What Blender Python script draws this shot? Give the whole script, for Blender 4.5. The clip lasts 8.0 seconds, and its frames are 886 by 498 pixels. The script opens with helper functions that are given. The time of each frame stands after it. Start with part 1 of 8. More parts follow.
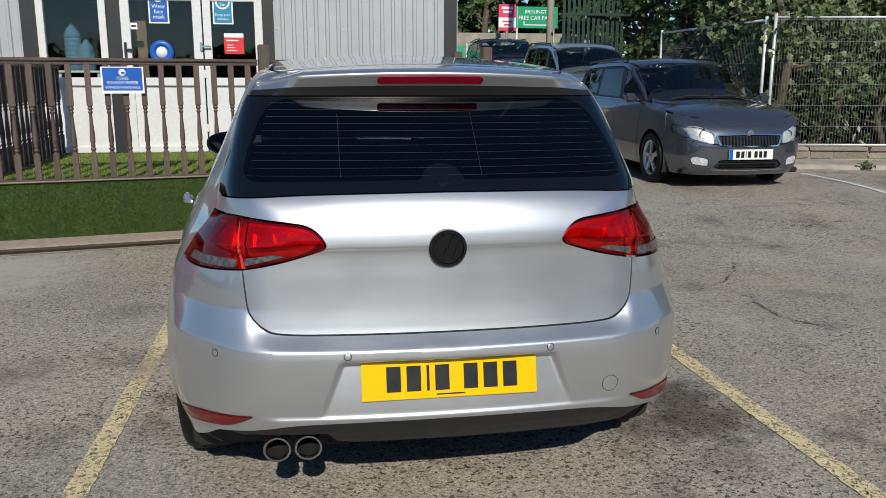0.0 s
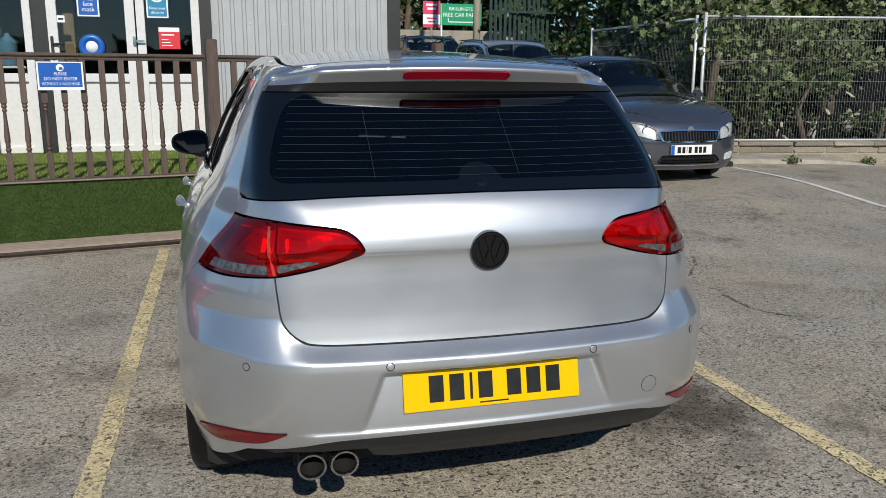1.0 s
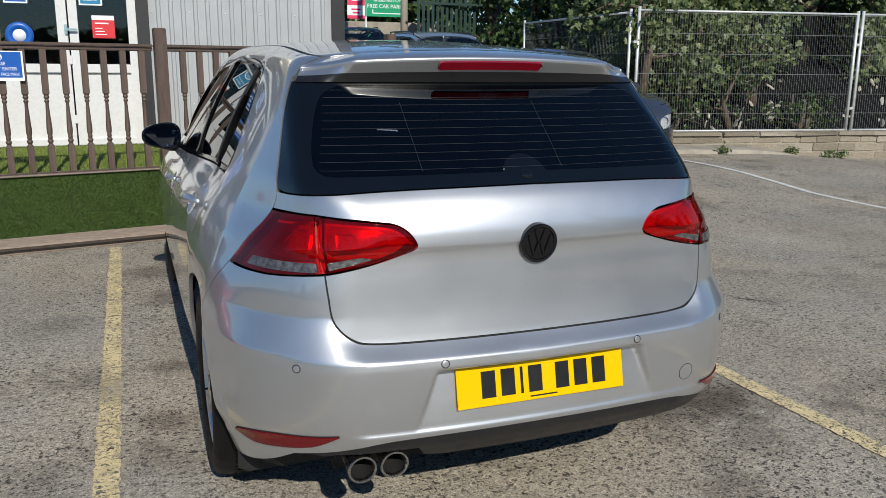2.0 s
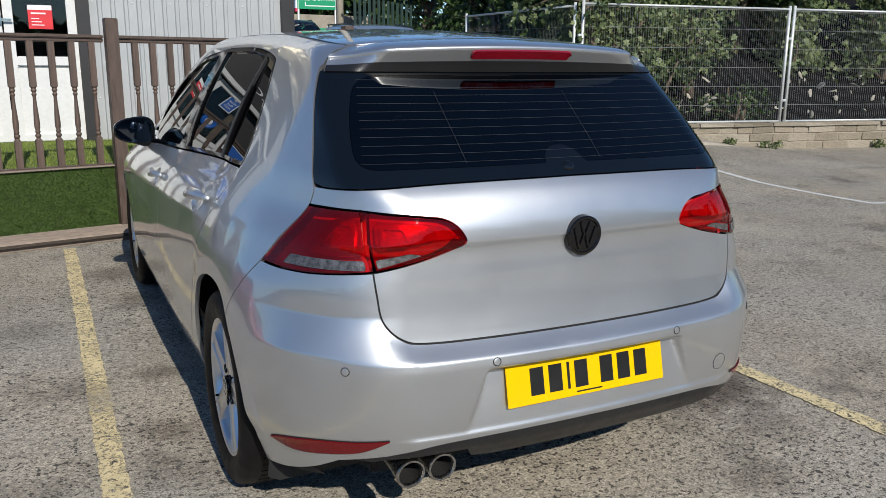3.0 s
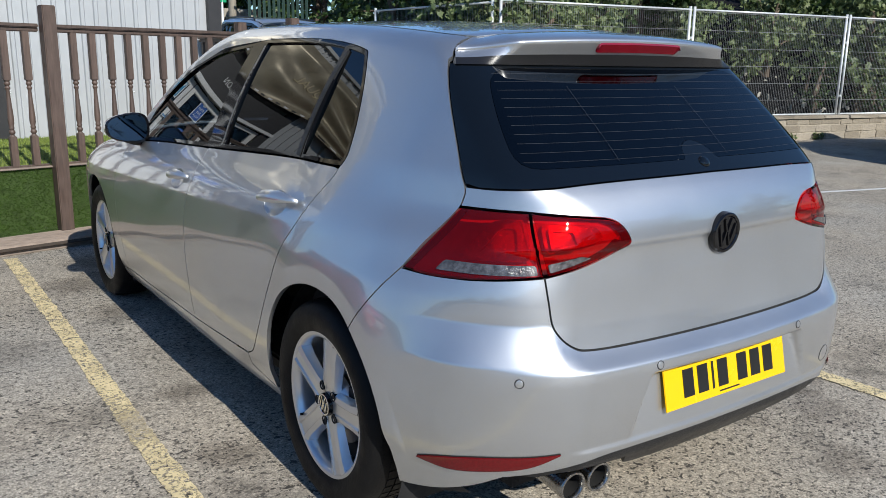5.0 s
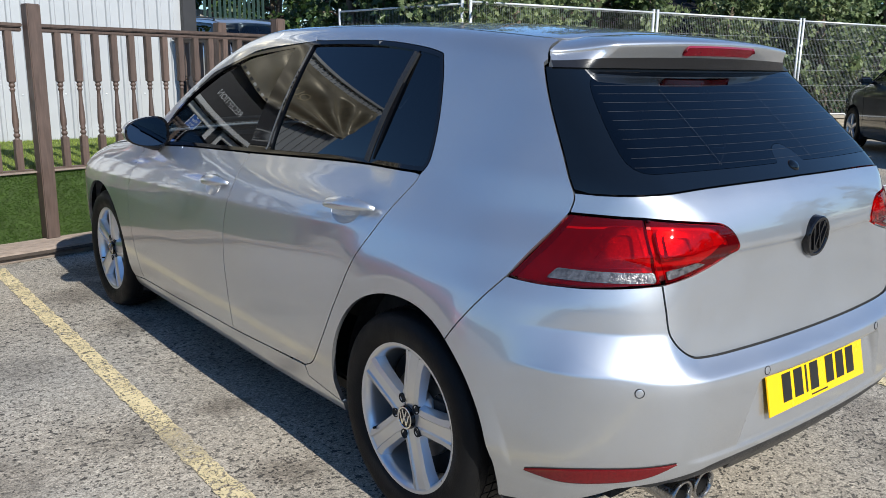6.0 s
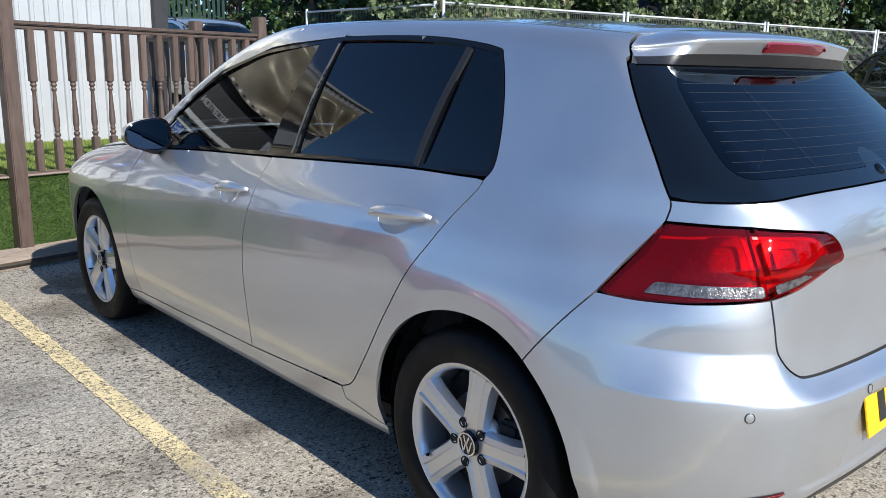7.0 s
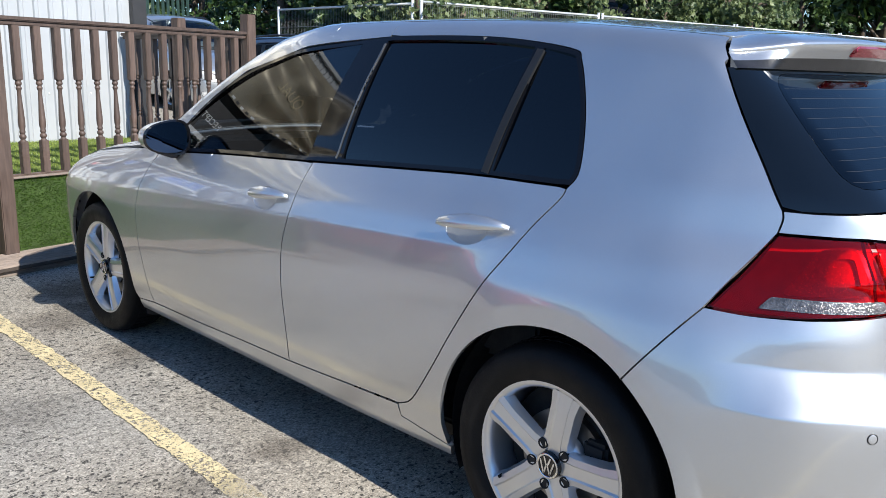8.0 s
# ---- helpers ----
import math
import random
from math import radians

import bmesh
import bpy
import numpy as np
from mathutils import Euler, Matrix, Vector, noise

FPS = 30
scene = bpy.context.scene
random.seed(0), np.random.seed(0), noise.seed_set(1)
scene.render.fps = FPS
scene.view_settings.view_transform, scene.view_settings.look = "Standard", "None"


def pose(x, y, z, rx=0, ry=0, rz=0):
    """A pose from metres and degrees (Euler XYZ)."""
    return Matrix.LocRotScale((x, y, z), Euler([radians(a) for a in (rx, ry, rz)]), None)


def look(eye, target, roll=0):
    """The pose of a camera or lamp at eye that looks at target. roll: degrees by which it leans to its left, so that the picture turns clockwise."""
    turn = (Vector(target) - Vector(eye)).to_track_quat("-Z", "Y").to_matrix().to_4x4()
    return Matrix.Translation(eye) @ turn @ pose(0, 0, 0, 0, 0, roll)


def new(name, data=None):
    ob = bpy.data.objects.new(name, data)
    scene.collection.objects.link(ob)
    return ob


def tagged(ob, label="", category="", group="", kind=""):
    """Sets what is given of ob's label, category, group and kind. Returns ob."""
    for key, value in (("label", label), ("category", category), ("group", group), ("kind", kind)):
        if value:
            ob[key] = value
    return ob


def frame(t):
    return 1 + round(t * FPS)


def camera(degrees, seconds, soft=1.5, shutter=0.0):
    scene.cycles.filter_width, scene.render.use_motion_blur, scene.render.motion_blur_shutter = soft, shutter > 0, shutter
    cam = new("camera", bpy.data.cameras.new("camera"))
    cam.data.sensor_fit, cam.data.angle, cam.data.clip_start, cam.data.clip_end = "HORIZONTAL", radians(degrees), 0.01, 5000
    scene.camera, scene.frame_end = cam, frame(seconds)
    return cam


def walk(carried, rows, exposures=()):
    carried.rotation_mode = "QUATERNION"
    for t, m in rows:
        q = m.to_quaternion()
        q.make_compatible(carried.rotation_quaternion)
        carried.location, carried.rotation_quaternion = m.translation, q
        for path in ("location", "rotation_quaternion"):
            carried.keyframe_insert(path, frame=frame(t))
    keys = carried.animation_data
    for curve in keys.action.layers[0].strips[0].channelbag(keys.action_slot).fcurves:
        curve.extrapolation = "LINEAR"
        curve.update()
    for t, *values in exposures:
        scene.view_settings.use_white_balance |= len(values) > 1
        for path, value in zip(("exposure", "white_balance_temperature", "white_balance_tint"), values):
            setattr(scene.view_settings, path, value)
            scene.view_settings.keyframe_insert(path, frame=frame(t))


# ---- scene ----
cam = camera(57.4, 8.0, soft=0.65)
PATH = [
    (0, (-0.381, -2.971, 1.344), (-0.068, -1.038, 0.934), 0.1),
    (0.5, (-0.548, -2.883, 1.338), (-0.138, -0.97, 0.925), 0.2),
    (1, (-0.703, -2.803, 1.338), (-0.192, -0.915, 0.922), 0.2),
    (1.5, (-0.873, -2.729, 1.339), (-0.264, -0.871, 0.917), 0.2),
    (1.7, (-0.944, -2.7, 1.337), (-0.296, -0.856, 0.91), 0.3),
    (3, (-1.291, -2.464, 1.316), (-0.429, -0.716, 0.87), 0.4),
    (3.5, (-1.469, -2.373, 1.315), (-0.536, -0.662, 0.865), 0.5),
    (4, (-1.631, -2.279, 1.309), (-0.631, -0.607, 0.857), 0.6),
    (5.3, (-1.917, -1.909, 1.298), (-0.76, -0.342, 0.846), 0.9),
    (5.5, (-1.982, -1.847, 1.297), (-0.803, -0.296, 0.845), 0.9),
    (6, (-2.115, -1.724, 1.298), (-0.885, -0.211, 0.851), 1.0),
    (6.5, (-2.177, -1.565, 1.286), (-0.903, -0.089, 0.842), 1.0),
    (7, (-2.217, -1.399, 1.277), (-0.902, 0.043, 0.838), 1.2),
    (7.5, (-2.274, -1.256, 1.278), (-0.92, 0.149, 0.839), 1.4),
    (8, (-2.359, -1.107, 1.277), (-0.969, 0.263, 0.839), 1.6),
]
walk(cam, [(t, look(eye, target, roll)) for t, eye, target, roll in PATH],
     exposures=[(0.0, -0.27, 6760, 6), (1.5, -0.23, 6760, 6), (3.5, -0.06, 6620, 7), (5.5, 0.24, 6410, 7), (8.0, 0.66, 6360, 8)])

# ---- world and light ----
SUN_EL, SUN_AZ = radians(34), radians(181.5)   # azimuth from +y, clockwise
world = bpy.data.worlds.new("sky")
scene.world = world
world.use_nodes = True
wn = world.node_tree.nodes
sky = wn.new("ShaderNodeTexSky")
sky.sky_type, sky.sun_disc = "NISHITA", False
sky.sun_elevation, sky.sun_rotation = SUN_EL, SUN_AZ
sky.air_density, sky.dust_density, sky.ozone_density = 1.0, 0.0, 8.0
wn["Background"].inputs["Strength"].default_value = 0.117
world.node_tree.links.new(sky.outputs["Color"], wn["Background"].inputs["Color"])
sun_data = bpy.data.lights.new("sun", "SUN")
sun_data.energy, sun_data.angle, sun_data.color = 5.0, radians(0.55), (1.0, 0.95, 0.88)
sun_dir = Vector((math.sin(SUN_AZ) * math.cos(SUN_EL), math.cos(SUN_AZ) * math.cos(SUN_EL), math.sin(SUN_EL)))
sun = new("sun", sun_data)
sun.matrix_world = look(sun_dir * 30, (0, 0, 0))


# ---- materials ----
class Mat:
    """A small builder for node materials."""

    def __init__(self, name, base=(0.5, 0.5, 0.5), rough=0.5, metal=0.0, **inputs):
        self.m = bpy.data.materials.new(name)
        self.m.use_nodes = True
        self.nt = self.m.node_tree
        self.b = self.nt.nodes["Principled BSDF"]
        self.b.inputs["Base Color"].default_value = (*base, 1)
        self.b.inputs["Roughness"].default_value = rough
        self.b.inputs["Metallic"].default_value = metal
        for k, v in inputs.items():
            self.b.inputs[k.replace("_", " ")].default_value = v
        self.co = None

    def n(self, kind, **vals):
        nd = self.nt.nodes.new(kind)
        for k, v in vals.items():
            nd.inputs[k.replace("_", " ")].default_value = v
        return nd

    def link(self, a, b):
        self.nt.links.new(a, b)

    def coords(self):
        if self.co is None:
            self.co = self.nt.nodes.new("ShaderNodeTexCoord").outputs["Object"]
        return self.co

    def noise(self, scale, detail=4, rough=0.55, stretch=None):
        nd = self.n("ShaderNodeTexNoise", Scale=scale, Detail=detail, Roughness=rough)
        src = self.coords()
        if stretch:
            mp = self.n("ShaderNodeMapping", Scale=stretch)
            self.link(src, mp.inputs["Vector"])
            src = mp.outputs["Vector"]
        self.link(src, nd.inputs["Vector"])
        return nd.outputs["Fac"]

    def voronoi(self, scale, out="Distance", feature="F1"):
        nd = self.n("ShaderNodeTexVoronoi", Scale=scale)
        nd.feature = feature
        self.link(self.coords(), nd.inputs["Vector"])
        return nd.outputs[out]

    def ramp(self, src, *stops):
        nd = self.n("ShaderNodeValToRGB")
        el = nd.color_ramp.elements
        while len(el) < len(stops):
            el.new(0.5)
        for e, (p, c) in zip(el, stops):
            e.position = p
            e.color = (*c, 1) if isinstance(c, tuple) else (c, c, c, 1)
        self.link(src, nd.inputs["Fac"])
        return nd.outputs["Color"]

    def mix(self, fac, a, b, mode="MIX"):
        nd = self.nt.nodes.new("ShaderNodeMix")
        nd.data_type, nd.blend_type = "RGBA", mode
        ins = [s for s in nd.inputs if s.type == "RGBA"]
        fac_in = [s for s in nd.inputs if s.type == "VALUE"][0]
        for sock, v in ((fac_in, fac), (ins[0], a), (ins[1], b)):
            if isinstance(v, tuple):
                sock.default_value = (*v, 1)
            elif isinstance(v, (int, float)):
                sock.default_value = v
            else:
                self.link(v, sock)
        return [s for s in nd.outputs if s.type == "RGBA"][0]

    def color(self, src):
        self.link(src, self.b.inputs["Base Color"])
        return self

    def rough(self, src):
        self.link(src, self.b.inputs["Roughness"])
        return self

    def bump(self, src, strength=0.3, dist=0.01):
        nd = self.n("ShaderNodeBump", Strength=strength, Distance=dist)
        self.link(src, nd.inputs["Height"])
        self.link(nd.outputs["Normal"], self.b.inputs["Normal"])
        return self

    def rand(self, island=False):
        if island:
            return self.nt.nodes.new("ShaderNodeNewGeometry").outputs["Random Per Island"]
        return self.nt.nodes.new("ShaderNodeObjectInfo").outputs["Random"]


def simple(name, base, rough=0.5, metal=0.0, var=0.12, scale=8.0, bump=0.0, bscale=60.0, **inputs):
    """A plain material with a soft variation of tone and roughness and a fine relief."""
    m = Mat(name, base, rough, metal, **inputs)
    f = m.noise(scale)
    lo, hi = tuple(c * (1 - var) for c in base), tuple(min(1, c * (1 + var)) for c in base)
    m.color(m.ramp(f, (0.3, lo), (0.7, hi)))
    f2 = m.noise(scale * 3)
    m.rough(m.ramp(f2, (0.3, max(0.0, rough * 0.85)), (0.7, min(1.0, rough * 1.15))))
    if bump:
        m.bump(m.noise(bscale, 3), bump, 0.004)
    return m.m


def car_paint(name, base, rough=0.33, metal=0.8):
    m = Mat(name, base, rough, metal)
    m.b.inputs["Coat Weight"].default_value = 1.0
    m.b.inputs["Coat Roughness"].default_value = 0.04
    m.b.inputs["Coat IOR"].default_value = 1.8
    flake = m.voronoi(2600, "Color")
    sep = m.n("ShaderNodeSeparateColor")
    m.link(flake, sep.inputs["Color"])
    m.color(m.ramp(sep.outputs["Red"], (0.0, tuple(c * 0.82 for c in base)), (1.0, tuple(min(1, c * 1.12) for c in base))))
    dust = m.noise(5, 6)
    m.rough(m.ramp(dust, (0.3, rough * 0.92), (0.8, rough * 1.12)))
    fine = m.n("ShaderNodeBsdfPrincipled")   # the flakes that lie flat give a clearer image than the tilted ones
    for k in ("Metallic", "Coat Weight", "Coat Roughness", "Coat IOR"):
        fine.inputs[k].default_value = m.b.inputs[k].default_value
    fine.inputs["Base Color"].default_value = (*base, 1)
    fine.inputs["Roughness"].default_value = rough * 0.5
    mx = m.n("ShaderNodeMixShader", Fac=0.22)
    m.link(m.b.outputs["BSDF"], mx.inputs[1])
    m.link(fine.outputs["BSDF"], mx.inputs[2])
    m.link(mx.outputs["Shader"], m.nt.nodes["Material Output"].inputs["Surface"])
    return m.m


PAINT = car_paint("silver_paint", (0.585, 0.60, 0.622), 0.42, 0.88)
BLACK_TRIM = simple("black_trim", (0.012, 0.012, 0.0135), 0.35, bump=0.15, bscale=300)
GLOSS_BLACK = simple("gloss_black", (0.005, 0.005, 0.006), 0.05, var=0.05)
MATT_BLACK = simple("matt_black", (0.012, 0.012, 0.012), 0.8)
UNDER = simple("underbody", (0.015, 0.015, 0.016), 0.85, bump=0.2)
GREY_PLASTIC = simple("grey_plastic", (0.016, 0.0165, 0.018), 0.40, bump=0.2, bscale=400, Specular_IOR_Level=0.35)
RUBBER = simple("tyre_rubber", (0.0070, 0.0069, 0.0072), 0.55, var=0.25, bump=0.25, bscale=180, Specular_IOR_Level=0.18)
ALLOY = simple("alloy_silver", (0.66, 0.67, 0.69), 0.32, 0.75, var=0.02, scale=3, Coat_Weight=0.7)
CHROME = simple("chrome", (0.75, 0.76, 0.78), 0.08, 1.0, var=0.05)
STEEL = simple("exhaust_steel", (0.40, 0.39, 0.375), 0.28, 1.0, var=0.30, scale=40)
DISC_STEEL = simple("brake_steel", (0.30, 0.29, 0.28), 0.45, 1.0, var=0.2)
SEAT = simple("seat_cloth", (0.02, 0.02, 0.022), 0.9, bump=0.3)
PLATE_Y = simple("plate_yellow", (0.84, 0.50, 0.0), 0.25, var=0.03, scale=3, Coat_Weight=0.4)
PLATE_W = simple("plate_white", (0.78, 0.78, 0.76), 0.25, var=0.03, scale=3)
INK = simple("ink_black", (0.012, 0.012, 0.012), 0.35)
RED_HOUSING = simple("lamp_housing", (0.52, 0.05, 0.05), 0.35, 0.0, var=0.15, scale=40)
LIGHT_PANEL = simple("lamp_panel", (0.90, 0.20, 0.18), 0.25, 0.6, var=0.3, scale=90)
LAMP_DARK = simple("lamp_dark", (0.035, 0.004, 0.006), 0.2)
REFLECTOR_RED = simple("reflector_red", (0.125, 0.003, 0.005), 0.14, var=0.2, scale=200, Coat_Weight=0.2)


def glass(name, tint, gloss_rough=0.0, ior=1.5, body=0.0):
    """Tinted glass: clear straight through with a tint, mirror by Fresnel."""
    m = bpy.data.materials.new(name)
    m.use_nodes = True
    nt = m.node_tree
    nt.nodes.remove(nt.nodes["Principled BSDF"])
    tr = nt.nodes.new("ShaderNodeBsdfTransparent")
    tr.inputs["Color"].default_value = (*tint, 1)
    gl = nt.nodes.new("ShaderNodeBsdfGlossy")
    gl.inputs["Roughness"].default_value = gloss_rough
    fr = nt.nodes.new("ShaderNodeFresnel")
    fr.inputs["IOR"].default_value = ior
    mx = nt.nodes.new("ShaderNodeMixShader")
    nt.links.new(fr.outputs["Fac"], mx.inputs["Fac"])
    clear = tr.outputs["BSDF"]
    if body:
        df, tl, m2, m3 = nt.nodes.new("ShaderNodeBsdfDiffuse"), nt.nodes.new("ShaderNodeBsdfTranslucent"), nt.nodes.new("ShaderNodeMixShader"), nt.nodes.new("ShaderNodeMixShader")
        df.inputs["Color"].default_value = tl.inputs["Color"].default_value = (*tint, 1)
        m2.inputs["Fac"].default_value, m3.inputs["Fac"].default_value = 0.4, body
        nt.links.new(df.outputs["BSDF"], m2.inputs[1])
        nt.links.new(tl.outputs["BSDF"], m2.inputs[2])
        nt.links.new(clear, m3.inputs[1])
        nt.links.new(m2.outputs["Shader"], m3.inputs[2])
        clear = m3.outputs["Shader"]
    nt.links.new(clear, mx.inputs[1])
    nt.links.new(gl.outputs["BSDF"], mx.inputs[2])
    nt.links.new(mx.outputs["Shader"], nt.nodes["Material Output"].inputs["Surface"])
    return m


GLASS_DARK = glass("privacy_glass", (0.028, 0.034, 0.046), ior=1.62)
GLASS_SIDE = glass("side_privacy_glass", (0.018, 0.026, 0.04), ior=1.72)
PANE_BLACK = simple("printed_glass_border", (0.003, 0.004, 0.005), 0.03, var=0.05, IOR=1.62)
GLASS_CLEAR = glass("clear_glass", (0.60, 0.66, 0.66), ior=1.62)
GLASS_FRONT = glass("front_door_glass", (0.26, 0.30, 0.31), ior=1.8)
GLASS_PANE = glass("window_pane", (0.80, 0.84, 0.83), ior=1.5)
LENS_RED = glass("lens_red", (0.74, 0.004, 0.012), 0.02, ior=1.40, body=0.11)
LENS_CLEAR = glass("lens_clear", (0.85, 0.85, 0.85), 0.02)
BRAKE_RED = simple("brake_lens", (0.22, 0.004, 0.014), 0.14, var=0.1, Coat_Weight=1.0)


# ---- mesh helpers ----
def link_mesh(name, verts, faces, material, parent=None, label="", normals=None, smooth=True, sharp=None):
    me = bpy.data.meshes.new(name)
    me.from_pydata([tuple(v) for v in verts], [], [tuple(f) for f in faces])
    if material:
        me.materials.append(material)
    me.polygons.foreach_set("use_smooth", [smooth] * len(me.polygons))
    if normals is not None:
        me.normals_split_custom_set(normals)
    elif smooth and sharp:
        me.set_sharp_from_angle(angle=radians(sharp))
    me.update()
    ob = new(name, me)
    if parent:
        ob.parent = parent
    if label:
        ob["label"] = label
    return ob


def part(name, bm, material, parent=None, label="", smooth=True, sharp=35):
    me = bpy.data.meshes.new(name)
    bmesh.ops.recalc_face_normals(bm, faces=bm.faces)
    bm.to_mesh(me)
    bm.free()
    if material:
        me.materials.append(material)
    me.polygons.foreach_set("use_smooth", [smooth] * len(me.polygons))
    if smooth and sharp:
        me.set_sharp_from_angle(angle=radians(sharp))
    ob = new(name, me)
    if parent:
        ob.parent = parent
    if label:
        ob["label"] = label
    return ob


def empty(name, m=None):
    ob = new(name)
    ob.empty_display_size = 0.1
    if m is not None:
        ob.matrix_world = m
    return ob


def add_box(bm, cx, cy, cz, sx, sy, sz, bevel=0.0, m=None, seg=2):
    made = bmesh.ops.create_cube(bm, size=1.0)["verts"]
    for v in made:
        v.co = Vector((cx + v.co.x * sx, cy + v.co.y * sy, cz + v.co.z * sz))
    if bevel:
        es = list({e for v in made for e in v.link_edges})
        r = bmesh.ops.bevel(bm, geom=es, offset=bevel, segments=seg, affect="EDGES", clamp_overlap=True)
        made = list({v for f in r["faces"] for v in f.verts} | {v for v in made if v.is_valid})
    if m is not None:
        for v in made:
            v.co = m @ v.co
    return made


def box(name, c, s, material, parent=None, bevel=0.004, label="", m=None):
    bm = bmesh.new()
    add_box(bm, *c, *s, bevel=bevel, m=m)
    return part(name, bm, material, parent, label, smooth=bevel > 0)


def lathe(profile, seg=24, axis="z"):
    """Verts and faces of a profile of (radius, height) turned round an axis."""
    vs, fs = [], []
    n = len(profile)
    for i in range(seg):
        a = 2 * math.pi * i / seg
        for r, h in profile:
            p = (r * math.cos(a), r * math.sin(a), h)
            vs.append(p if axis == "z" else (p[2], p[0], p[1]) if axis == "x" else (p[0], p[2], p[1]))
    for i in range(seg):
        j = (i + 1) % seg
        for k in range(n - 1):
            fs.append((i * n + k, j * n + k, j * n + k + 1, i * n + k + 1))
    return vs, fs


def tube(points, radius, seg=8, caps=True):
    """A round bar through points."""
    vs, fs = [], []
    pts = [Vector(p) for p in points]
    n = len(pts)
    radii = radius if isinstance(radius, (list, tuple)) else [radius] * n
    for i, p in enumerate(pts):
        d = (pts[min(i + 1, n - 1)] - pts[max(i - 1, 0)]).normalized()
        side = d.cross(Vector((0, 0, 1)) if abs(d.z) < 0.9 else Vector((0, 1, 0))).normalized()
        up = side.cross(d)
        for k in range(seg):
            a = 2 * math.pi * k / seg
            vs.append(p + radii[i] * (math.cos(a) * side + math.sin(a) * up))
    for i in range(n - 1):
        for k in range(seg):
            j = (k + 1) % seg
            fs.append((i * seg + k, i * seg + j, (i + 1) * seg + j, (i + 1) * seg + k))
    if caps:
        fs += [tuple(range(seg))[::-1], tuple((n - 1) * seg + k for k in range(seg))]
    return vs, fs


def merge(*pieces):
    vs, fs = [], []
    for v, f in pieces:
        o = len(vs)
        vs += [tuple(p) for p in v]
        fs += [tuple(i + o for i in q) for q in f]
    return vs, fs


def moved(piece, m):
    return [m @ Vector(p) for p in piece[0]], piece[1]


def words(name, text, size, m, material, parent=None, depth=0.001, align="CENTER", squeeze=1.0):
    """Lettering as a mesh."""
    cu = bpy.data.curves.new(name, "FONT")
    cu.body, cu.size, cu.align_x, cu.align_y, cu.extrude = text, size, align, "CENTER", depth
    cu.resolution_u = 3
    tmp = bpy.data.objects.new(name, cu)
    scene.collection.objects.link(tmp)
    dg = bpy.context.evaluated_depsgraph_get()
    me = bpy.data.meshes.new_from_object(tmp.evaluated_get(dg))
    bpy.data.objects.remove(tmp)
    bpy.data.curves.remove(cu)
    me.transform(m @ Matrix.Diagonal((squeeze, 1, 1, 1)))
    me.materials.clear()
    me.materials.append(material)
    ob = new(name, me)
    if parent:
        ob.parent = parent
    return ob


# ---- the silver hatchback: its skin is one smooth function, cut into panels ----
def spline(*pts):
    """A shape-keeping cubic through points, as a fast table."""
    x, y = np.array(pts, float).T
    h, d = np.diff(x), np.diff(y) / np.diff(x)
    m = np.zeros(len(x))
    m[0], m[-1] = d[0], d[-1]
    for i in range(1, len(x) - 1):
        if d[i - 1] * d[i] > 0:
            w1, w2 = 2 * h[i] + h[i - 1], h[i] + 2 * h[i - 1]
            m[i] = (w1 + w2) / (w1 / d[i - 1] + w2 / d[i])
    tx = np.linspace(x[0], x[-1], 3000)
    k = np.clip(np.searchsorted(x, tx) - 1, 0, len(x) - 2)
    t = (tx - x[k]) / h[k]
    ty = (y[k] * (1 + 2 * t) * (1 - t) ** 2 + m[k] * h[k] * t * (1 - t) ** 2 + y[k + 1] * t * t * (3 - 2 * t) + m[k + 1] * h[k] * t * t * (t - 1))
    lo, hi = m[0], m[-1]

    def f(v):
        v = np.asarray(v, float)
        return np.interp(v, tx, ty) + np.minimum(v - x[0], 0) * lo + np.maximum(v - x[-1], 0) * hi
    return f


def step(a, b, v):
    t = np.clip((v - a) / (b - a), 0, 1)
    return t * t * (3 - 2 * t)


def smax(a, b, k):
    h = np.maximum(k - np.abs(a - b), 0) / k
    return np.maximum(a, b) + h * h * k * 0.25


WHEEL_Z, BASE = 0.312, 2.637
ARCH = 0.362
SECTION = spline((0.16, 0.80), (0.22, 0.838), (0.27, 0.856), (0.31, 0.868), (0.45, 0.884), (0.56, 0.888), (0.66, 0.8875), (0.73, 0.8835), (0.77, 0.8800), (0.785, 0.8785),
                 (0.793, 0.8772), (0.802, 0.8740), (0.85, 0.856), (0.90, 0.830), (0.95, 0.797), (1.0, 0.764), (1.05, 0.7470), (1.1, 0.7280), (1.15, 0.7070), (1.2, 0.6835), (1.25, 0.6570), (1.30, 0.6280), (1.38, 0.582), (1.46, 0.53))
QUARTER = spline((0.16, 0.80), (0.22, 0.838), (0.27, 0.858), (0.31, 0.872), (0.45, 0.895), (0.55, 0.8985), (0.66, 0.8960), (0.74, 0.8875), (0.80, 0.8700), (0.85, 0.8525), (0.90, 0.828),
                 (0.95, 0.7995), (1.0, 0.7715), (1.1, 0.7215), (1.2, 0.6755), (1.30, 0.6285), (1.38, 0.588), (1.46, 0.54))
RING = 0.414    # outer edge of the flat lip round the rear wheel arch
TAPER = spline((-0.9, 0.36), (-0.75, 0.25), (-0.6, 0.165), (-0.45, 0.100), (-0.34, 0.065), (-0.21, 0.036), (0.0, 0.021), (0.35, 0.012), (1.0, 0.0), (2.0, 0.0), (2.64, 0.008), (2.95, 0.035),
               (3.2, 0.10), (3.38, 0.19), (3.5, 0.30), (3.6, 0.45))
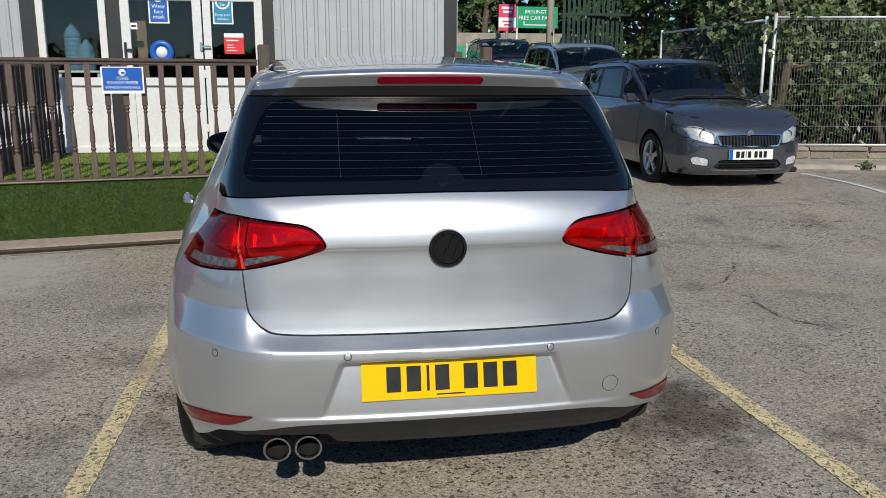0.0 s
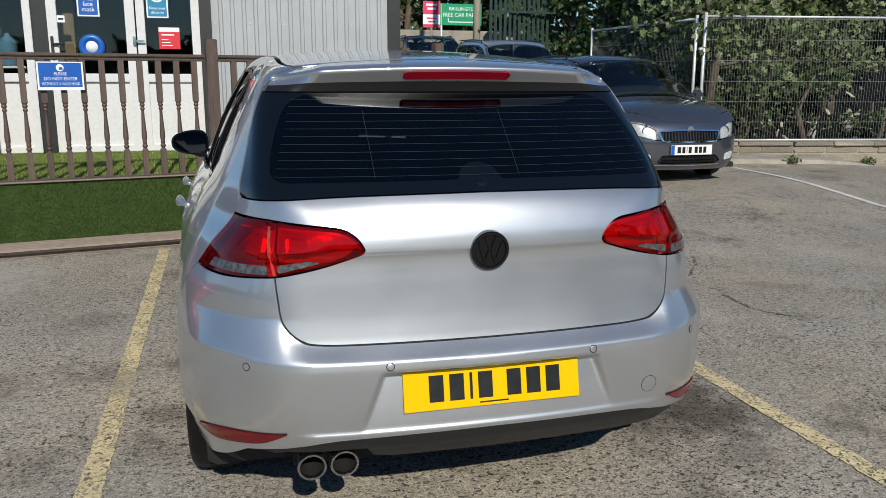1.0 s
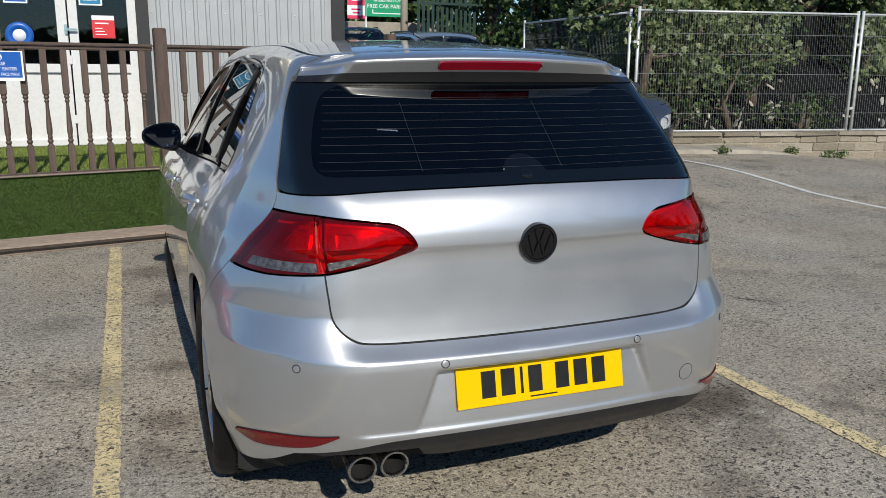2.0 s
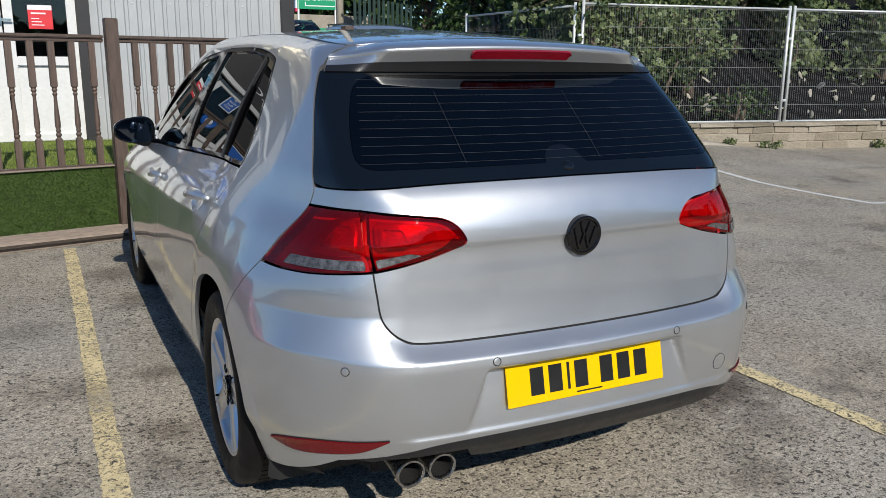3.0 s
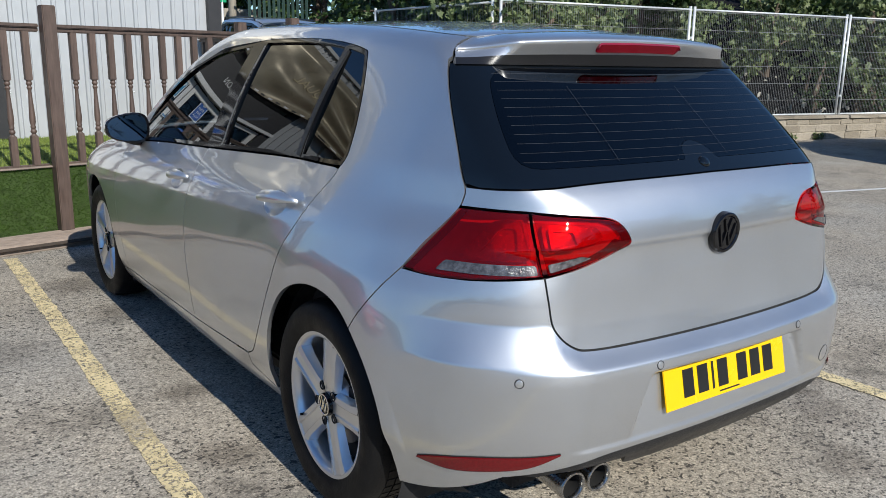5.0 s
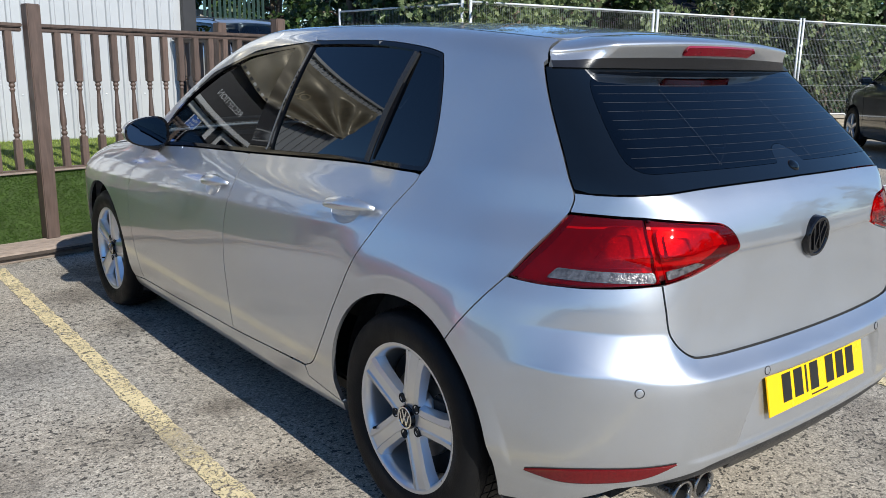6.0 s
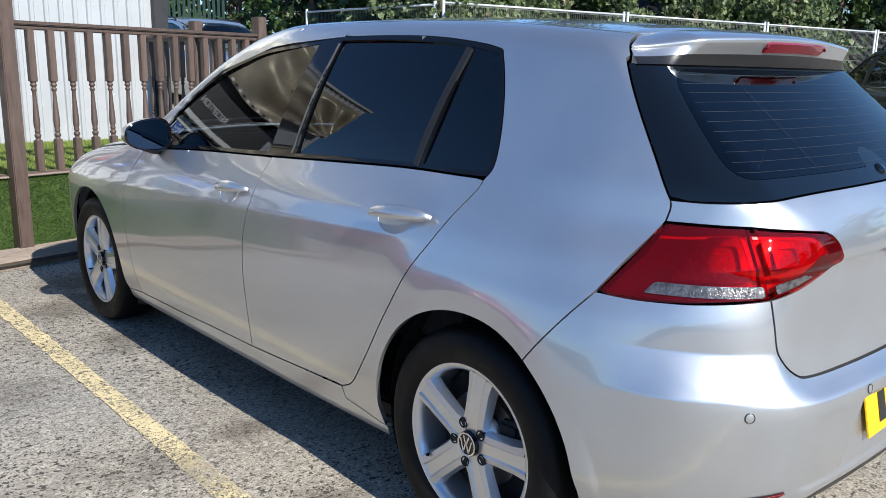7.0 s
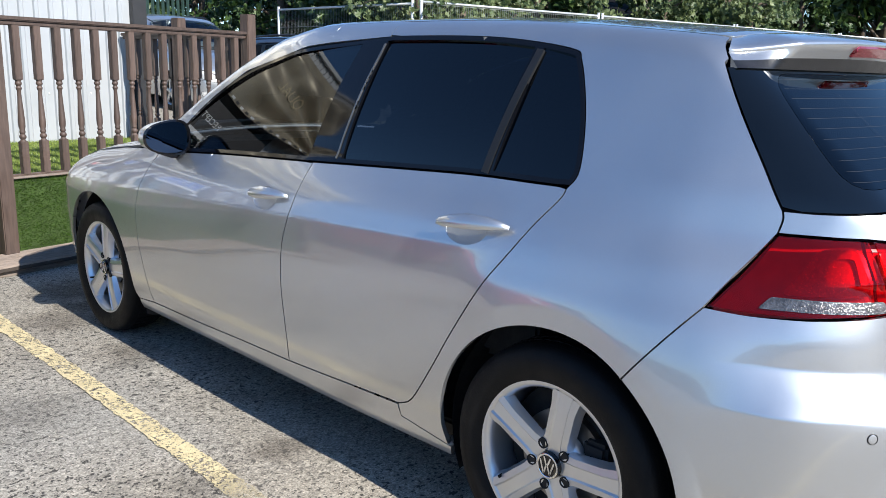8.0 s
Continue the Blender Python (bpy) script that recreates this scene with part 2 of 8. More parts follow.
BUMPER_Y = spline((0.16, -0.55), (0.22, -0.64), (0.27, -0.70), (0.31, -0.735), (0.35, -0.757), (0.40, -0.768), (0.48, -0.776), (0.56, -0.779), (0.585, -0.776), (0.61, -0.765))
HATCH_Y = spline((0.50, -0.735), (0.60, -0.728), (0.64, -0.7195), (0.70, -0.709), (0.78, -0.700), (0.845, -0.695), (0.861, -0.696), (0.871, -0.704), (0.90, -0.701),
                 (0.95, -0.688), (0.99, -0.670), (1.02, -0.648), (1.10, -0.565), (1.20, -0.448), (1.30, -0.332), (1.36, -0.262), (1.45, -0.16))
ROOF_Z = spline((-0.6, 1.335), (-0.34, 1.378), (-0.2, 1.394), (0.0, 1.414), (0.4, 1.440), (0.9, 1.452), (1.3, 1.449), (1.5, 1.432), (1.65, 1.385), (1.9, 1.255), (2.2, 1.075),
                (2.36, 0.995), (2.46, 0.965), (2.7, 0.935), (2.95, 0.890), (3.2, 0.815), (3.35, 0.745), (3.45, 0.66), (3.55, 0.50))
ROOF_BOW = spline((-0.5, 0.11), (1.2, 0.11), (1.6, 0.19), (2.2, 0.16), (2.5, 0.11), (3.2, 0.14), (3.6, 0.2))
NOSE_Y = spline((0.16, 3.36), (0.25, 3.44), (0.45, 3.485), (0.6, 3.47), (0.72, 3.42), (0.82, 3.3), (1.0, 3.0), (1.5, 2.2))


FLAT = [False]   # True: the tailgate alone, with no bumper shelf


SHELF_LOW = spline((0.0, 0.583), (0.42, 0.587), (0.60, 0.592), (0.69, 0.598), (0.735, 0.618), (0.765, 0.648), (0.785, 0.686), (0.85, 0.70))

SHELF_HIGH = spline((0.0, 0.626), (0.44, 0.628), (0.50, 0.634), (0.53, 0.645), (0.555, 0.662), (0.572, 0.685), (0.586, 0.700), (0.61, 0.703), (0.785, 0.694), (0.85, 0.692))


def bumper_shelf(x):
    """The lower and upper edge of the shelf pressed into the bumper."""
    low = SHELF_LOW(x)
    return low, np.maximum(SHELF_HIGH(x), low + 0.010)


def crease_z(y):
    """The height of the pressed line along the doors."""
    return 0.839 - 0.041 * np.asarray(y, float)


def ring_z(y):
    """The top of the flat lip round the rear wheel arch."""
    return WHEEL_Z + np.sqrt(np.maximum(RING ** 2 - np.asarray(y, float) ** 2, 0))


def width_at(y, z):
    """Half the body's width before it draws in towards the ends."""
    shift = (crease_z(np.clip(y, 0.0, 2.9)) - 0.793) * step(0.62, 0.74, z) * step(0.96, 0.86, z)
    door = SECTION(z - shift)
    lip = step(RING + 0.006, RING - 0.006, np.hypot(y, z - WHEEL_Z)) * step(0.31, 0.40, z)
    quarter = QUARTER(z) * (1 - lip) + lip * QUARTER(np.maximum(ring_z(y), z))
    quarter = quarter + 0.011 * step(-0.10, -0.34, y) * step(0.60, 0.80, z) * step(0.96, 0.86, z)
    q = step(0.31, 0.15, y)
    return door * (1 - q) + quarter * q


def skin(p):
    """Below zero inside the body, above zero outside."""
    x, y, z = np.abs(p[..., 0]), p[..., 1], p[..., 2]
    corner = step(-0.35, -0.60, y)
    taper = TAPER(y) + 0.030 * step(0.05, -0.40, y) * ((1 - corner) * step(0.58, 0.84, z) + corner * np.clip((z - 0.604) / 0.09, 0, 1)) * step(1.05, 0.90, z)
    taper = taper - 0.032 * step(-0.05, -0.38, y) * step(-0.72, -0.50, y) * ((1 - corner) * step(0.92, 0.46, z) + corner * np.clip((0.694 - z) / 0.09, 0, 1))
    taper = taper + 0.03 * step(1.2, 2.1, y) * step(0.85, 1.0, z)
    side = x - (width_at(y, z) - taper)
    low, high = bumper_shelf(x)
    up = np.ones_like(z) if FLAT[0] else np.clip((z - low) / (high - low), 0, 1)
    up = 0.6 * up + 0.4 * up * up * (3 - 2 * up)
    bow = 0.10 * x * x + 0.07 * x * x * step(0.9, 1.05, z) + 0.10 * np.maximum(x - 0.35, 0) ** 2 * (1 - up)
    back = BUMPER_Y(z) * (1 - up) + HATCH_Y(z) * up + bow
    edge = 0.312 + 0.06 * (0.56 - z) / 0.16
    recess = step(edge + 0.009, edge - 0.014, x) * step(0.556, 0.538, z) * np.clip((z - 0.385) / 0.15, 0, 1)
    back = back + 0.036 * recess - 0.006 * step(0.389, 0.377, z) * step(0.30, 0.34, z) * step(0.57, 0.50, x)
    rear = back - y
    top = z - (ROOF_Z(y) - ROOF_BOW(y) * x * x)
    nose = y - (NOSE_Y(z) - 0.22 * x * x - 0.35 * np.maximum(x - 0.4, 0) ** 2)
    k = 0.15 - 0.07 * step(0.93, 1.02, z)
    f = smax(side, rear, k)
    f = smax(f, nose, 0.16)
    return smax(f, top, 0.055 + 0.05 * step(2.2, 2.7, y))


SKIN = [skin]   # the body that the panels are cut from


def normal_at(p, eps=0.005):
    g = np.stack([SKIN[0](p + eps * e) - SKIN[0](p - eps * e) for e in np.eye(3)], -1)
    return g / np.maximum(np.linalg.norm(g, axis=-1, keepdims=True), 1e-9)


def cast(start, way, far):
    """Where rays from inside leave the body."""
    lo, hi = np.zeros(len(start)), np.full(len(start), far)
    for _ in range(34):
        mid = (lo + hi) / 2
        out = SKIN[0](start + mid[:, None] * way) > 0
        hi, lo = np.where(out, mid, hi), np.where(out, lo, mid)
    return start + lo[:, None] * way


FAN_Y, FAN_S = 0.0, 0.72


def from_fan(q):
    a = q[:, 0] / FAN_S
    st = np.stack([0 * a, 0 * a + FAN_Y, q[:, 1]], -1)
    return cast(st, np.stack([np.sin(a), -np.cos(a), 0 * a], -1), 1.5)


def from_side(q):
    st = np.stack([0 * q[:, 0], q[:, 0], q[:, 1]], -1)
    return cast(st, np.tile((1.0, 0, 0), (len(q), 1)), 1.2)


def from_top(q):
    st = np.stack([q[:, 0], q[:, 1], 0 * q[:, 0] + 0.6], -1)
    return cast(st, np.tile((0, 0, 1.0), (len(q), 1)), 1.2)


def from_rear(q):
    st = np.stack([q[:, 0], 0 * q[:, 0] + 0.2, q[:, 1]], -1)
    return cast(st, np.tile((0, -1.0, 0), (len(q), 1)), 1.4)


def fan_of(p):
    p = np.atleast_2d(p)
    return np.stack([np.arctan2(p[:, 0], FAN_Y - p[:, 1]) * FAN_S, p[:, 2]], -1)


def r2f(*pts):
    """Points seen from behind (x, z), as fan coordinates."""
    return fan_of(from_rear(np.array(pts, float)))


def s2f(*pts):
    """Points seen from the side (y, z), as fan coordinates."""
    return fan_of(from_side(np.array(pts, float)))


def r2s(*pts):
    p = from_rear(np.array(pts, float))
    return p[:, 1:]


def curve(pts, n=12, closed=False):
    """A smooth line through points."""
    p = np.array(pts, float)
    out = []
    m = len(p)
    for i in range(m if closed else m - 1):
        a, b, c, d = (p[(i + j) % m] if closed else p[min(max(i + j, 0), m - 1)] for j in (-1, 0, 1, 2))
        for t in np.linspace(0, 1, n, endpoint=False):
            out.append(0.5 * (2 * b + (c - a) * t + (2 * a - 5 * b + 4 * c - d) * t * t + (3 * b - a - 3 * c + d) * t ** 3))
    if not closed:
        out.append(p[-1])
    return np.array(out)


def rounded(pts, r, n=5):
    """A polygon with rounded corners."""
    p = np.array(pts, float)
    out = []
    m = len(p)
    for i in range(m):
        a, b, c = p[i - 1], p[i], p[(i + 1) % m]
        u, v = a - b, c - b
        ri = min(r, 0.45 * np.linalg.norm(u), 0.45 * np.linalg.norm(v))
        s, e = b + u / np.linalg.norm(u) * ri, b + v / np.linalg.norm(v) * ri
        for t in np.linspace(0, 1, n):
            out.append((1 - t) ** 2 * s + 2 * t * (1 - t) * b + t * t * e)
    return np.array(out)


def resample(poly, h):
    p = np.asarray(poly, float)
    keep = [p[0]]
    for q in p[1:]:
        if np.linalg.norm(q - keep[-1]) > 1e-4:
            keep.append(q)
    if np.linalg.norm(keep[-1] - keep[0]) < 1e-4:
        keep.pop()
    p = np.array(keep)
    out = []
    for i in range(len(p)):
        a, b = p[i], p[(i + 1) % len(p)]
        k = max(1, int(round(np.linalg.norm(b - a) / h)))
        out += [a + (b - a) * j / k for j in range(k)]
    return np.array(out)


def area2(p):
    q = np.roll(p, -1, 0)
    return float((p[:, 0] * q[:, 1] - q[:, 0] * p[:, 1]).sum())


def inset(p, d):
    """A counter-clockwise polygon drawn in by d."""
    a, c = np.roll(p, 1, 0), np.roll(p, -1, 0)
    u, v = p - a, c - p
    u /= np.maximum(np.linalg.norm(u, axis=1, keepdims=True), 1e-9)
    v /= np.maximum(np.linalg.norm(v, axis=1, keepdims=True), 1e-9)
    nu, nv = np.stack([-u[:, 1], u[:, 0]], -1), np.stack([-v[:, 1], v[:, 0]], -1)
    b = nu + nv
    b /= np.maximum(np.linalg.norm(b, axis=1, keepdims=True), 1e-9)
    s = np.clip((b * nu).sum(1), 0.5, 1)
    return p + b * (d / s)[:, None]


def inside(poly, q):
    x, y = q[:, 0], q[:, 1]
    hit = np.zeros(len(q), bool)
    b = np.roll(poly, -1, 0)
    for (x1, y1), (x2, y2) in zip(poly, b):
        c = ((y1 > y) != (y2 > y))
        if y1 != y2:
            hit ^= c & (x < (x2 - x1) * (y - y1) / (y2 - y1) + x1)
    return hit


def near(poly, q):
    """The distance of points from a polygon's line."""
    best = np.full(len(q), 1e9)
    b = np.roll(poly, -1, 0)
    for p1, p2 in zip(poly, b):
        d = p2 - p1
        t = np.clip(((q - p1) @ d) / max(d @ d, 1e-12), 0, 1)
        best = np.minimum(best, np.linalg.norm(q - p1 - t[:, None] * d, axis=1))
    return best


def panel(name, poly, project, h, material, parent, gap=0.0018, lift=0.0, skirt=0.014, sides=(1,), holes=(), label="", folds=(), even=False):
    """A piece of the skin inside a line, with a folded rim; sides: 1 the drawn side, -1 its mirror image."""
    from mathutils.geometry import delaunay_2d_cdt
    loops = []
    for n, q in enumerate((poly, *holes)):
        q = resample(q, h)
        if area2(q) < 0:
            q = q[::-1]
        q = inset(q, gap if n == 0 else -gap)
        loops.append(q)
    outer = loops[0]
    lo, hi = outer.min(0), outer.max(0)
    gx, gy = np.meshgrid(np.arange(lo[0] + h / 2, hi[0], h), np.arange(lo[1] + h / 2, hi[1], h * 0.92))
    gx = gx + (np.arange(gx.shape[0]) % 2)[:, None] * h * 0.5
    pts = np.stack([gx.ravel(), gy.ravel()], -1)
    pts = pts[inside(outer, pts)]
    pts = pts[near(outer, pts) > 0.45 * h]
    for q in loops[1:]:
        pts = pts[~inside(q, pts)]
        pts = pts[near(q, pts) > 0.45 * h]
    rows = []
    for q in folds:
        q = q[inside(outer, q)]
        q = q[near(outer, q) > 0.4 * h]
        if len(q) > 3:
            pts = pts[near(q, pts) > 0.35 * h]
            rows.append(q)
    vs2, edges = [], []
    for q in rows:
        o = len(vs2)
        vs2 += [Vector(v) for v in q]
    for q in loops:
        o = len(vs2)
        vs2 += [Vector(v) for v in q]
        edges += [(o + i, o + (i + 1) % len(q)) for i in range(len(q))]
    vs2 += [Vector(v) for v in pts]
    cv, ce, cf, ov, oe, of = delaunay_2d_cdt(vs2, edges, [], 0, 1e-6)
    v2 = np.array([tuple(v) for v in cv])
    tri = np.array([f for f in cf])
    mid = v2[tri].mean(1)
    ok = inside(outer, mid)
    for q in loops[1:]:
        ok &= ~inside(q, mid)
    tri = tri[ok]
    p3 = project(v2)
    nrm = normal_at(p3)
    if even:   # a pane of evenly curved glass
        a_, b_ = p3[:, 1] - p3[:, 1].mean(), p3[:, 2] - p3[:, 2].mean()
        k_ = np.linalg.lstsq(np.stack([0 * a_ + 1, a_, b_, a_ * a_, a_ * b_, b_ * b_], -1), p3[:, 0], rcond=None)[0]
        p3[:, 0] = k_[0] + k_[1] * a_ + k_[2] * b_ + k_[3] * a_ * a_ + k_[4] * a_ * b_ + k_[5] * b_ * b_
        nrm = np.stack([0 * a_ + 1, -(k_[1] + 2 * k_[3] * a_ + k_[4] * b_), -(k_[2] + k_[4] * a_ + 2 * k_[5] * b_)], -1)
        nrm /= np.linalg.norm(nrm, axis=1, keepdims=True)
    p3 = p3 + nrm * lift
    # winding outwards
    e1, e2 = p3[tri[:, 1]] - p3[tri[:, 0]], p3[tri[:, 2]] - p3[tri[:, 0]]
    flip = (np.cross(e1, e2) * nrm[tri[:, 0]]).sum(1) < 0
    tri[flip] = tri[flip][:, ::-1]
    # rim: edges used once
    count = {}
    for t in tri.tolist():
        for a, b in ((t[0], t[1]), (t[1], t[2]), (t[2], t[0])):
            count[(a, b)] = 1
    rim = [(a, b) for a, b in count if (b, a) not in count]
    nv = len(p3)
    verts = p3
    faces = tri.tolist()
    loopn = [nrm[i] for t in faces for i in t]
    if skirt:
        ids = sorted({i for e in rim for i in e})
        lip = {i: nv + k for k, i in enumerate(ids)}
        at = {i: nv + len(ids) + k for k, i in enumerate(ids)}
        verts = np.concatenate([p3, p3[ids], p3[ids] - nrm[ids] * skirt])
        for a, b in rim:
            quad = (lip[b], lip[a], at[a], at[b])
            e1, e2 = verts[quad[1]] - verts[quad[0]], verts[quad[2]] - verts[quad[0]]
            c = np.cross(e1, e2)
            c = c / max(np.linalg.norm(c), 1e-9)
            faces.append(quad)
            loopn += [c] * 4
    made = []
    for s in sides:
        vv, ff, ln = verts.copy(), faces, np.array(loopn)
        if s < 0:
            vv[:, 0] *= -1
            ln = ln * (-1, 1, 1)
            fl, o = [], 0
            order = []
            for f in faces:
                fl.append(tuple(f)[::-1])
                order += list(range(o + len(f) - 1, o - 1, -1))
                o += len(f)
            ff, ln = fl, ln[order]
        made.append(link_mesh(name, vv, ff, material, parent, label, normals=[tuple(v) for v in ln]))
    return made


def arc(cy, cz, r, a0, a1, n=24):
    return [(cy + r * math.cos(radians(a)), cz + r * math.sin(radians(a))) for a in np.linspace(a0, a1, n)]


car = empty("hatchback_car")
tagged(car, "silver metallic five-door hatchback parked in a marked bay", "car")

# seams, seen from behind (x, z) or from the side (y, z)
LAMP_OUT, LAMP_TOP = (-0.345, 0.797), (-0.436, 0.956)
hatch_seam = curve([(0.0, 0.620), (0.30, 0.621), (0.47, 0.625), (0.53, 0.640), (0.572, 0.685), (0.583, 0.75), (0.588, 0.808)], 8)
lamp_low_in = curve([(0.588, 0.808), (0.47, 0.832), (0.375, 0.860), (0.352, 0.874), (0.353, 0.889), (0.372, 0.915), (0.402, 0.934), (0.45, 0.943), (0.598, 0.957)], 6)
seam_q = [(-0.205, 0.612), (-0.275, 0.705), LAMP_OUT]
arch_r = arc(0, WHEEL_Z, ARCH, 125, -12, 40)

def cup_line(y, z):
    """The rim of the scoop behind a door handle."""
    return np.array([(y + 0.066 * math.cos(a), z + 0.036 * math.sin(a)) for a in np.linspace(0, 2 * math.pi, 32, endpoint=False)])


# rear bumper
right = np.concatenate([
    r2f(*curve([(0.0, 0.366), (0.35, 0.363), (0.48, 0.356), (0.575, 0.336)], 8)),
    s2f(*curve([(-0.63, 0.316), (-0.56, 0.276), (-0.46, 0.240), (-0.352, 0.215)], 6)),
    s2f(*arc(0, WHEEL_Z, ARCH, 195.5, 125.5, 20)),
    s2f(*curve(seam_q, 8)),
    s2f(*curve([LAMP_OUT, (-0.43, 0.793), (-0.53, 0.796)], 6))[1:],
    r2f((0.588, 0.808)),
    r2f(*hatch_seam[::-1])[1:],
])
full = np.concatenate([right, right[::-1][1:-1] * (-1, 1)])
xs_ = np.arange(0.0, 0.784, 0.006)
lo_e, hi_e = bumper_shelf(xs_)
zs_ = np.arange(0.392, 0.556, 0.005)
ed_ = 0.312 + 0.06 * (0.56 - zs_) / 0.16
xr_ = np.arange(0.0, 0.31, 0.006)
folds = [r2f(*zip(x_, z_)) for x_, z_ in ((xs_, lo_e - 0.003), (xs_, lo_e + 0.003), (xs_, lo_e), (xs_[xs_ > 0.6], hi_e[xs_ > 0.6] - 0.002), (xs_[xs_ > 0.6], hi_e[xs_ > 0.6] + 0.003), (ed_ + 0.010, zs_), (ed_ - 0.0025, zs_), (ed_ - 0.015, zs_),
         (xr_, 0 * xr_ + 0.537), (xr_, 0 * xr_ + 0.547), (xr_, 0 * xr_ + 0.557), (xs_[xs_ < 0.70], 0 * xs_[xs_ < 0.70] + 0.376), (xs_[xs_ < 0.70], 0 * xs_[xs_ < 0.70] + 0.390))]
panel("rear_bumper", full, from_fan, 0.0055, PAINT, car, label="silver painted rear bumper", folds=folds + [q * (-1, 1) for q in folds])

# tailgate skin
g_low = curve([(0.0, 1.022), (0.35, 1.018), (0.55, 1.010), (0.655, 1.002)], 8)
right = np.concatenate([
    r2f(*hatch_seam),
    r2f(*lamp_low_in)[1:],
    s2f(*curve([(-0.52, 0.957), LAMP_TOP], 4)),
    s2f(*curve([LAMP_TOP, (-0.440, 0.985), (-0.436, 1.003)], 4))[1:],
    r2f(*g_low[::-1])[1:],
])
full = np.concatenate([right, right[::-1][1:-1] * (-1, 1)])
FLAT[0] = True
tailgate = panel("tailgate", full, from_fan, 0.010, PAINT, car, gap=0.0020, skirt=0.006, label="silver tailgate with a pressed crease")[0]
seam_f = r2f(*hatch_seam)
d_ = np.gradient(seam_f, axis=0)
n_ = np.stack([-d_[:, 1], d_[:, 0]], -1) / np.linalg.norm(d_, axis=1, keepdims=True) * 0.007
seal = np.concatenate([seam_f - n_, (seam_f + n_)[::-1]])
seal = np.concatenate([seal[len(seam_f):], (seam_f + n_)[:1] * (-1, 1), ((seam_f + n_) * (-1, 1))[1:], ((seam_f - n_) * (-1, 1))[::-1], (seam_f - n_)[1:]])
panel("tailgate_seal", seal, from_fan, 0.006, MATT_BLACK, car, gap=0, lift=-0.0045, skirt=0, label="black seal in the tailgate shut line")
FLAT[0] = False

# rear screen with its dark border
g_side = curve([(-0.436, 1.003), (-0.385, 1.08), (-0.315, 1.18), (-0.243, 1.29), (-0.215, 1.332)], 8)
right = np.concatenate([r2f(*g_low), s2f(*g_side[:-7])[1:], r2f((0.50, 1.301), (0.30, 1.303), (0.0, 1.303))])
full = np.concatenate([right, right[::-1][1:-1] * (-1, 1)])
screen_outer = full
gi = rounded(r2f((-0.585, 1.055), *[(-0.066 * math.cos(a), 1.054 + 0.050 * math.sin(a)) for a in np.linspace(0.1, math.pi - 0.1, 9)], (0.585, 1.055), (0.50, 1.283), (-0.50, 1.283)), 0.05)
panel("screen_border", full, from_fan, 0.014, PANE_BLACK, car, holes=[gi], gap=0.003, lift=-0.002, label="black printed screen border")
rear_screen = panel("rear_screen", gi, from_fan, 0.016, GLASS_DARK, car, gap=-0.002, lift=-0.002, skirt=0, label="dark tinted heated rear screen")[0]

# rear quarter with the pillar
DLO_REAR = [(0.055, 1.000), (0.040, 1.045), (0.078, 1.18), (0.138, 1.302), (0.185, 1.334), (0.41, 1.361), (0.63, 1.369), (0.88, 1.369)]
door_rear = [(0.058, 0.997), (0.064, 0.972), (0.108, 0.908), (0.155, 0.832), (0.225, 0.730), (0.312, 0.597), (0.377, 0.488), (0.445, 0.384), (0.487, 0.335), (0.537, 0.311)]
roof_edge = [(-0.19, 1.368), (0.0, 1.386), (0.3, 1.408), (0.6, 1.417), (0.9, 1.418), (1.2, 1.410), (1.4, 1.392), (1.6, 1.335), (1.8, 1.228), (1.98, 1.108), (2.12, 1.010), (2.22, 0.935)]
q = np.concatenate([
    curve(seam_q, 6),
    curve([LAMP_OUT, LAMP_TOP], 6)[1:],
    curve([LAMP_TOP, (-0.440, 0.985), (-0.436, 1.003)], 4)[1:],
    g_side[1:-6],
    curve([(-0.235, 1.315), (-0.19, 1.366)], 4),
    curve(roof_edge[:5], 6)[1:],
    [(0.9, 1.372)],
    curve(DLO_REAR[::-1], 6)[1:],
    curve(door_rear, 6)[1:],
    [(0.537, 0.268), (0.345, 0.234)],
    arc(0, WHEEL_Z, ARCH, -12, 125, 40),
])
ring_a = np.radians(np.linspace(20, 168, 110))
ring_folds = [np.stack([r_ * np.cos(ring_a), WHEEL_Z + r_ * np.sin(ring_a)], -1) for r_ in (RING - 0.008, RING, RING + 0.008)]
panel("rear_quarter", q, from_side, 0.010, PAINT, car, sides=(1, -1), folds=ring_folds)

# doors and front wing
belt = [(2.00, 0.912), (1.55, 0.942), (1.09, 0.963), (0.63, 0.985), (0.325, 0.997), (0.055, 1.000)]
BELT = spline(*[(a, b) for a, b in belt[::-1]])
mid_seam = [(1.048, 0.963), (1.052, 0.880), (1.062, 0.80), (1.088, 0.70), (1.095, 0.58), (1.084, 0.45), (1.080, 0.36), (1.088, 0.287)]
front_seam = [(2.09, 0.895), (2.13, 0.80), (2.16, 0.70), (2.165, 0.60), (2.15, 0.50), (2.125, 0.40), (2.105, 0.30), (2.10, 0.262)]
rd = np.concatenate([curve(mid_seam, 6), [(0.80, 0.302), (0.56, 0.312)], curve(door_rear, 6)[::-1], [(y, BELT(y)) for y in np.linspace(0.08, 1.05, 14)]])
crease_y = np.arange(0.1, 3.1, 0.008)
crease_folds = [np.stack([crease_y, crease_z(crease_y) + dz_], -1) for dz_ in (-0.009, -0.001, 0.009)]
rear_doors = panel("rear_door", rd, from_side, 0.010, PAINT, car, sides=(1, -1), gap=0.0022, holes=[cup_line(0.302, 0.868)], folds=crease_folds)
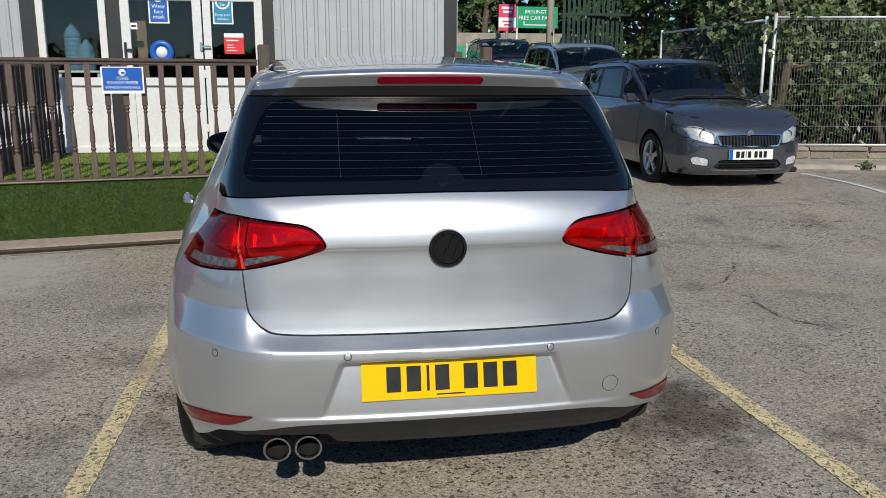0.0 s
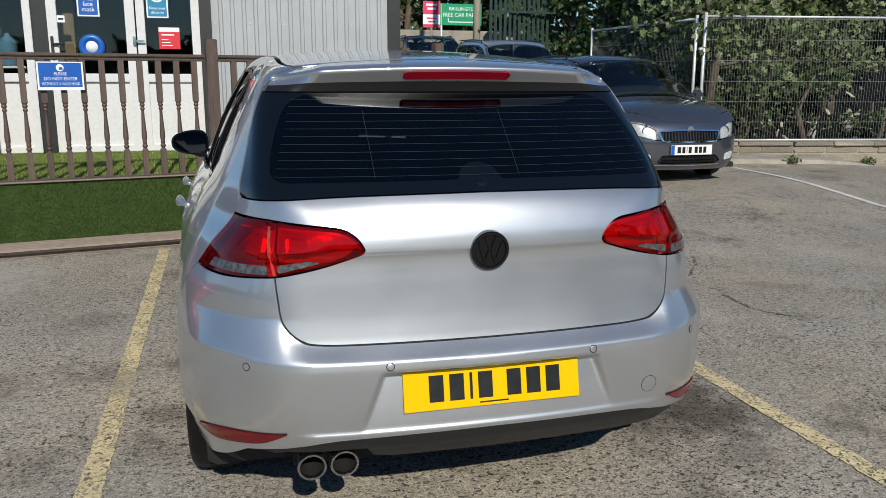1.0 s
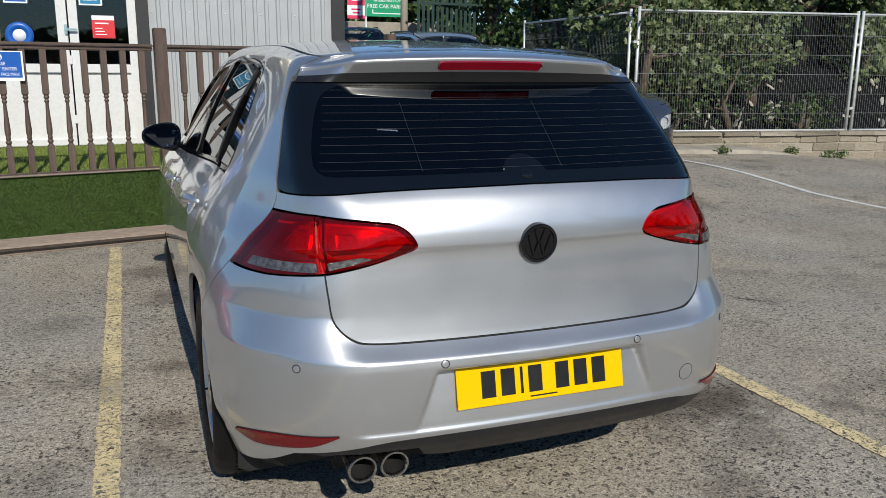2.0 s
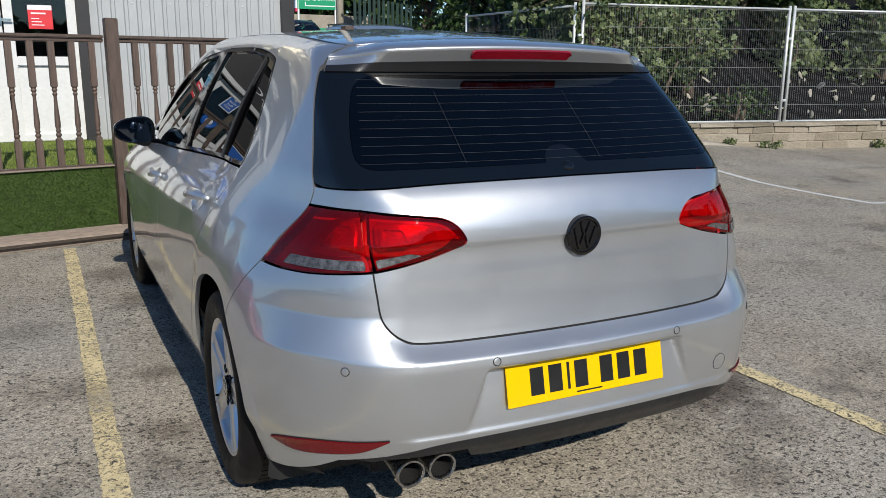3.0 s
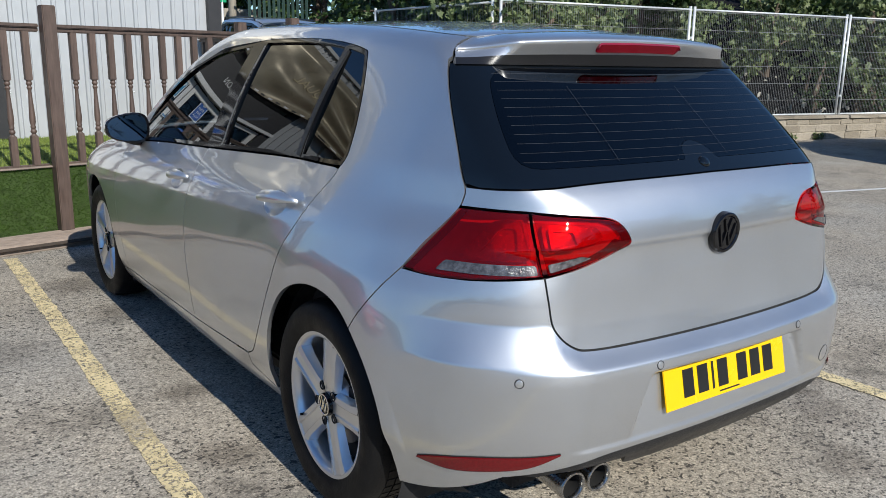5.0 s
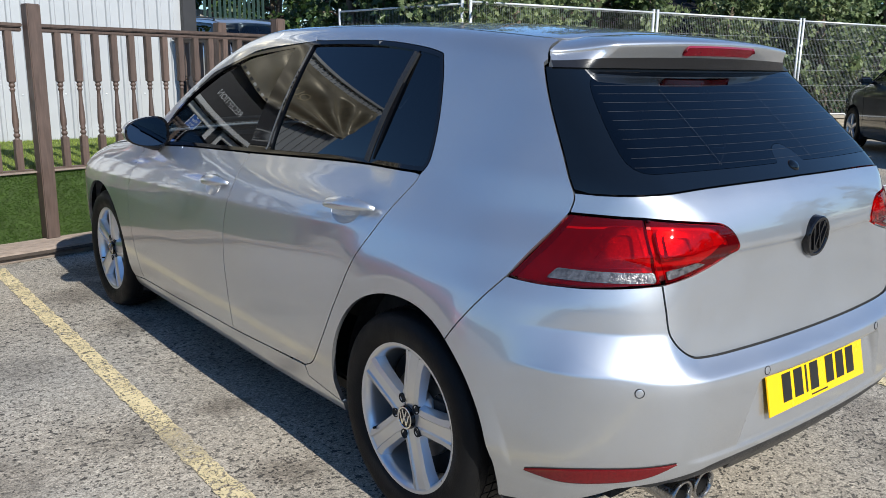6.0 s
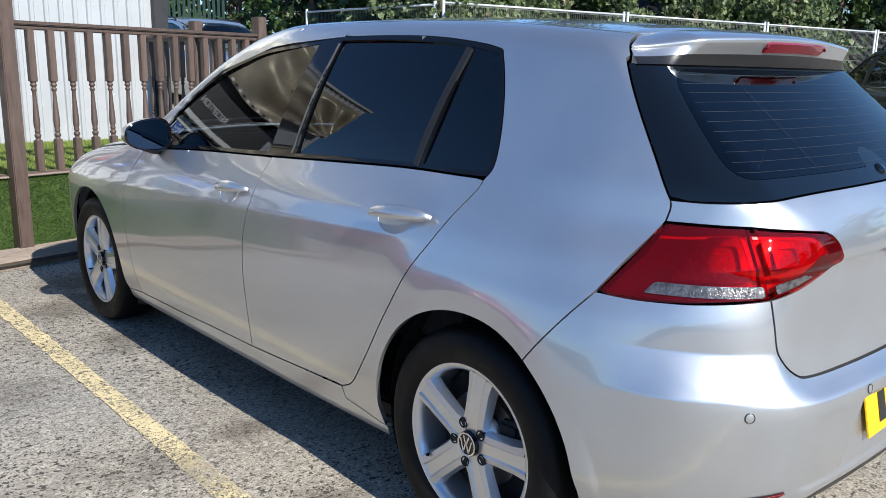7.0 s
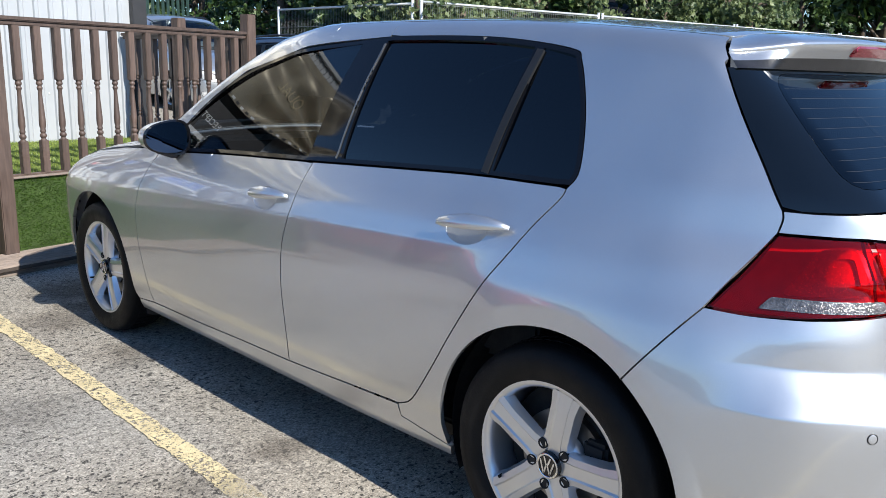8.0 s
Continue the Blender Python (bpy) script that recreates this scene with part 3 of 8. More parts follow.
fd = np.concatenate([curve(front_seam, 6), [(1.7, 0.268), (1.4, 0.279)], curve(mid_seam, 6)[::-1], [(y, BELT(y)) for y in np.linspace(1.1, 2.0, 12)], [(2.06, 0.905)]])
front_doors = panel("front_door", fd, from_side, 0.010, PAINT, car, sides=(1, -1), gap=0.0022, holes=[cup_line(1.218, 0.831)], folds=crease_folds)
wing = np.concatenate([curve(front_seam, 6)[::-1], [(2.20, 0.91), (2.5, 0.885), (2.8, 0.845), (3.05, 0.785), (3.16, 0.74), (3.12, 0.66), (3.10, 0.55)], arc(BASE, WHEEL_Z, ARCH, 33, 187, 40), [(2.26, 0.245)]])
panel("front_wing", wing, from_side, 0.010, PAINT, car, sides=(1, -1), folds=crease_folds)
sill = np.concatenate([[(0.345, 0.232), (0.537, 0.266), (0.541, 0.307), (0.80, 0.299), (1.088, 0.284), (1.4, 0.276), (1.7, 0.265), (2.10, 0.259), (2.26, 0.243), (2.27, 0.197), (0.36, 0.197)]])
panel("sill", sill, from_side, 0.012, PAINT, car, sides=(1, -1), gap=0.0004)

# roof, bonnet, windscreen, nose
rr = from_side(np.array(curve(roof_edge[:8], 6)))[:, :2]
rf = np.concatenate([[(0.0, -0.19)], [(rr[0, 0], rr[0, 1])], rr[1:], [(0.30, 1.50), (0.0, 1.52)]])
roof_poly = np.concatenate([rf, rf[::-1][1:-1] * (-1, 1)])
panel("roof", roof_poly, from_top, 0.03, PAINT, car, label="silver roof")
ws = from_side(np.array([(1.62, 1.290), (1.80, 1.190), (1.98, 1.075), (2.10, 0.985)]))[:, :2]
wpoly = np.concatenate([[(0.0, 1.525), (0.30, 1.505), (0.555, 1.45)], ws, [(0.60, 2.34), (0.3, 2.42), (0.0, 2.44)]])
panel("windscreen", np.concatenate([wpoly, wpoly[::-1][1:-1] * (-1, 1)]), from_top, 0.03, GLASS_CLEAR, car, skirt=0)
pil = np.concatenate([curve(roof_edge[7:], 5), [(2.16, 0.915), (2.02, 0.925)], [(2.03, 0.985), (1.84, 1.138), (1.66, 1.243), (1.345, 1.330), (1.20, 1.362)], [(1.2, 1.405)]])
panel("front_pillar", pil, from_side, 0.014, PAINT, car, sides=(1, -1))
top_rail = np.concatenate([curve(roof_edge[4:8], 5), [(1.38, 1.332), (1.20, 1.350), (1.046, 1.360), (0.9, 1.369)]])
panel("roof_rail", top_rail, from_side, 0.014, PAINT, car, sides=(1, -1), gap=0.0)
hw = from_side(np.array([(2.20, 0.915), (2.5, 0.890), (2.8, 0.850), (3.05, 0.790)]))[:, :2]
hood = np.concatenate([[(0.0, 2.46), (0.3, 2.44), (0.62, 2.36)], hw, [(0.60, 3.17), (0.40, 3.27), (0.0, 3.31)]])
panel("bonnet", np.concatenate([hood, hood[::-1][1:-1] * (-1, 1)]), from_top, 0.03, PAINT, car)


def from_nose(q):
    a = q[:, 0] / 0.8
    st = np.stack([0 * a, 0 * a + 2.6, q[:, 1]], -1)
    return cast(st, np.stack([np.sin(a), np.cos(a), 0 * a], -1), 1.5)


def nose_of(pts):
    p = from_side(np.array(pts, float))
    return np.stack([np.arctan2(p[:, 0], p[:, 1] - 2.6) * 0.8, p[:, 2]], -1)


fb = np.concatenate([[(0.0, 0.20)], nose_of([(2.99, 0.20), (2.985, 0.28)] + arc(BASE, WHEEL_Z, ARCH, 5, 33, 8) + [(3.10, 0.56), (3.13, 0.66)]), [(0.35, 0.66), (0.0, 0.64)]])
panel("front_bumper", np.concatenate([fb, fb[::-1][1:-1] * (-1, 1)]), from_nose, 0.02, PAINT, car)
hl = np.concatenate([nose_of([(3.13, 0.665), (3.17, 0.742), (3.22, 0.755)]), [(0.42, 0.735), (0.40, 0.665)]])
panel("headlight", hl, from_nose, 0.02, LENS_CLEAR, car, sides=(1, -1), skirt=0.03)
gr = np.array([(-0.40, 0.665), (0.40, 0.665), (0.42, 0.735), (-0.42, 0.735)])
panel("grille", gr, from_nose, 0.03, GLOSS_BLACK, car)


# ---- side windows ----
PILLAR_BLACK = simple("pillar_black", (0.004, 0.004, 0.005), 0.06, var=0.05, IOR=1.45)
DLO = np.concatenate([
    [(y, BELT(y) + 0.003) for y in np.linspace(2.02, 0.10, 20)],
    curve(DLO_REAR, 5)[1:],
    curve([(0.88, 1.369), (1.02, 1.357), (1.335, 1.327), (1.50, 1.287), (1.656, 1.236), (1.849, 1.133), (2.026, 0.994), (2.06, 0.935)], 5)[1:],
])


def pane_line(rear_b, rear_t, front_b, front_t, rim=0.014):
    """A side pane between two slanted edges, inside the frame; each edge a (y, y) pair at its foot and head."""
    grow = inset(resample(DLO if area2(DLO) > 0 else DLO[::-1], 0.01), rim)
    keep = []
    lo_z, hi_z = 0.90, 1.40
    quad = np.array([(rear_b, lo_z), (front_b, lo_z), (front_t, hi_z), (rear_t, hi_z)], float)
    out = grow
    for i in range(4):
        a, b = quad[i], quad[(i + 1) % 4]
        d = b - a
        res = []
        for j in range(len(out)):
            p, q = out[j], out[(j + 1) % len(out)]
            sp = d[0] * (p[1] - a[1]) - d[1] * (p[0] - a[0])
            sq = d[0] * (q[1] - a[1]) - d[1] * (q[0] - a[0])
            if sp >= 0:
                res.append(p)
            if (sp >= 0) != (sq >= 0):
                res.append(p + (q - p) * sp / (sp - sq))
        out = np.array(res)
    return out


pane_q = pane_line(-0.2, -0.2, 0.316, 0.264)
pane_r = pane_line(0.352, 0.298, 0.925, 0.895)
pane_f = pane_line(1.105, 1.010, 2.2, 2.2)
for loop_, sheet, tag in ((pane_q, GLASS_SIDE, "dark tinted quarter pane"), (pane_r, GLASS_SIDE, "dark tinted rear door pane"), (pane_f, GLASS_FRONT, "clear front door pane")):
    panel("side_pane", loop_, from_side, 0.02, sheet, car, gap=-0.003, lift=-0.007, skirt=0, sides=(1, -1), label=tag, even=True)
panel("window_frame", DLO, from_side, 0.012, PILLAR_BLACK, car, gap=0.001, lift=0.001, skirt=0.02, sides=(1, -1), holes=[pane_q, pane_r, pane_f], label="black side window surround")


def strip(name, a, b, w, material, lift=0.004, n=14):
    """A thin bar on the skin between two side points."""
    a, b = np.array(a, float), np.array(b, float)
    d = (b - a) / np.linalg.norm(b - a)
    nrm = np.array([-d[1], d[0]]) * w / 2
    return panel(name, np.array([a - nrm, b - nrm, b + nrm, a + nrm]), from_side, 0.012, material, car, gap=0, lift=lift, skirt=0.008, sides=(1, -1))


strip("pillar_bar", (0.945, 0.985), (0.905, 1.345), 0.006, DISC_STEEL)
strip("divider_bar", (0.330, 1.005), (0.280, 1.330), 0.024, GREY_PLASTIC)

# ---- rear lamps ----
STRIP = simple("clear_strip", (0.15, 0.14, 0.14), 0.20, 0.6, var=0.55, scale=75, bump=0.5, bscale=240, Coat_Weight=0.35)
lo_ = np.concatenate([s2f(*curve([LAMP_OUT, (-0.43, 0.793), (-0.53, 0.796)], 6)), r2f((0.586, 0.808))])
hi_ = np.concatenate([r2f((0.595, 0.957)), s2f(*curve([(-0.52, 0.957), LAMP_TOP], 4))])
lamp_outer = np.concatenate([lo_, hi_])
lamp_inner = r2f(*(lamp_low_in - np.array([0.004, 0.0])))
A_, B_, C_, D_ = s2f(LAMP_OUT)[0], r2f((0.586, 0.808))[0], r2f((0.595, 0.957))[0], s2f(LAMP_TOP)[0]
E_, F_ = r2f((0.352, 0.868))[0], r2f((0.375, 0.928))[0]


def on_outer(u, v):
    return (1 - u) * (1 - v) * A_ + u * (1 - v) * B_ + u * v * C_ + (1 - u) * v * D_


def on_inner(u, v):
    return (1 - u) * (1 - v) * B_ + u * (1 - v) * E_ + u * v * F_ + (1 - u) * v * C_


def patch(f, corners, r):
    return rounded([f(*c) for c in corners], r, 4)


for nm, line, f in (("outer_lamp", lamp_outer, on_outer), ("inner_lamp", lamp_inner, on_inner)):
    q = line if area2(resample(line, 0.01)) > 0 else line[::-1]
    inner_line = inset(resample(q, 0.006), 0.0050)
    for sd in (1, -1):
        lamp = panel(nm, q, from_fan, 0.012, RED_HOUSING, car, gap=0.003, lift=-0.034, skirt=0, sides=(sd,), label="red rear lamp cluster")[0]
        panel("bezel", q, from_fan, 0.007, LAMP_DARK, lamp, gap=0.003, lift=0.001, skirt=0.030, sides=(sd,), holes=[inner_line])
        panel("lens", inner_line, from_fan, 0.010, LENS_RED, lamp, gap=0, lift=0.003, skirt=0.004, sides=(sd,), label="red plastic lens")
        if f is on_outer:
            panel("light_panel", patch(f, [(0.33, 0.27), (0.95, 0.26), (0.95, 0.90), (0.50, 0.88)], 0.02), from_fan, 0.012, LIGHT_PANEL, lamp, gap=0, lift=-0.020, skirt=0.012, sides=(sd,))
            ring = patch(f, [(0.45, 0.34), (0.88, 0.32), (0.88, 0.84), (0.60, 0.83)], 0.02)
            ring = ring if area2(ring) > 0 else ring[::-1]
            panel("light_ring", ring, from_fan, 0.008, LIGHT_PANEL, lamp, gap=0, lift=-0.011, skirt=0.008, sides=(sd,), holes=[inset(resample(ring, 0.006), 0.010)])
            panel("clear_strip", patch(f, [(0.27, 0.055), (0.955, 0.045), (0.955, 0.205), (0.30, 0.215)], 0.006), from_fan, 0.008, STRIP, lamp, gap=0, lift=0.0065, skirt=0.006, sides=(sd,), label="clear reversing lens strip")
        else:
            panel("light_panel", patch(f, [(0.08, 0.30), (0.78, 0.40), (0.74, 0.86), (0.10, 0.88)], 0.015), from_fan, 0.012, LIGHT_PANEL, lamp, gap=0, lift=-0.020, skirt=0.012, sides=(sd,))
            ring = patch(f, [(0.14, 0.36), (0.48, 0.38), (0.46, 0.82), (0.16, 0.82)], 0.012)
            ring = ring if area2(ring) > 0 else ring[::-1]
            panel("light_ring", ring, from_fan, 0.008, LIGHT_PANEL, lamp, gap=0, lift=-0.011, skirt=0.008, sides=(sd,), holes=[inset(resample(ring, 0.006), 0.009)])
            panel("clear_strip", patch(f, [(0.05, 0.06), (0.50, 0.10), (0.40, 0.20), (0.05, 0.20)], 0.005), from_fan, 0.008, STRIP, lamp, gap=0, lift=0.0065, skirt=0.006, sides=(sd,), label="clear lens strip")

# red reflectors low in the bumper
def along(points, m_=30):
    """Even steps along a line, a little short of its pointed ends."""
    q = curve(points, 8)
    d = np.concatenate([[0], np.cumsum(np.linalg.norm(np.diff(q, axis=0), axis=1))])
    u = np.linspace(0.004, 0.996, m_) * d[-1]
    return np.stack([np.interp(u, d, q[:, k]) for k in (0, 1)], -1)


def band(name, low, high, rows, material, label=""):
    """A raised band on the bumper between two lines; rows give the share of the way up and the height over the skin."""
    n = len(low)
    for sd in (1, -1):
        vs = []
        for share, lift in rows:
            p3 = from_fan(low + (high - low) * share)
            p3 = p3 + normal_at(p3) * lift
            vs += [(sd * p[0], p[1], p[2]) for p in p3]
        fs = [(r * n + i, r * n + i + 1, (r + 1) * n + i + 1, (r + 1) * n + i)[::sd] for r in range(len(rows) - 1) for i in range(n - 1)]
        link_mesh(name, vs, fs, material, car, label, sharp=45)


refl_top = along(np.concatenate([s2f((-0.448, 0.336)), s2f((-0.52, 0.357)), s2f((-0.60, 0.372)), r2f((0.64, 0.380)), r2f((0.574, 0.386))]))
refl_low = along(np.concatenate([s2f((-0.448, 0.333)), s2f((-0.53, 0.326)), s2f((-0.60, 0.333)), r2f((0.64, 0.350)), r2f((0.574, 0.385))]))
out_ = np.array([0.0, 0.0045])
out_ = out_ if refl_top[15, 1] > refl_low[15, 1] else -out_
band("rear_reflector", refl_low, refl_top, ((0, -0.003), (0.04, 0.0045), (0.5, 0.0055), (0.96, 0.0045), (1, -0.003)), REFLECTOR_RED, "red bumper reflector")
band("reflector_trim", refl_low - out_ * 1.3, refl_low, ((0, -0.002), (0.25, 0.0035), (0.85, 0.0035), (1.0, 0.0)), PAINT)
band("reflector_seam", refl_top, refl_top + out_ * 0.7, ((0, 0.0012), (1, 0.0012)), MATT_BLACK)

# dark lower apron with a bay for the tailpipes
low_line = np.concatenate([r2f(*curve([(0.0, 0.366), (0.35, 0.363), (0.48, 0.356), (0.575, 0.336)], 8)), s2f((-0.64, 0.322))])
foot = np.concatenate([r2f((0.60, 0.302), (0.57, 0.284), (0.45, 0.272), (0.0, 0.270))])
foot_l = np.concatenate([r2f((0.605, 0.310), (0.60, 0.312), (0.575, 0.318), (0.36, 0.320), (0.335, 0.284), (0.28, 0.272), (0.0, 0.270))])
apron = np.concatenate([low_line, foot, foot_l[::-1][1:] * (-1, 1), low_line[::-1][:-1] * (-1, 1)])
panel("rear_apron", apron, from_fan, 0.010, GREY_PLASTIC, car, lift=-0.004, skirt=0.03, label="dark grey textured plastic apron")

# parking sensors and towing cap
def disc_on(name, x, z, r, material, lift=0.002, ring=0.0, ringmat=None):
    c = r2f((x, z))[0]
    p3 = from_rear(np.array([(x, z)]))
    n3 = normal_at(p3)[0]
    t = Vector((0, 0, 1)).cross(Vector(n3)).normalized()
    u = Vector(n3).cross(t)
    m = Matrix((t, u, Vector(n3))).transposed().to_4x4()
    m.translation = Vector(p3[0]) + Vector(n3) * lift
    v, f = lathe([(0.0001, 0.0006), (r * 0.8, 0.0006), (r, 0.0), (r, -0.004)], 20)
    ob = link_mesh(name, [m @ Vector(q) for q in v], f, material, car, sharp=30)
    if ringmat:
        v, f = lathe([(r, 0.0), (r + ring * 0.5, 0.0007), (r + ring, 0.0), (r + ring, -0.004)], 24)
        link_mesh("sensor_ring", [m @ Vector(q) for q in v], f, ringmat, ob, sharp=30)
    return ob


for sx in (-0.674, -0.298, 0.298, 0.674):
    disc_on("parking_sensor", sx, 0.572, 0.0095, PAINT, lift=0.0012, ring=0.0022, ringmat=GREY_PLASTIC)
disc_on("towing_cap", 0.497, 0.438, 0.025, PAINT, lift=0.0006, ring=0.0016, ringmat=GREY_PLASTIC)

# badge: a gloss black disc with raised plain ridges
bm = bmesh.new()
badge_at = Vector(from_rear(np.array([(0.0, 0.866)]))[0])
bmat = pose(*badge_at, 90, 0, 0) @ pose(0, 0, 0, 4, 0, 0)
v, f = lathe([(0.0001, 0.010), (0.044, 0.011), (0.0465, 0.0145), (0.0525, 0.0145), (0.0555, 0.011), (0.056, -0.01)], 40)
badge = link_mesh("badge", [bmat @ Vector(q) for q in v], f, GLOSS_BLACK, car, "round gloss black badge", sharp=30)
bm = bmesh.new()
for a, x0, y0, ln in ((20, -0.0085, 0.021, 0.040), (-20, 0.0085, 0.021, 0.040), (18, -0.0245, -0.006, 0.064), (-18, -0.0095, -0.017, 0.040), (18, 0.0095, -0.017, 0.040), (-18, 0.0245, -0.006, 0.064)):
    add_box(bm, 0, 0, 0, 0.0075, ln, 0.005, 0.0015, bmat @ pose(x0, y0, 0.0125, 0, 0, a))
part("badge_ridge", bm, GLOSS_BLACK, badge)

# number plate with plain bars for its characters
pl = pose(0, -0.7565, 0.4875, 90, 0, 0) @ pose(0, 0, 0, -12.5, 0, 0)
bm = bmesh.new()
add_box(bm, 0, 0, 0, 0.52, 0.111, 0.004, 0.0015, pl)
plate = part("number_plate", bm, PLATE_Y, car, "yellow rear number plate")
x0 = -0.192
for i, w in enumerate((0.05, 0.05, 0.016, 0.05, 0.05, 0.05, 0.05)):
    if i == 4:
        x0 += 0.026
    bm = bmesh.new()
    add_box(bm, x0 + w / 2, 0.004, 0.0027, w - 0.008, 0.074, 0.0014, 0.0, pl)
    part("plate_bar", bm, INK, plate, smooth=False)
    x0 += w + 0.009
bm = bmesh.new()
add_box(bm, 0.0, -0.045, 0.0025, 0.085, 0.004, 0.001, 0.0, pl)
part("plate_bar", bm, INK, plate, smooth=False)

# roof spoiler
def spoiler_rows():
    """Rows of points across the spoiler, from the roof edge over the lip and down its hollow back to the screen."""
    us = np.concatenate([np.linspace(-1, -0.80, 14), np.linspace(-0.78, 0.78, 48), np.linspace(0.80, 1, 14)])
    vs, n = [], 0
    for u in us:
        au = abs(u)
        e = float(step(0.80, 1.0, au))
        xl, xt, xb = 0.470 * u, (0.515 + 0.037 * e) * u, 0.574 * u
        lead = float(from_top(np.array([(min(abs(xl), 0.455), -0.187)]))[0, 2])
        lead_y, lead_z = -0.187 * (1 - e) - 0.190 * e, lead * (1 - e) + 1.366 * e
        tip_y = (-0.382 + 0.26 * xt * xt) * (1 - e) - 0.226 * e
        tip_z = (1.366 - 0.070 * xt * xt) * (1 - e) + 1.334 * e
        low = from_rear(np.array([(min(abs(xb), 0.572), 1.296)]))[0]
        low_y, low_z = float(low[1]) - 0.004, 1.294
        prof = [(xl, lead_y + 0.004, lead_z - 0.014), (xl, lead_y, lead_z - 0.001)]
        for t in (0.25, 0.5, 0.72, 0.88):
            prof.append((xl + (xt - xl) * t, lead_y + (tip_y - lead_y) * t, lead_z + (tip_z + 0.004 - lead_z) * t + 0.007 * math.sin(math.pi * t) * (1 - e)))
        r = 0.006 * (1 - 0.4 * e)
        prof += [(xt, tip_y + 0.6 * r, tip_z + 0.5 * r), (xt, tip_y + 0.1 * r, tip_z), (xt, tip_y, tip_z - 0.8 * r), (xt, tip_y + 0.4 * r, tip_z - 1.6 * r)]
        by, bz = tip_y + 0.4 * r, tip_z - 1.6 * r
        for t in (0.25, 0.5, 0.75):
            hollow = 0.004 * math.sin(math.pi * t) * (1 - e)
            prof.append((xt + (xb - xt) * t, by + (low_y - by) * t + hollow, bz + (low_z - bz) * t))
        prof += [(xb, low_y, low_z), (xb, low_y + 0.016, low_z - 0.003)]
        n = len(prof)
        vs += prof
    m_ = len(us)
    fs = [(i * n + k, i * n + k + 1, (i + 1) * n + k + 1, (i + 1) * n + k) for i in range(m_ - 1) for k in range(n - 1)]
    fs += [tuple(range(n)), tuple(range((m_ - 1) * n, m_ * n))[::-1]]
    return vs, fs, n


v, f, n = spoiler_rows()
# lower rows of the back go black, standing in for the recess's shadow
dark = [q for q in f if len(q) == 4 and min(i % n for i in q) >= n - 4]
spoiler = link_mesh("roof_spoiler", v, [q for q in f if q not in set(dark)], PAINT, car, "silver roof spoiler", sharp=40)
link_mesh("spoiler_underside", v, dark, BLACK_TRIM, spoiler, "spoiler underside blackened for the shade in its recess", sharp=40)

bm = bmesh.new()
n = 24
rows = []
for i in range(n + 1):
    x = 0.170 * math.sin(math.pi * (i / n - 0.5))
    e = 1 - math.sqrt(max(0.0, 1 - (max(0.0, abs(x) - 0.158) / 0.012) ** 2))
    y = -0.3795 + 0.26 * x * x
    z0, z1 = 1.330 - 0.070 * x * x + 0.010 * e, 1.3580 - 0.070 * x * x - 0.010 * e
    rows.append([bm.verts.new((x, y + 0.030, z0)), bm.verts.new((x, y + 0.0150, z0 + 0.001)), bm.verts.new((x, y - 0.002, z1 - 0.005)), bm.verts.new((x, y - 0.001, z1)), bm.verts.new((x, y + 0.016, z1 + 0.001))])
for a, b in zip(rows, rows[1:]):
    for k in range(4):
        bm.faces.new((a[k], a[k + 1], b[k + 1], b[k]))
for r in (rows[0], rows[-1]):
    bm.faces.new(r)
part("brake_light", bm, BRAKE_RED, spoiler, "red high-level brake light")
# heating wires on the screen and the capped wiper spindle
WIRE = simple("heater_wire", (0.030, 0.033, 0.040), 0.6)
for k in range(11):
    z = 1.078 + 0.0205 * k
    e = float(np.abs(r2f((0.570 - 0.36 * (z - 1.06), z))[0, 0]))
    a0 = -e / FAN_S
    th = np.linspace(-e, e, 40)
    p3 = from_fan(np.stack([th, 0 * th + z - 0.012 + 0.012 * (th / e) ** 2 * 0.0], -1))
    n3 = normal_at(p3)
    lo3, hi3 = p3 + n3 * 0.0008, p3 + n3 * 0.0008
    lo3[:, 2] -= 0.0003
    hi3[:, 2] += 0.0003
    vs = np.concatenate([lo3, hi3])
    m_ = len(th)
    link_mesh("heater_wire", vs, [(i, i + 1, m_ + i + 1, m_ + i) for i in range(m_ - 1)], WIRE, rear_screen)
for xw in (-0.30, 0.12):
    zz = np.linspace(1.062, 1.24, 14)
    p3 = from_rear(np.stack([0 * zz + xw, zz], -1))
    n3 = normal_at(p3)
    lo3, hi3 = p3 + n3 * 0.0009, p3 + n3 * 0.0009
    lo3[:, 0] -= 0.0004
    hi3[:, 0] += 0.0004
    link_mesh("heater_wire", np.concatenate([lo3, hi3]), [(i, i + 1, 14 + i + 1, 14 + i) for i in range(13)], WIRE, rear_screen)
p3 = from_rear(np.array([(0.0, 1.048)]))
n3 = Vector(normal_at(p3)[0])
t3 = Vector((1, 0, 0))
m = Matrix((t3, n3.cross(t3), n3)).transposed().to_4x4()
m.translation = Vector(p3[0])
v, f = lathe([(0.0001, 0.006), (0.009, 0.0058), (0.013, 0.004), (0.017, 0.001), (0.018, -0.002)], 24)
link_mesh("wiper_cap", [m @ Vector(q) for q in v], f, PANE_BLACK, car, "black wiper spindle cap")

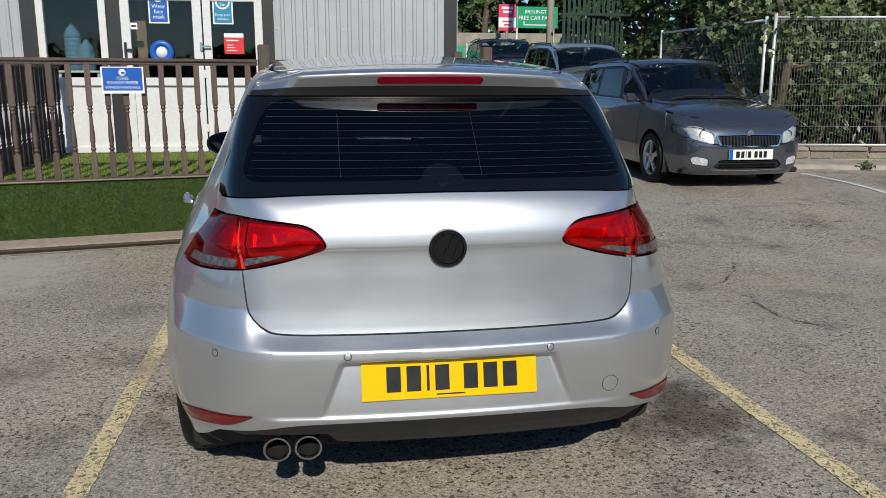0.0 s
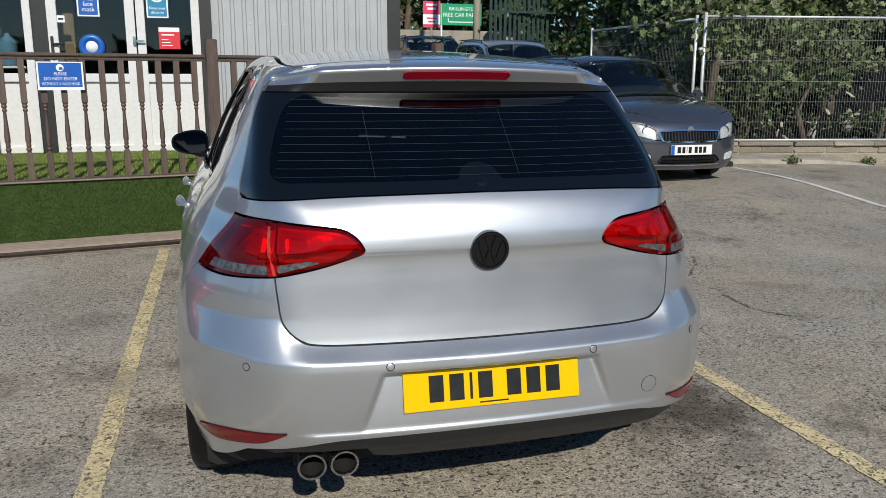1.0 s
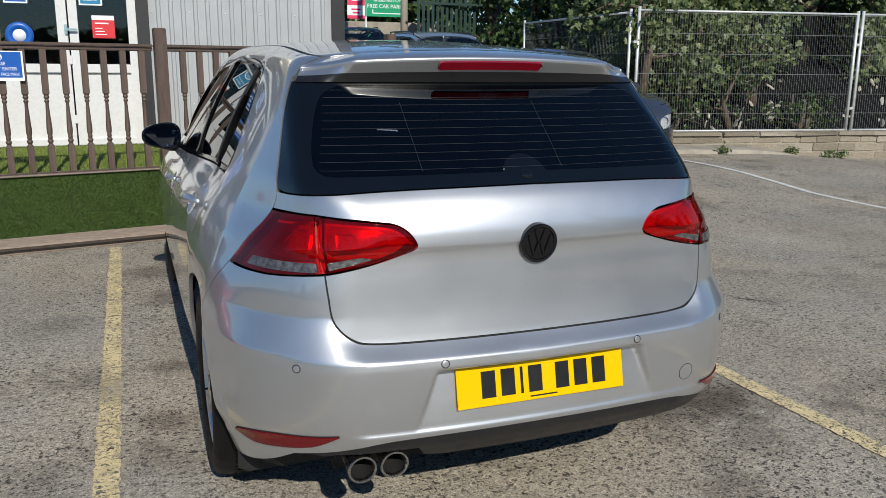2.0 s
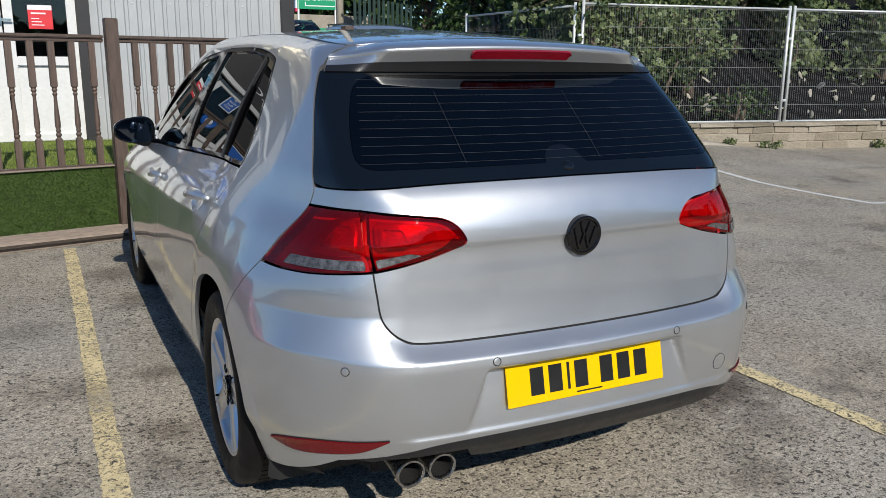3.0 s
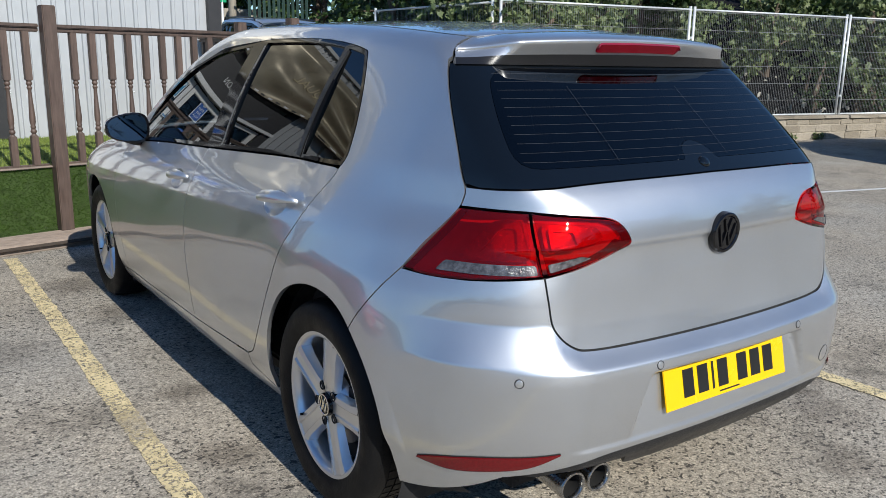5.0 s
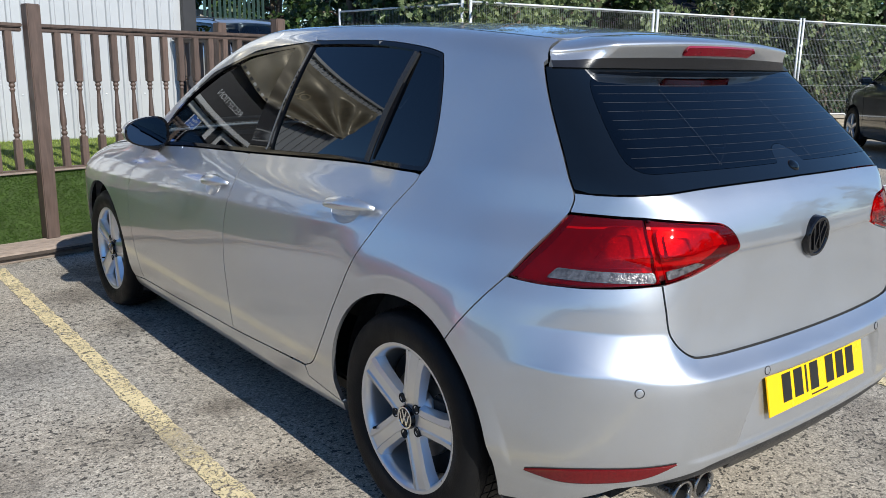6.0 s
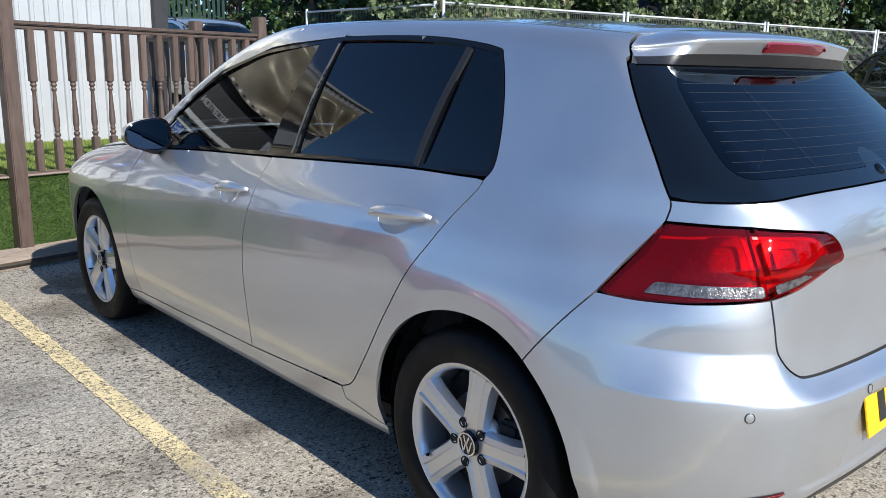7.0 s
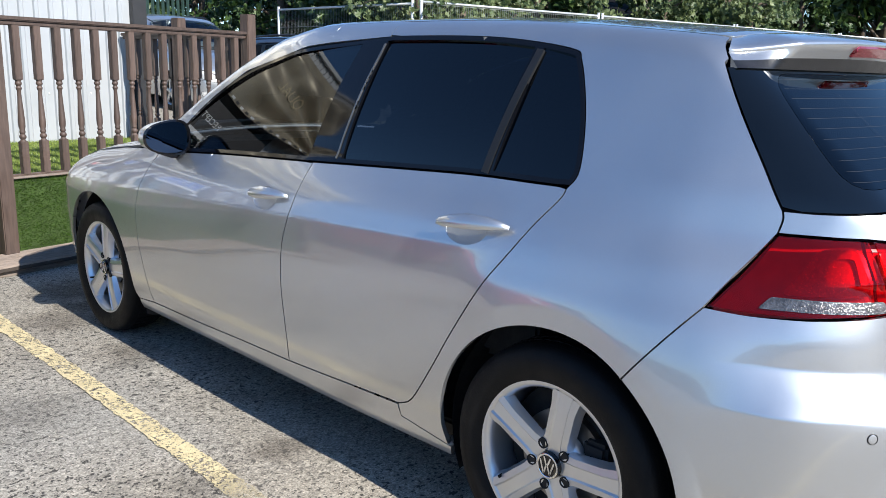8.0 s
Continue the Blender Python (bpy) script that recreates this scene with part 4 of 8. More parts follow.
# twin tailpipes
SOOT = simple("soot", (0.008, 0.0075, 0.007), 0.85)
for px in (-0.509, -0.418):
    m = pose(px, -0.700, 0.2705, 94, 0, 0)
    v, f = lathe([(0.034, -0.20), (0.036, -0.06), (0.0395, -0.014), (0.0412, -0.006), (0.0412, -0.002), (0.0395, 0.001), (0.0345, 0.001), (0.0320, -0.003), (0.0315, -0.010)], 32)
    pipe = link_mesh("tailpipe", [m @ Vector(q) for q in v], f, STEEL, car, "polished steel tailpipe", sharp=40)
    v, f = lathe([(0.0315, -0.010), (0.031, -0.16), (0.0001, -0.16)], 32)
    link_mesh("pipe_bore", [m @ Vector(q) for q in v], f, SOOT, pipe)

# door handles
def door_handle(door, y0, y1, z, s):
    cy, ln = (y0 + y1) / 2, (y1 - y0)
    base = from_side(np.array([(cy, z)]))[0]
    n3 = Vector(normal_at(base[None])[0])
    along = Vector(from_side(np.array([(y1, z - 0.010)]))[0] - from_side(np.array([(y0, z + 0.006)]))[0]).normalized()
    up = n3.cross(along).normalized()
    if up.z < 0:
        up = -up
    vs, fs = [], []
    N, K = 22, 10
    for i in range(N + 1):
        t = i / N
        w = math.sin(math.pi * min(max(t, 0.02), 0.98)) ** 0.45
        hgt = 0.0205 * w
        out = 0.006 + 0.026 * math.sin(math.pi * t) ** 0.5
        thick = 0.011
        c = Vector(base) + along * (ln * (t - 0.5)) + n3 * out
        for k in range(K):
            a = 2 * math.pi * k / K
            vs.append(c + up * (hgt * math.cos(a)) + n3 * (thick * math.sin(a) * w))
    for i in range(N):
        for k in range(K):
            j = (k + 1) % K
            fs.append((i * K + k, i * K + j, (i + 1) * K + j, (i + 1) * K + k))
    fs += [tuple(range(K)), tuple(N * K + k for k in range(K))]
    vs = [Vector((v.x * s, v.y, v.z)) for v in vs]
    bm = bmesh.new()
    bv = [bm.verts.new(v) for v in vs]
    for q in fs:
        bm.faces.new([bv[i] for i in q])
    part("door_handle", bm, PAINT, door, sharp=60)
    # scooped cup behind the grip
    yc, zc = cy + 0.018, z - 0.011

    def dished(q_):
        p_ = from_side(q_)
        k_ = np.clip(1 - ((q_[:, 0] - yc) / 0.0665) ** 2 - ((q_[:, 1] - zc) / 0.0365) ** 2, 0, 1)
        return p_ - normal_at(p_) * (0.011 * k_ ** 0.8 + 0.0008)[:, None]

    c2 = np.array([(yc, zc)] + [(yc + 0.0665 * r_ * math.cos(a), zc + 0.0365 * r_ * math.sin(a)) for r_ in (0.25, 0.5, 0.7, 0.85, 0.95, 1.05) for a in np.linspace(0, 2 * math.pi, 32, endpoint=False)])
    p3 = dished(c2) * (s, 1, 1)
    fs = [(0, 1 + i, 1 + (i + 1) % 32) for i in range(32)] + [(1 + 32 * k + i, 1 + 32 * (k + 1) + i, 1 + 32 * (k + 1) + (i + 1) % 32, 1 + 32 * k + (i + 1) % 32) for k in range(5) for i in range(32)]
    bm = bmesh.new()
    bv = [bm.verts.new(v) for v in p3]
    for q in fs:
        bm.faces.new([bv[i] for i in q])
    part("handle_cup", bm, PAINT, door)


for s, rd_, fd_ in ((1, rear_doors[0], front_doors[0]), (-1, rear_doors[1], front_doors[1])):
    door_handle(rd_, 0.168, 0.400, 0.879, s)
    door_handle(fd_, 1.088, 1.312, 0.842, s)

# door mirrors
def door_mirror(s):
    N, K = 16, 28
    bm = bmesh.new()
    rings = []
    for i in range(N + 1):
        t = i / N
        sc = (1 - t ** 2.4) ** 0.5 if t < 1 else 0.02
        ring = []
        for k in range(K):
            a = 2 * math.pi * k / K
            ca, sa = math.cos(a), math.sin(a)
            ex = 0.098 * abs(ca) ** 0.75 * (1 if ca > 0 else -1)
            ez = 0.066 * abs(sa) ** 0.75 * (1 if sa > 0 else -1)
            ez *= 1.0 - 0.22 * (ex / 0.098)
            ring.append(bm.verts.new((s * (0.878 + ex * max(sc, 0.03)), 1.865 + 0.125 * t + 0.05 * (0.878 + ex - 0.80) * 0, 0.982 + ez * max(sc, 0.03))))
        rings.append(ring)
    for a, b in zip(rings, rings[1:]):
        for k in range(K):
            j = (k + 1) % K
            bm.faces.new((a[k], a[j], b[j], b[k]))
    bm.faces.new(rings[-1])
    shell = part("door_mirror", bm, PAINT, car, "silver door mirror on a black foot")
    bm = bmesh.new()
    outer, inner, deep = [], [], []
    for k in range(K):
        a = 2 * math.pi * k / K
        ca, sa = math.cos(a), math.sin(a)
        for lst, q, dy in ((outer, 1.0, 0.0), (inner, 0.90, -0.003), (deep, 0.90, 0.010)):
            ex = 0.098 * q * abs(ca) ** 0.75 * (1 if ca > 0 else -1)
            ez = 0.066 * q * abs(sa) ** 0.75 * (1 if sa > 0 else -1) * (1.0 - 0.22 * (ex / 0.098))
            lst.append(bm.verts.new((s * (0.878 + ex), 1.865 + dy, 0.982 + ez)))
    for k in range(K):
        j = (k + 1) % K
        bm.faces.new((outer[k], outer[j], inner[j], inner[k]))
        bm.faces.new((inner[k], inner[j], deep[j], deep[k]))
    part("mirror_rim", bm, GLOSS_BLACK, shell)
    bm = bmesh.new()
    bm.faces.new([bm.verts.new((s * (0.878 + 0.0885 * abs(math.cos(a)) ** 0.75 * (1 if math.cos(a) > 0 else -1)), 1.873 + 0.02 * math.cos(a) * 0.2,
                  0.982 + 0.0595 * abs(math.sin(a)) ** 0.75 * (1 if math.sin(a) > 0 else -1) * (1 - 0.2 * math.cos(a)))) for a in np.linspace(0, 2 * math.pi, 28, endpoint=False)])
    part("mirror_glass", bm, MIRROR, shell, smooth=False)
    v, f = tube([(s * 0.775, 1.935, 0.918), (s * 0.83, 1.93, 0.918), (s * 0.875, 1.925, 0.930)], [0.026, 0.024, 0.020], 10)
    link_mesh("mirror_foot", v, f, BLACK_TRIM, shell, sharp=50)


# blue-black base colour puts a dark reflection into the mirror glass
MIRROR = simple("mirror_dark_reflection", (0.07, 0.085, 0.11), 0.02, 1.0, var=0.02)
door_mirror(1)
door_mirror(-1)

# ---- wheels ----
def wheel(name, x, y, turn):
    """A wheel whose outer face looks along -x."""
    w = empty(name)
    R = 0.312
    prof = [(0.205, -0.078), (0.214, -0.086), (0.228, -0.094), (0.250, -0.102), (0.272, -0.1035), (0.290, -0.098), (0.302, -0.088), (0.3085, -0.074), (0.3115, -0.045), (R, -0.02), (R, 0.02), (0.3115, 0.045), (0.3085, 0.074),
            (0.302, 0.088), (0.272, 0.1035), (0.228, 0.094), (0.205, 0.078)]
    v, f = lathe(prof, 72, "x")
    tyre = link_mesh("tyre", v, f, RUBBER, w, "black rubber tyre", sharp=60)
    # tread ribs
    pieces = []
    for xo in (-0.056, -0.029, 0.0, 0.029, 0.056):
        seg = 60
        for i in range(seg):
            a0, a1 = 2 * math.pi * i / seg, 2 * math.pi * (i + 0.78) / seg
            sk = 0.02 * (1 if xo > 0 else -1) if abs(xo) > 0.04 else 0.0
            r0 = R - 0.006 - abs(xo) * 0.03
            r1 = R + 0.0030 - abs(xo) * 0.055 - (0.0025 if abs(xo) > 0.05 else 0.0)
            vs = []
            for xx in (xo - 0.0125, xo + 0.0125):
                for a in (a0, a1):
                    for r in (r0, r1):
                        aa = a + sk * (xx - xo) * 20
                        vs.append((xx, r * math.cos(aa), r * math.sin(aa)))
            pieces.append((vs, [(1, 3, 7, 5), (0, 1, 5, 4), (2, 6, 7, 3), (0, 2, 3, 1), (4, 5, 7, 6)]))
    v, f = merge(*pieces)
    link_mesh("tread", v, f, RUBBER, tyre, smooth=False)
    # rim barrel with lip
    v, f = lathe([(0.196, 0.08), (0.190, 0.0), (0.188, -0.055), (0.192, -0.078), (0.199, -0.086), (0.207, -0.089), (0.2135, -0.088), (0.2155, -0.082), (0.214, -0.07)], 72, "x")
    rim = link_mesh("rim", v, f, ALLOY, w, "silver five-spoke alloy rim", sharp=40)
    for k in range(5):
        a = radians(turn + 72 * k)
        bm = bmesh.new()
        rows = []
        for t in np.linspace(0, 1, 9):
            r = 0.030 + t * 0.168
            half = 0.033 + 0.002 * t + 0.012 * max(0, t - 0.75) * 4 * 0.5 + 0.010 * max(0, 0.25 - t) * 4
            face = -0.076 - 0.012 * math.sin(t * 1.35)
            crown = 0.004
            row = []
            for u, dx in ((-1.22, 0.034), (-1.0, 0.004), (-0.55, -0.001), (-0.42, crown * 0.9), (0.42, crown * 0.9), (0.55, -0.001), (1.0, 0.004), (1.22, 0.034)):
                p = (face + dx * (0.6 + 0.4 * t), r, half * u)
                row.append(bm.verts.new((p[0], p[1] * math.cos(a) - p[2] * math.sin(a), p[1] * math.sin(a) + p[2] * math.cos(a))))
            rows.append(row)
        for q, r_ in zip(rows, rows[1:]):
            for i in range(7):
                bm.faces.new((q[i], q[i + 1], r_[i + 1], r_[i]))
        part("spoke", bm, ALLOY, rim, sharp=25)
    v, f = lathe([(0.0001, -0.066), (0.060, -0.066), (0.078, -0.058), (0.082, -0.03)], 40, "x")
    link_mesh("hub", v, f, ALLOY, rim)
    for k in range(5):
        a = radians(turn + 36 + 72 * k)
        v, f = lathe([(0.0001, -0.0775), (0.0100, -0.0775), (0.0115, -0.0805), (0.0135, -0.0805), (0.0150, -0.064)], 14, "x")
        link_mesh("wheel_bolt", [(p[0], p[1] + 0.054 * math.cos(a), p[2] + 0.054 * math.sin(a)) for p in v], f, MATT_BLACK, rim, sharp=40)
    v, f = lathe([(0.0001, -0.0865), (0.026, -0.0865), (0.029, -0.0885), (0.0325, -0.087), (0.034, -0.075)], 32, "x")
    cap = link_mesh("centre_cap", v, f, GLOSS_BLACK, rim, "black centre cap with a bright ring", sharp=40)
    v, f = lathe([(0.0265, -0.0872), (0.0290, -0.0893), (0.0318, -0.0878)], 32, "x")
    link_mesh("cap_ring", v, f, CHROME, cap)
    bm = bmesh.new()
    for aa, o, up_, ln_ in ((20, -0.0055, 0.012, 0.022), (-20, 0.0055, 0.012, 0.022), (18, -0.0145, -0.004, 0.036), (-18, -0.0055, -0.010, 0.022), (18, 0.0055, -0.010, 0.022), (-18, 0.0145, -0.004, 0.036)):
        add_box(bm, 0, 0, 0, 0.002, 0.0042, ln_, 0.0, pose(-0.0875, o, up_, aa, 0, 0))
    part("cap_ridge", bm, CHROME, cap, smooth=False)
    # brake disc and caliper
    v, f = lathe([(0.06, -0.025), (0.128, -0.025), (0.128, -0.005), (0.06, -0.005)], 40, "x")
    link_mesh("brake_disc", v, f, DISC_STEEL, w, sharp=30)
    bm = bmesh.new()
    add_box(bm, -0.02, -0.105, 0.03, 0.05, 0.07, 0.11, 0.01)
    part("brake_caliper", bm, UNDER, w)
    v, f = lathe([(0.0001, 0.0), (0.185, 0.0), (0.187, 0.01)], 40, "x")
    link_mesh("inner_drum", v, f, UNDER, w)
    a = radians(turn + 108)
    v, f = tube([(-0.070, -0.172 * math.cos(a), 0.172 * math.sin(a)), (-0.092, -0.165 * math.cos(a), 0.165 * math.sin(a))], 0.004, 8)
    link_mesh("valve", v, f, RUBBER, rim)
    rim.scale = (1.0, 1.045, 1.045)
    w.parent = car
    w.matrix_local = pose(x, y, R) if x < 0 else pose(x, y, R, 0, 0, 180)
    tagged(w, "silver five-spoke alloy wheel with a black tyre")
    return w


wheel("road_wheel", -0.757, 0.0, 102)
wheel("road_wheel", -0.757, BASE, 100)
wheel("road_wheel", 0.757, 0.0, 40)
wheel("road_wheel", 0.757, BASE, 75)

# wheel housings, floor and dark inner skin behind the joints
for s in (-1, 1):
    for wy in (0.0, BASE):
        vs, fs = [], []
        arcs = [(ARCH + 0.012, t) for t in np.linspace(-25, 205, 30)]
        for xx in (0.80, 0.77, 0.52):
            for r, t in arcs:
                rr_ = r + (0.02 if xx < 0.79 else 0.0)
                vs.append((s * xx, wy + rr_ * math.cos(radians(t)), WHEEL_Z + rr_ * math.sin(radians(t))))
        n = len(arcs)
        for k in range(2):
            for i in range(n - 1):
                fs.append((k * n + i, k * n + i + 1, (k + 1) * n + i + 1, (k + 1) * n + i))
        fs.append(tuple(2 * n + i for i in range(n)))
        link_mesh("wheel_housing", vs, fs, UNDER, car, sharp=50)
ys, zs = np.linspace(-0.52, 3.25, 70), np.linspace(0.20, 0.93, 16)
for s in (-1, 1):
    gy, gz = np.meshgrid(ys, zs)
    p3 = from_side(np.stack([gy.ravel(), gz.ravel()], -1))
    p3 = p3 - normal_at(p3) * 0.022
    p3[:, 0] *= s
    m_ = len(ys)
    fs = []
    for j in range(len(zs) - 1):
        for i in range(m_ - 1):
            yc, zc = (ys[i] + ys[i + 1]) / 2, (zs[j] + zs[j + 1]) / 2
            if min(math.hypot(yc - 0, zc - WHEEL_Z), math.hypot(yc - BASE, zc - WHEEL_Z)) < ARCH + 0.03 or (yc < -0.26 and zc > 0.72):
                continue
            fs.append((j * m_ + i, j * m_ + i + 1, (j + 1) * m_ + i + 1, (j + 1) * m_ + i))
    link_mesh("inner_skin", p3, fs, UNDER, car)
FLAT[0] = True
for z0_, z1_ in ((0.655, 0.99), (0.36, 0.56)):
    gx, gz = np.meshgrid(np.linspace(-0.60, 0.60, 30), np.linspace(z0_, z1_, 12))
    p3 = from_rear(np.stack([gx.ravel(), gz.ravel()], -1)) + np.array((0, 0.07, 0))
    link_mesh("inner_tail", p3, [(j * 30 + i, j * 30 + i + 1, (j + 1) * 30 + i + 1, (j + 1) * 30 + i) for j in range(11) for i in range(29)], UNDER, car)
FLAT[0] = False
box("floor_pan", (0, 1.50, 0.215), (1.44, 3.3, 0.05), UNDER, car, 0.01)
box("rear_silencer", (-0.30, -0.44, 0.25), (0.55, 0.20, 0.12), UNDER, car, 0.03)

# cabin
def seat(x, y, s=1.0, rest=0.72):
    ob = empty("car_seat")
    bm = bmesh.new()
    add_box(bm, x, y, 0.50, 0.50 * s, 0.50, 0.16, 0.05, None, 3)
    part("cushion", bm, SEAT, ob)
    bm = bmesh.new()
    add_box(bm, 0, 0, 0.30, 0.48 * s, 0.13, 0.62, 0.05, pose(x, y - 0.25, 0.52, 16, 0, 0), 3)
    part("backrest", bm, SEAT, ob)
    bm = bmesh.new()
    add_box(bm, 0, 0, rest, 0.26, 0.09, 0.17, 0.035, pose(x, y - 0.25, 0.52, 16, 0, 0), 3)
    part("headrest", bm, SEAT, ob)
    ob.parent = car
    return ob


for sx in (-0.37, 0.37):
    seat(sx, 1.35)
    seat(sx, 0.48, 1.2, 0.62)
bm = bmesh.new()
add_box(bm, 0, 2.05, 0.82, 1.42, 0.42, 0.26, 0.08, None, 3)
part("dashboard", bm, GREY_PLASTIC, car)
v, f = [], []
m = pose(0.37, 1.78, 0.90, 65, 0, 0)
for i in range(40):
    a = 2 * math.pi * i / 40
    for k in range(8):
        b = 2 * math.pi * k / 8
        v.append(m @ Vector(((0.185 + 0.015 * math.cos(b)) * math.cos(a), (0.185 + 0.015 * math.cos(b)) * math.sin(a), 0.015 * math.sin(b))))
for i in range(40):
    for k in range(8):
        f.append((i * 8 + k, ((i + 1) % 40) * 8 + k, ((i + 1) % 40) * 8 + (k + 1) % 8, i * 8 + (k + 1) % 8))
link_mesh("steering_wheel", v, f, BLACK_TRIM, car)
box("headlining", (0, 0.65, 1.345), (1.02, 1.5, 0.012), SEAT, car, 0.004)
box("parcel_shelf", (0, -0.12, 0.93), (1.15, 0.55, 0.03), SEAT, car, 0.01)
box("door_lining", (-0.70, 1.1, 0.72), (0.03, 1.9, 0.44), SEAT, car, 0.01)
box("door_lining", (0.70, 1.1, 0.72), (0.03, 1.9, 0.44), SEAT, car, 0.01)


# ---- outdoor materials ----
def ground_material():
    m = Mat("asphalt", rough=0.92)

    def math_(op, a, b):
        nd = m.nt.nodes.new("ShaderNodeMath")
        nd.operation = op
        for sock, v in zip(nd.inputs, (a, b)):
            if isinstance(v, (int, float)):
                sock.default_value = v
            else:
                m.link(v, sock)
        return nd.outputs[0]

    def spots(scale, keep, grow, chan):
        """Scattered roundish spots: 1 inside, 0 outside."""
        vor = m.n("ShaderNodeTexVoronoi", Scale=scale)
        wob = m.n("ShaderNodeTexNoise", Scale=scale * 1.7, Detail=2.0)
        m.link(m.coords(), wob.inputs["Vector"])
        shift = m.mix(0.012 * 60 / scale, m.coords(), wob.outputs["Color"], "ADD")
        m.link(shift, vor.inputs["Vector"])
        sep = m.n("ShaderNodeSeparateColor")
        m.link(vor.outputs["Color"], sep.inputs["Color"])
        size = math_("MULTIPLY", math_("SUBTRACT", sep.outputs[chan], keep), grow)
        return m.ramp(math_("SUBTRACT", size, vor.outputs["Distance"]), (0.0, 0.0), (0.06, 1.0))

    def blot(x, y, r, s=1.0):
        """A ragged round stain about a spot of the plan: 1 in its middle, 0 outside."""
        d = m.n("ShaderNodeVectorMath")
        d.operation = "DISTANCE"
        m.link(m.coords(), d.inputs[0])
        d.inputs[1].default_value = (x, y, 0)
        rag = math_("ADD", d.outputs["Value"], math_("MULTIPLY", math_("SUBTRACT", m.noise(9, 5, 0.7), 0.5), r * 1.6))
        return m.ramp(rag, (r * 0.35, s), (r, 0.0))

    def stones(scale, lo, hi):
        """Aggregate: each pebble with a tone of its own."""
        vor = m.n("ShaderNodeTexVoronoi", Scale=scale)
        wob = m.n("ShaderNodeTexNoise", Scale=scale * 1.3, Detail=2.0)
        m.link(m.coords(), wob.inputs["Vector"])
        m.link(m.mix(0.9 / scale, m.coords(), wob.outputs["Color"], "ADD"), vor.inputs["Vector"])
        sep = m.n("ShaderNodeSeparateColor")
        m.link(vor.outputs["Color"], sep.inputs["Color"])
        return m.ramp(sep.outputs["Red"], (0.0, lo), (0.55, 1.0), (1.0, hi))

    base = m.ramp(m.noise(150, 4, 0.7), (0.36, (0.235, 0.214, 0.183)), (0.62, (0.465, 0.428, 0.37)))
    warm = m.ramp(m.noise(0.8, 4), (0.35, (0.98, 0.99, 0.99)), (0.65, (1.05, 1.0, 0.92)))
    c = m.mix(1.0, base, warm, "MULTIPLY")
    c = m.mix(1.0, c, stones(80, 0.84, 1.20), "MULTIPLY")
    c = m.mix(1.0, c, stones(170, 0.70, 1.34), "MULTIPLY")
    c = m.mix(math_("MULTIPLY", spots(70, 0.70, 0.9, "Green"), 0.6), c, (0.50, 0.46, 0.39))
    many = m.ramp(m.noise(1.4, 5, 0.7), (0.36, 0.25), (0.56, 1.0))
    rag = m.ramp(m.noise(36, 2, 0.55, (1.0, 1.15, 1.0)), (0.372, 1.0), (0.392, 0.0))
    rag2 = m.ramp(m.noise(78, 2, 0.5), (0.352, 1.0), (0.376, 0.0))
    pits = math_("MULTIPLY", math_("MAXIMUM", rag, spots(60, 0.50, 0.80, "Red")), many)
    small = math_("MULTIPLY", rag2, m.ramp(many, (0.3, 0.6), (0.9, 1.0)))
    pale_patch = blot(-2.75, 2.95, 1.25, 0.85)   # a smoother, paler patch beside the deck
    hole = math_("MULTIPLY", math_("MAXIMUM", pits, small), math_("SUBTRACT", 1.0, pale_patch))
    c = m.mix(pale_patch, c, m.ramp(m.noise(40, 5, 0.7), (0.3, (0.375, 0.35, 0.31)), (0.7, (0.50, 0.465, 0.415))))
    c = m.mix(math_("MULTIPLY", hole, 0.90), c, (0.040, 0.036, 0.032))
    tone = m.ramp(m.noise(0.6, 6, 0.65), (0.28, 0.80), (0.72, 1.15))
    c = m.mix(1.0, c, tone, "MULTIPLY")
    stains = m.ramp(m.noise(1.7, 5, 0.7), (0.54, 1.0), (0.70, 0.52))
    c = m.mix(1.0, c, stains, "MULTIPLY")
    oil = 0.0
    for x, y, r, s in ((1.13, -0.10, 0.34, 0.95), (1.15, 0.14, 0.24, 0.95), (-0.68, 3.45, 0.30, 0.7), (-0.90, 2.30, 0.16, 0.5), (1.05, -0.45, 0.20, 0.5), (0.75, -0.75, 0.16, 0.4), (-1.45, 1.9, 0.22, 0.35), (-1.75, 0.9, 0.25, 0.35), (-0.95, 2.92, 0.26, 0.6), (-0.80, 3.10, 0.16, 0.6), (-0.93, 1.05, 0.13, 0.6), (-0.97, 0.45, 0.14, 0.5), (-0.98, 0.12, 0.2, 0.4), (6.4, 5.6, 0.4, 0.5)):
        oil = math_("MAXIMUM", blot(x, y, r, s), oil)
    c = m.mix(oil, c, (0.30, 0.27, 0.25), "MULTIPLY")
    m.color(c)
    m.rough(m.ramp(m.noise(3.0), (0.3, 0.82), (0.7, 0.97)))
    h = math_("SUBTRACT", math_("MULTIPLY", m.noise(110, 4, 0.7), 0.5), math_("MULTIPLY", hole, 0.9))
    m.bump(h, 1.0, 0.006)
    return m.m


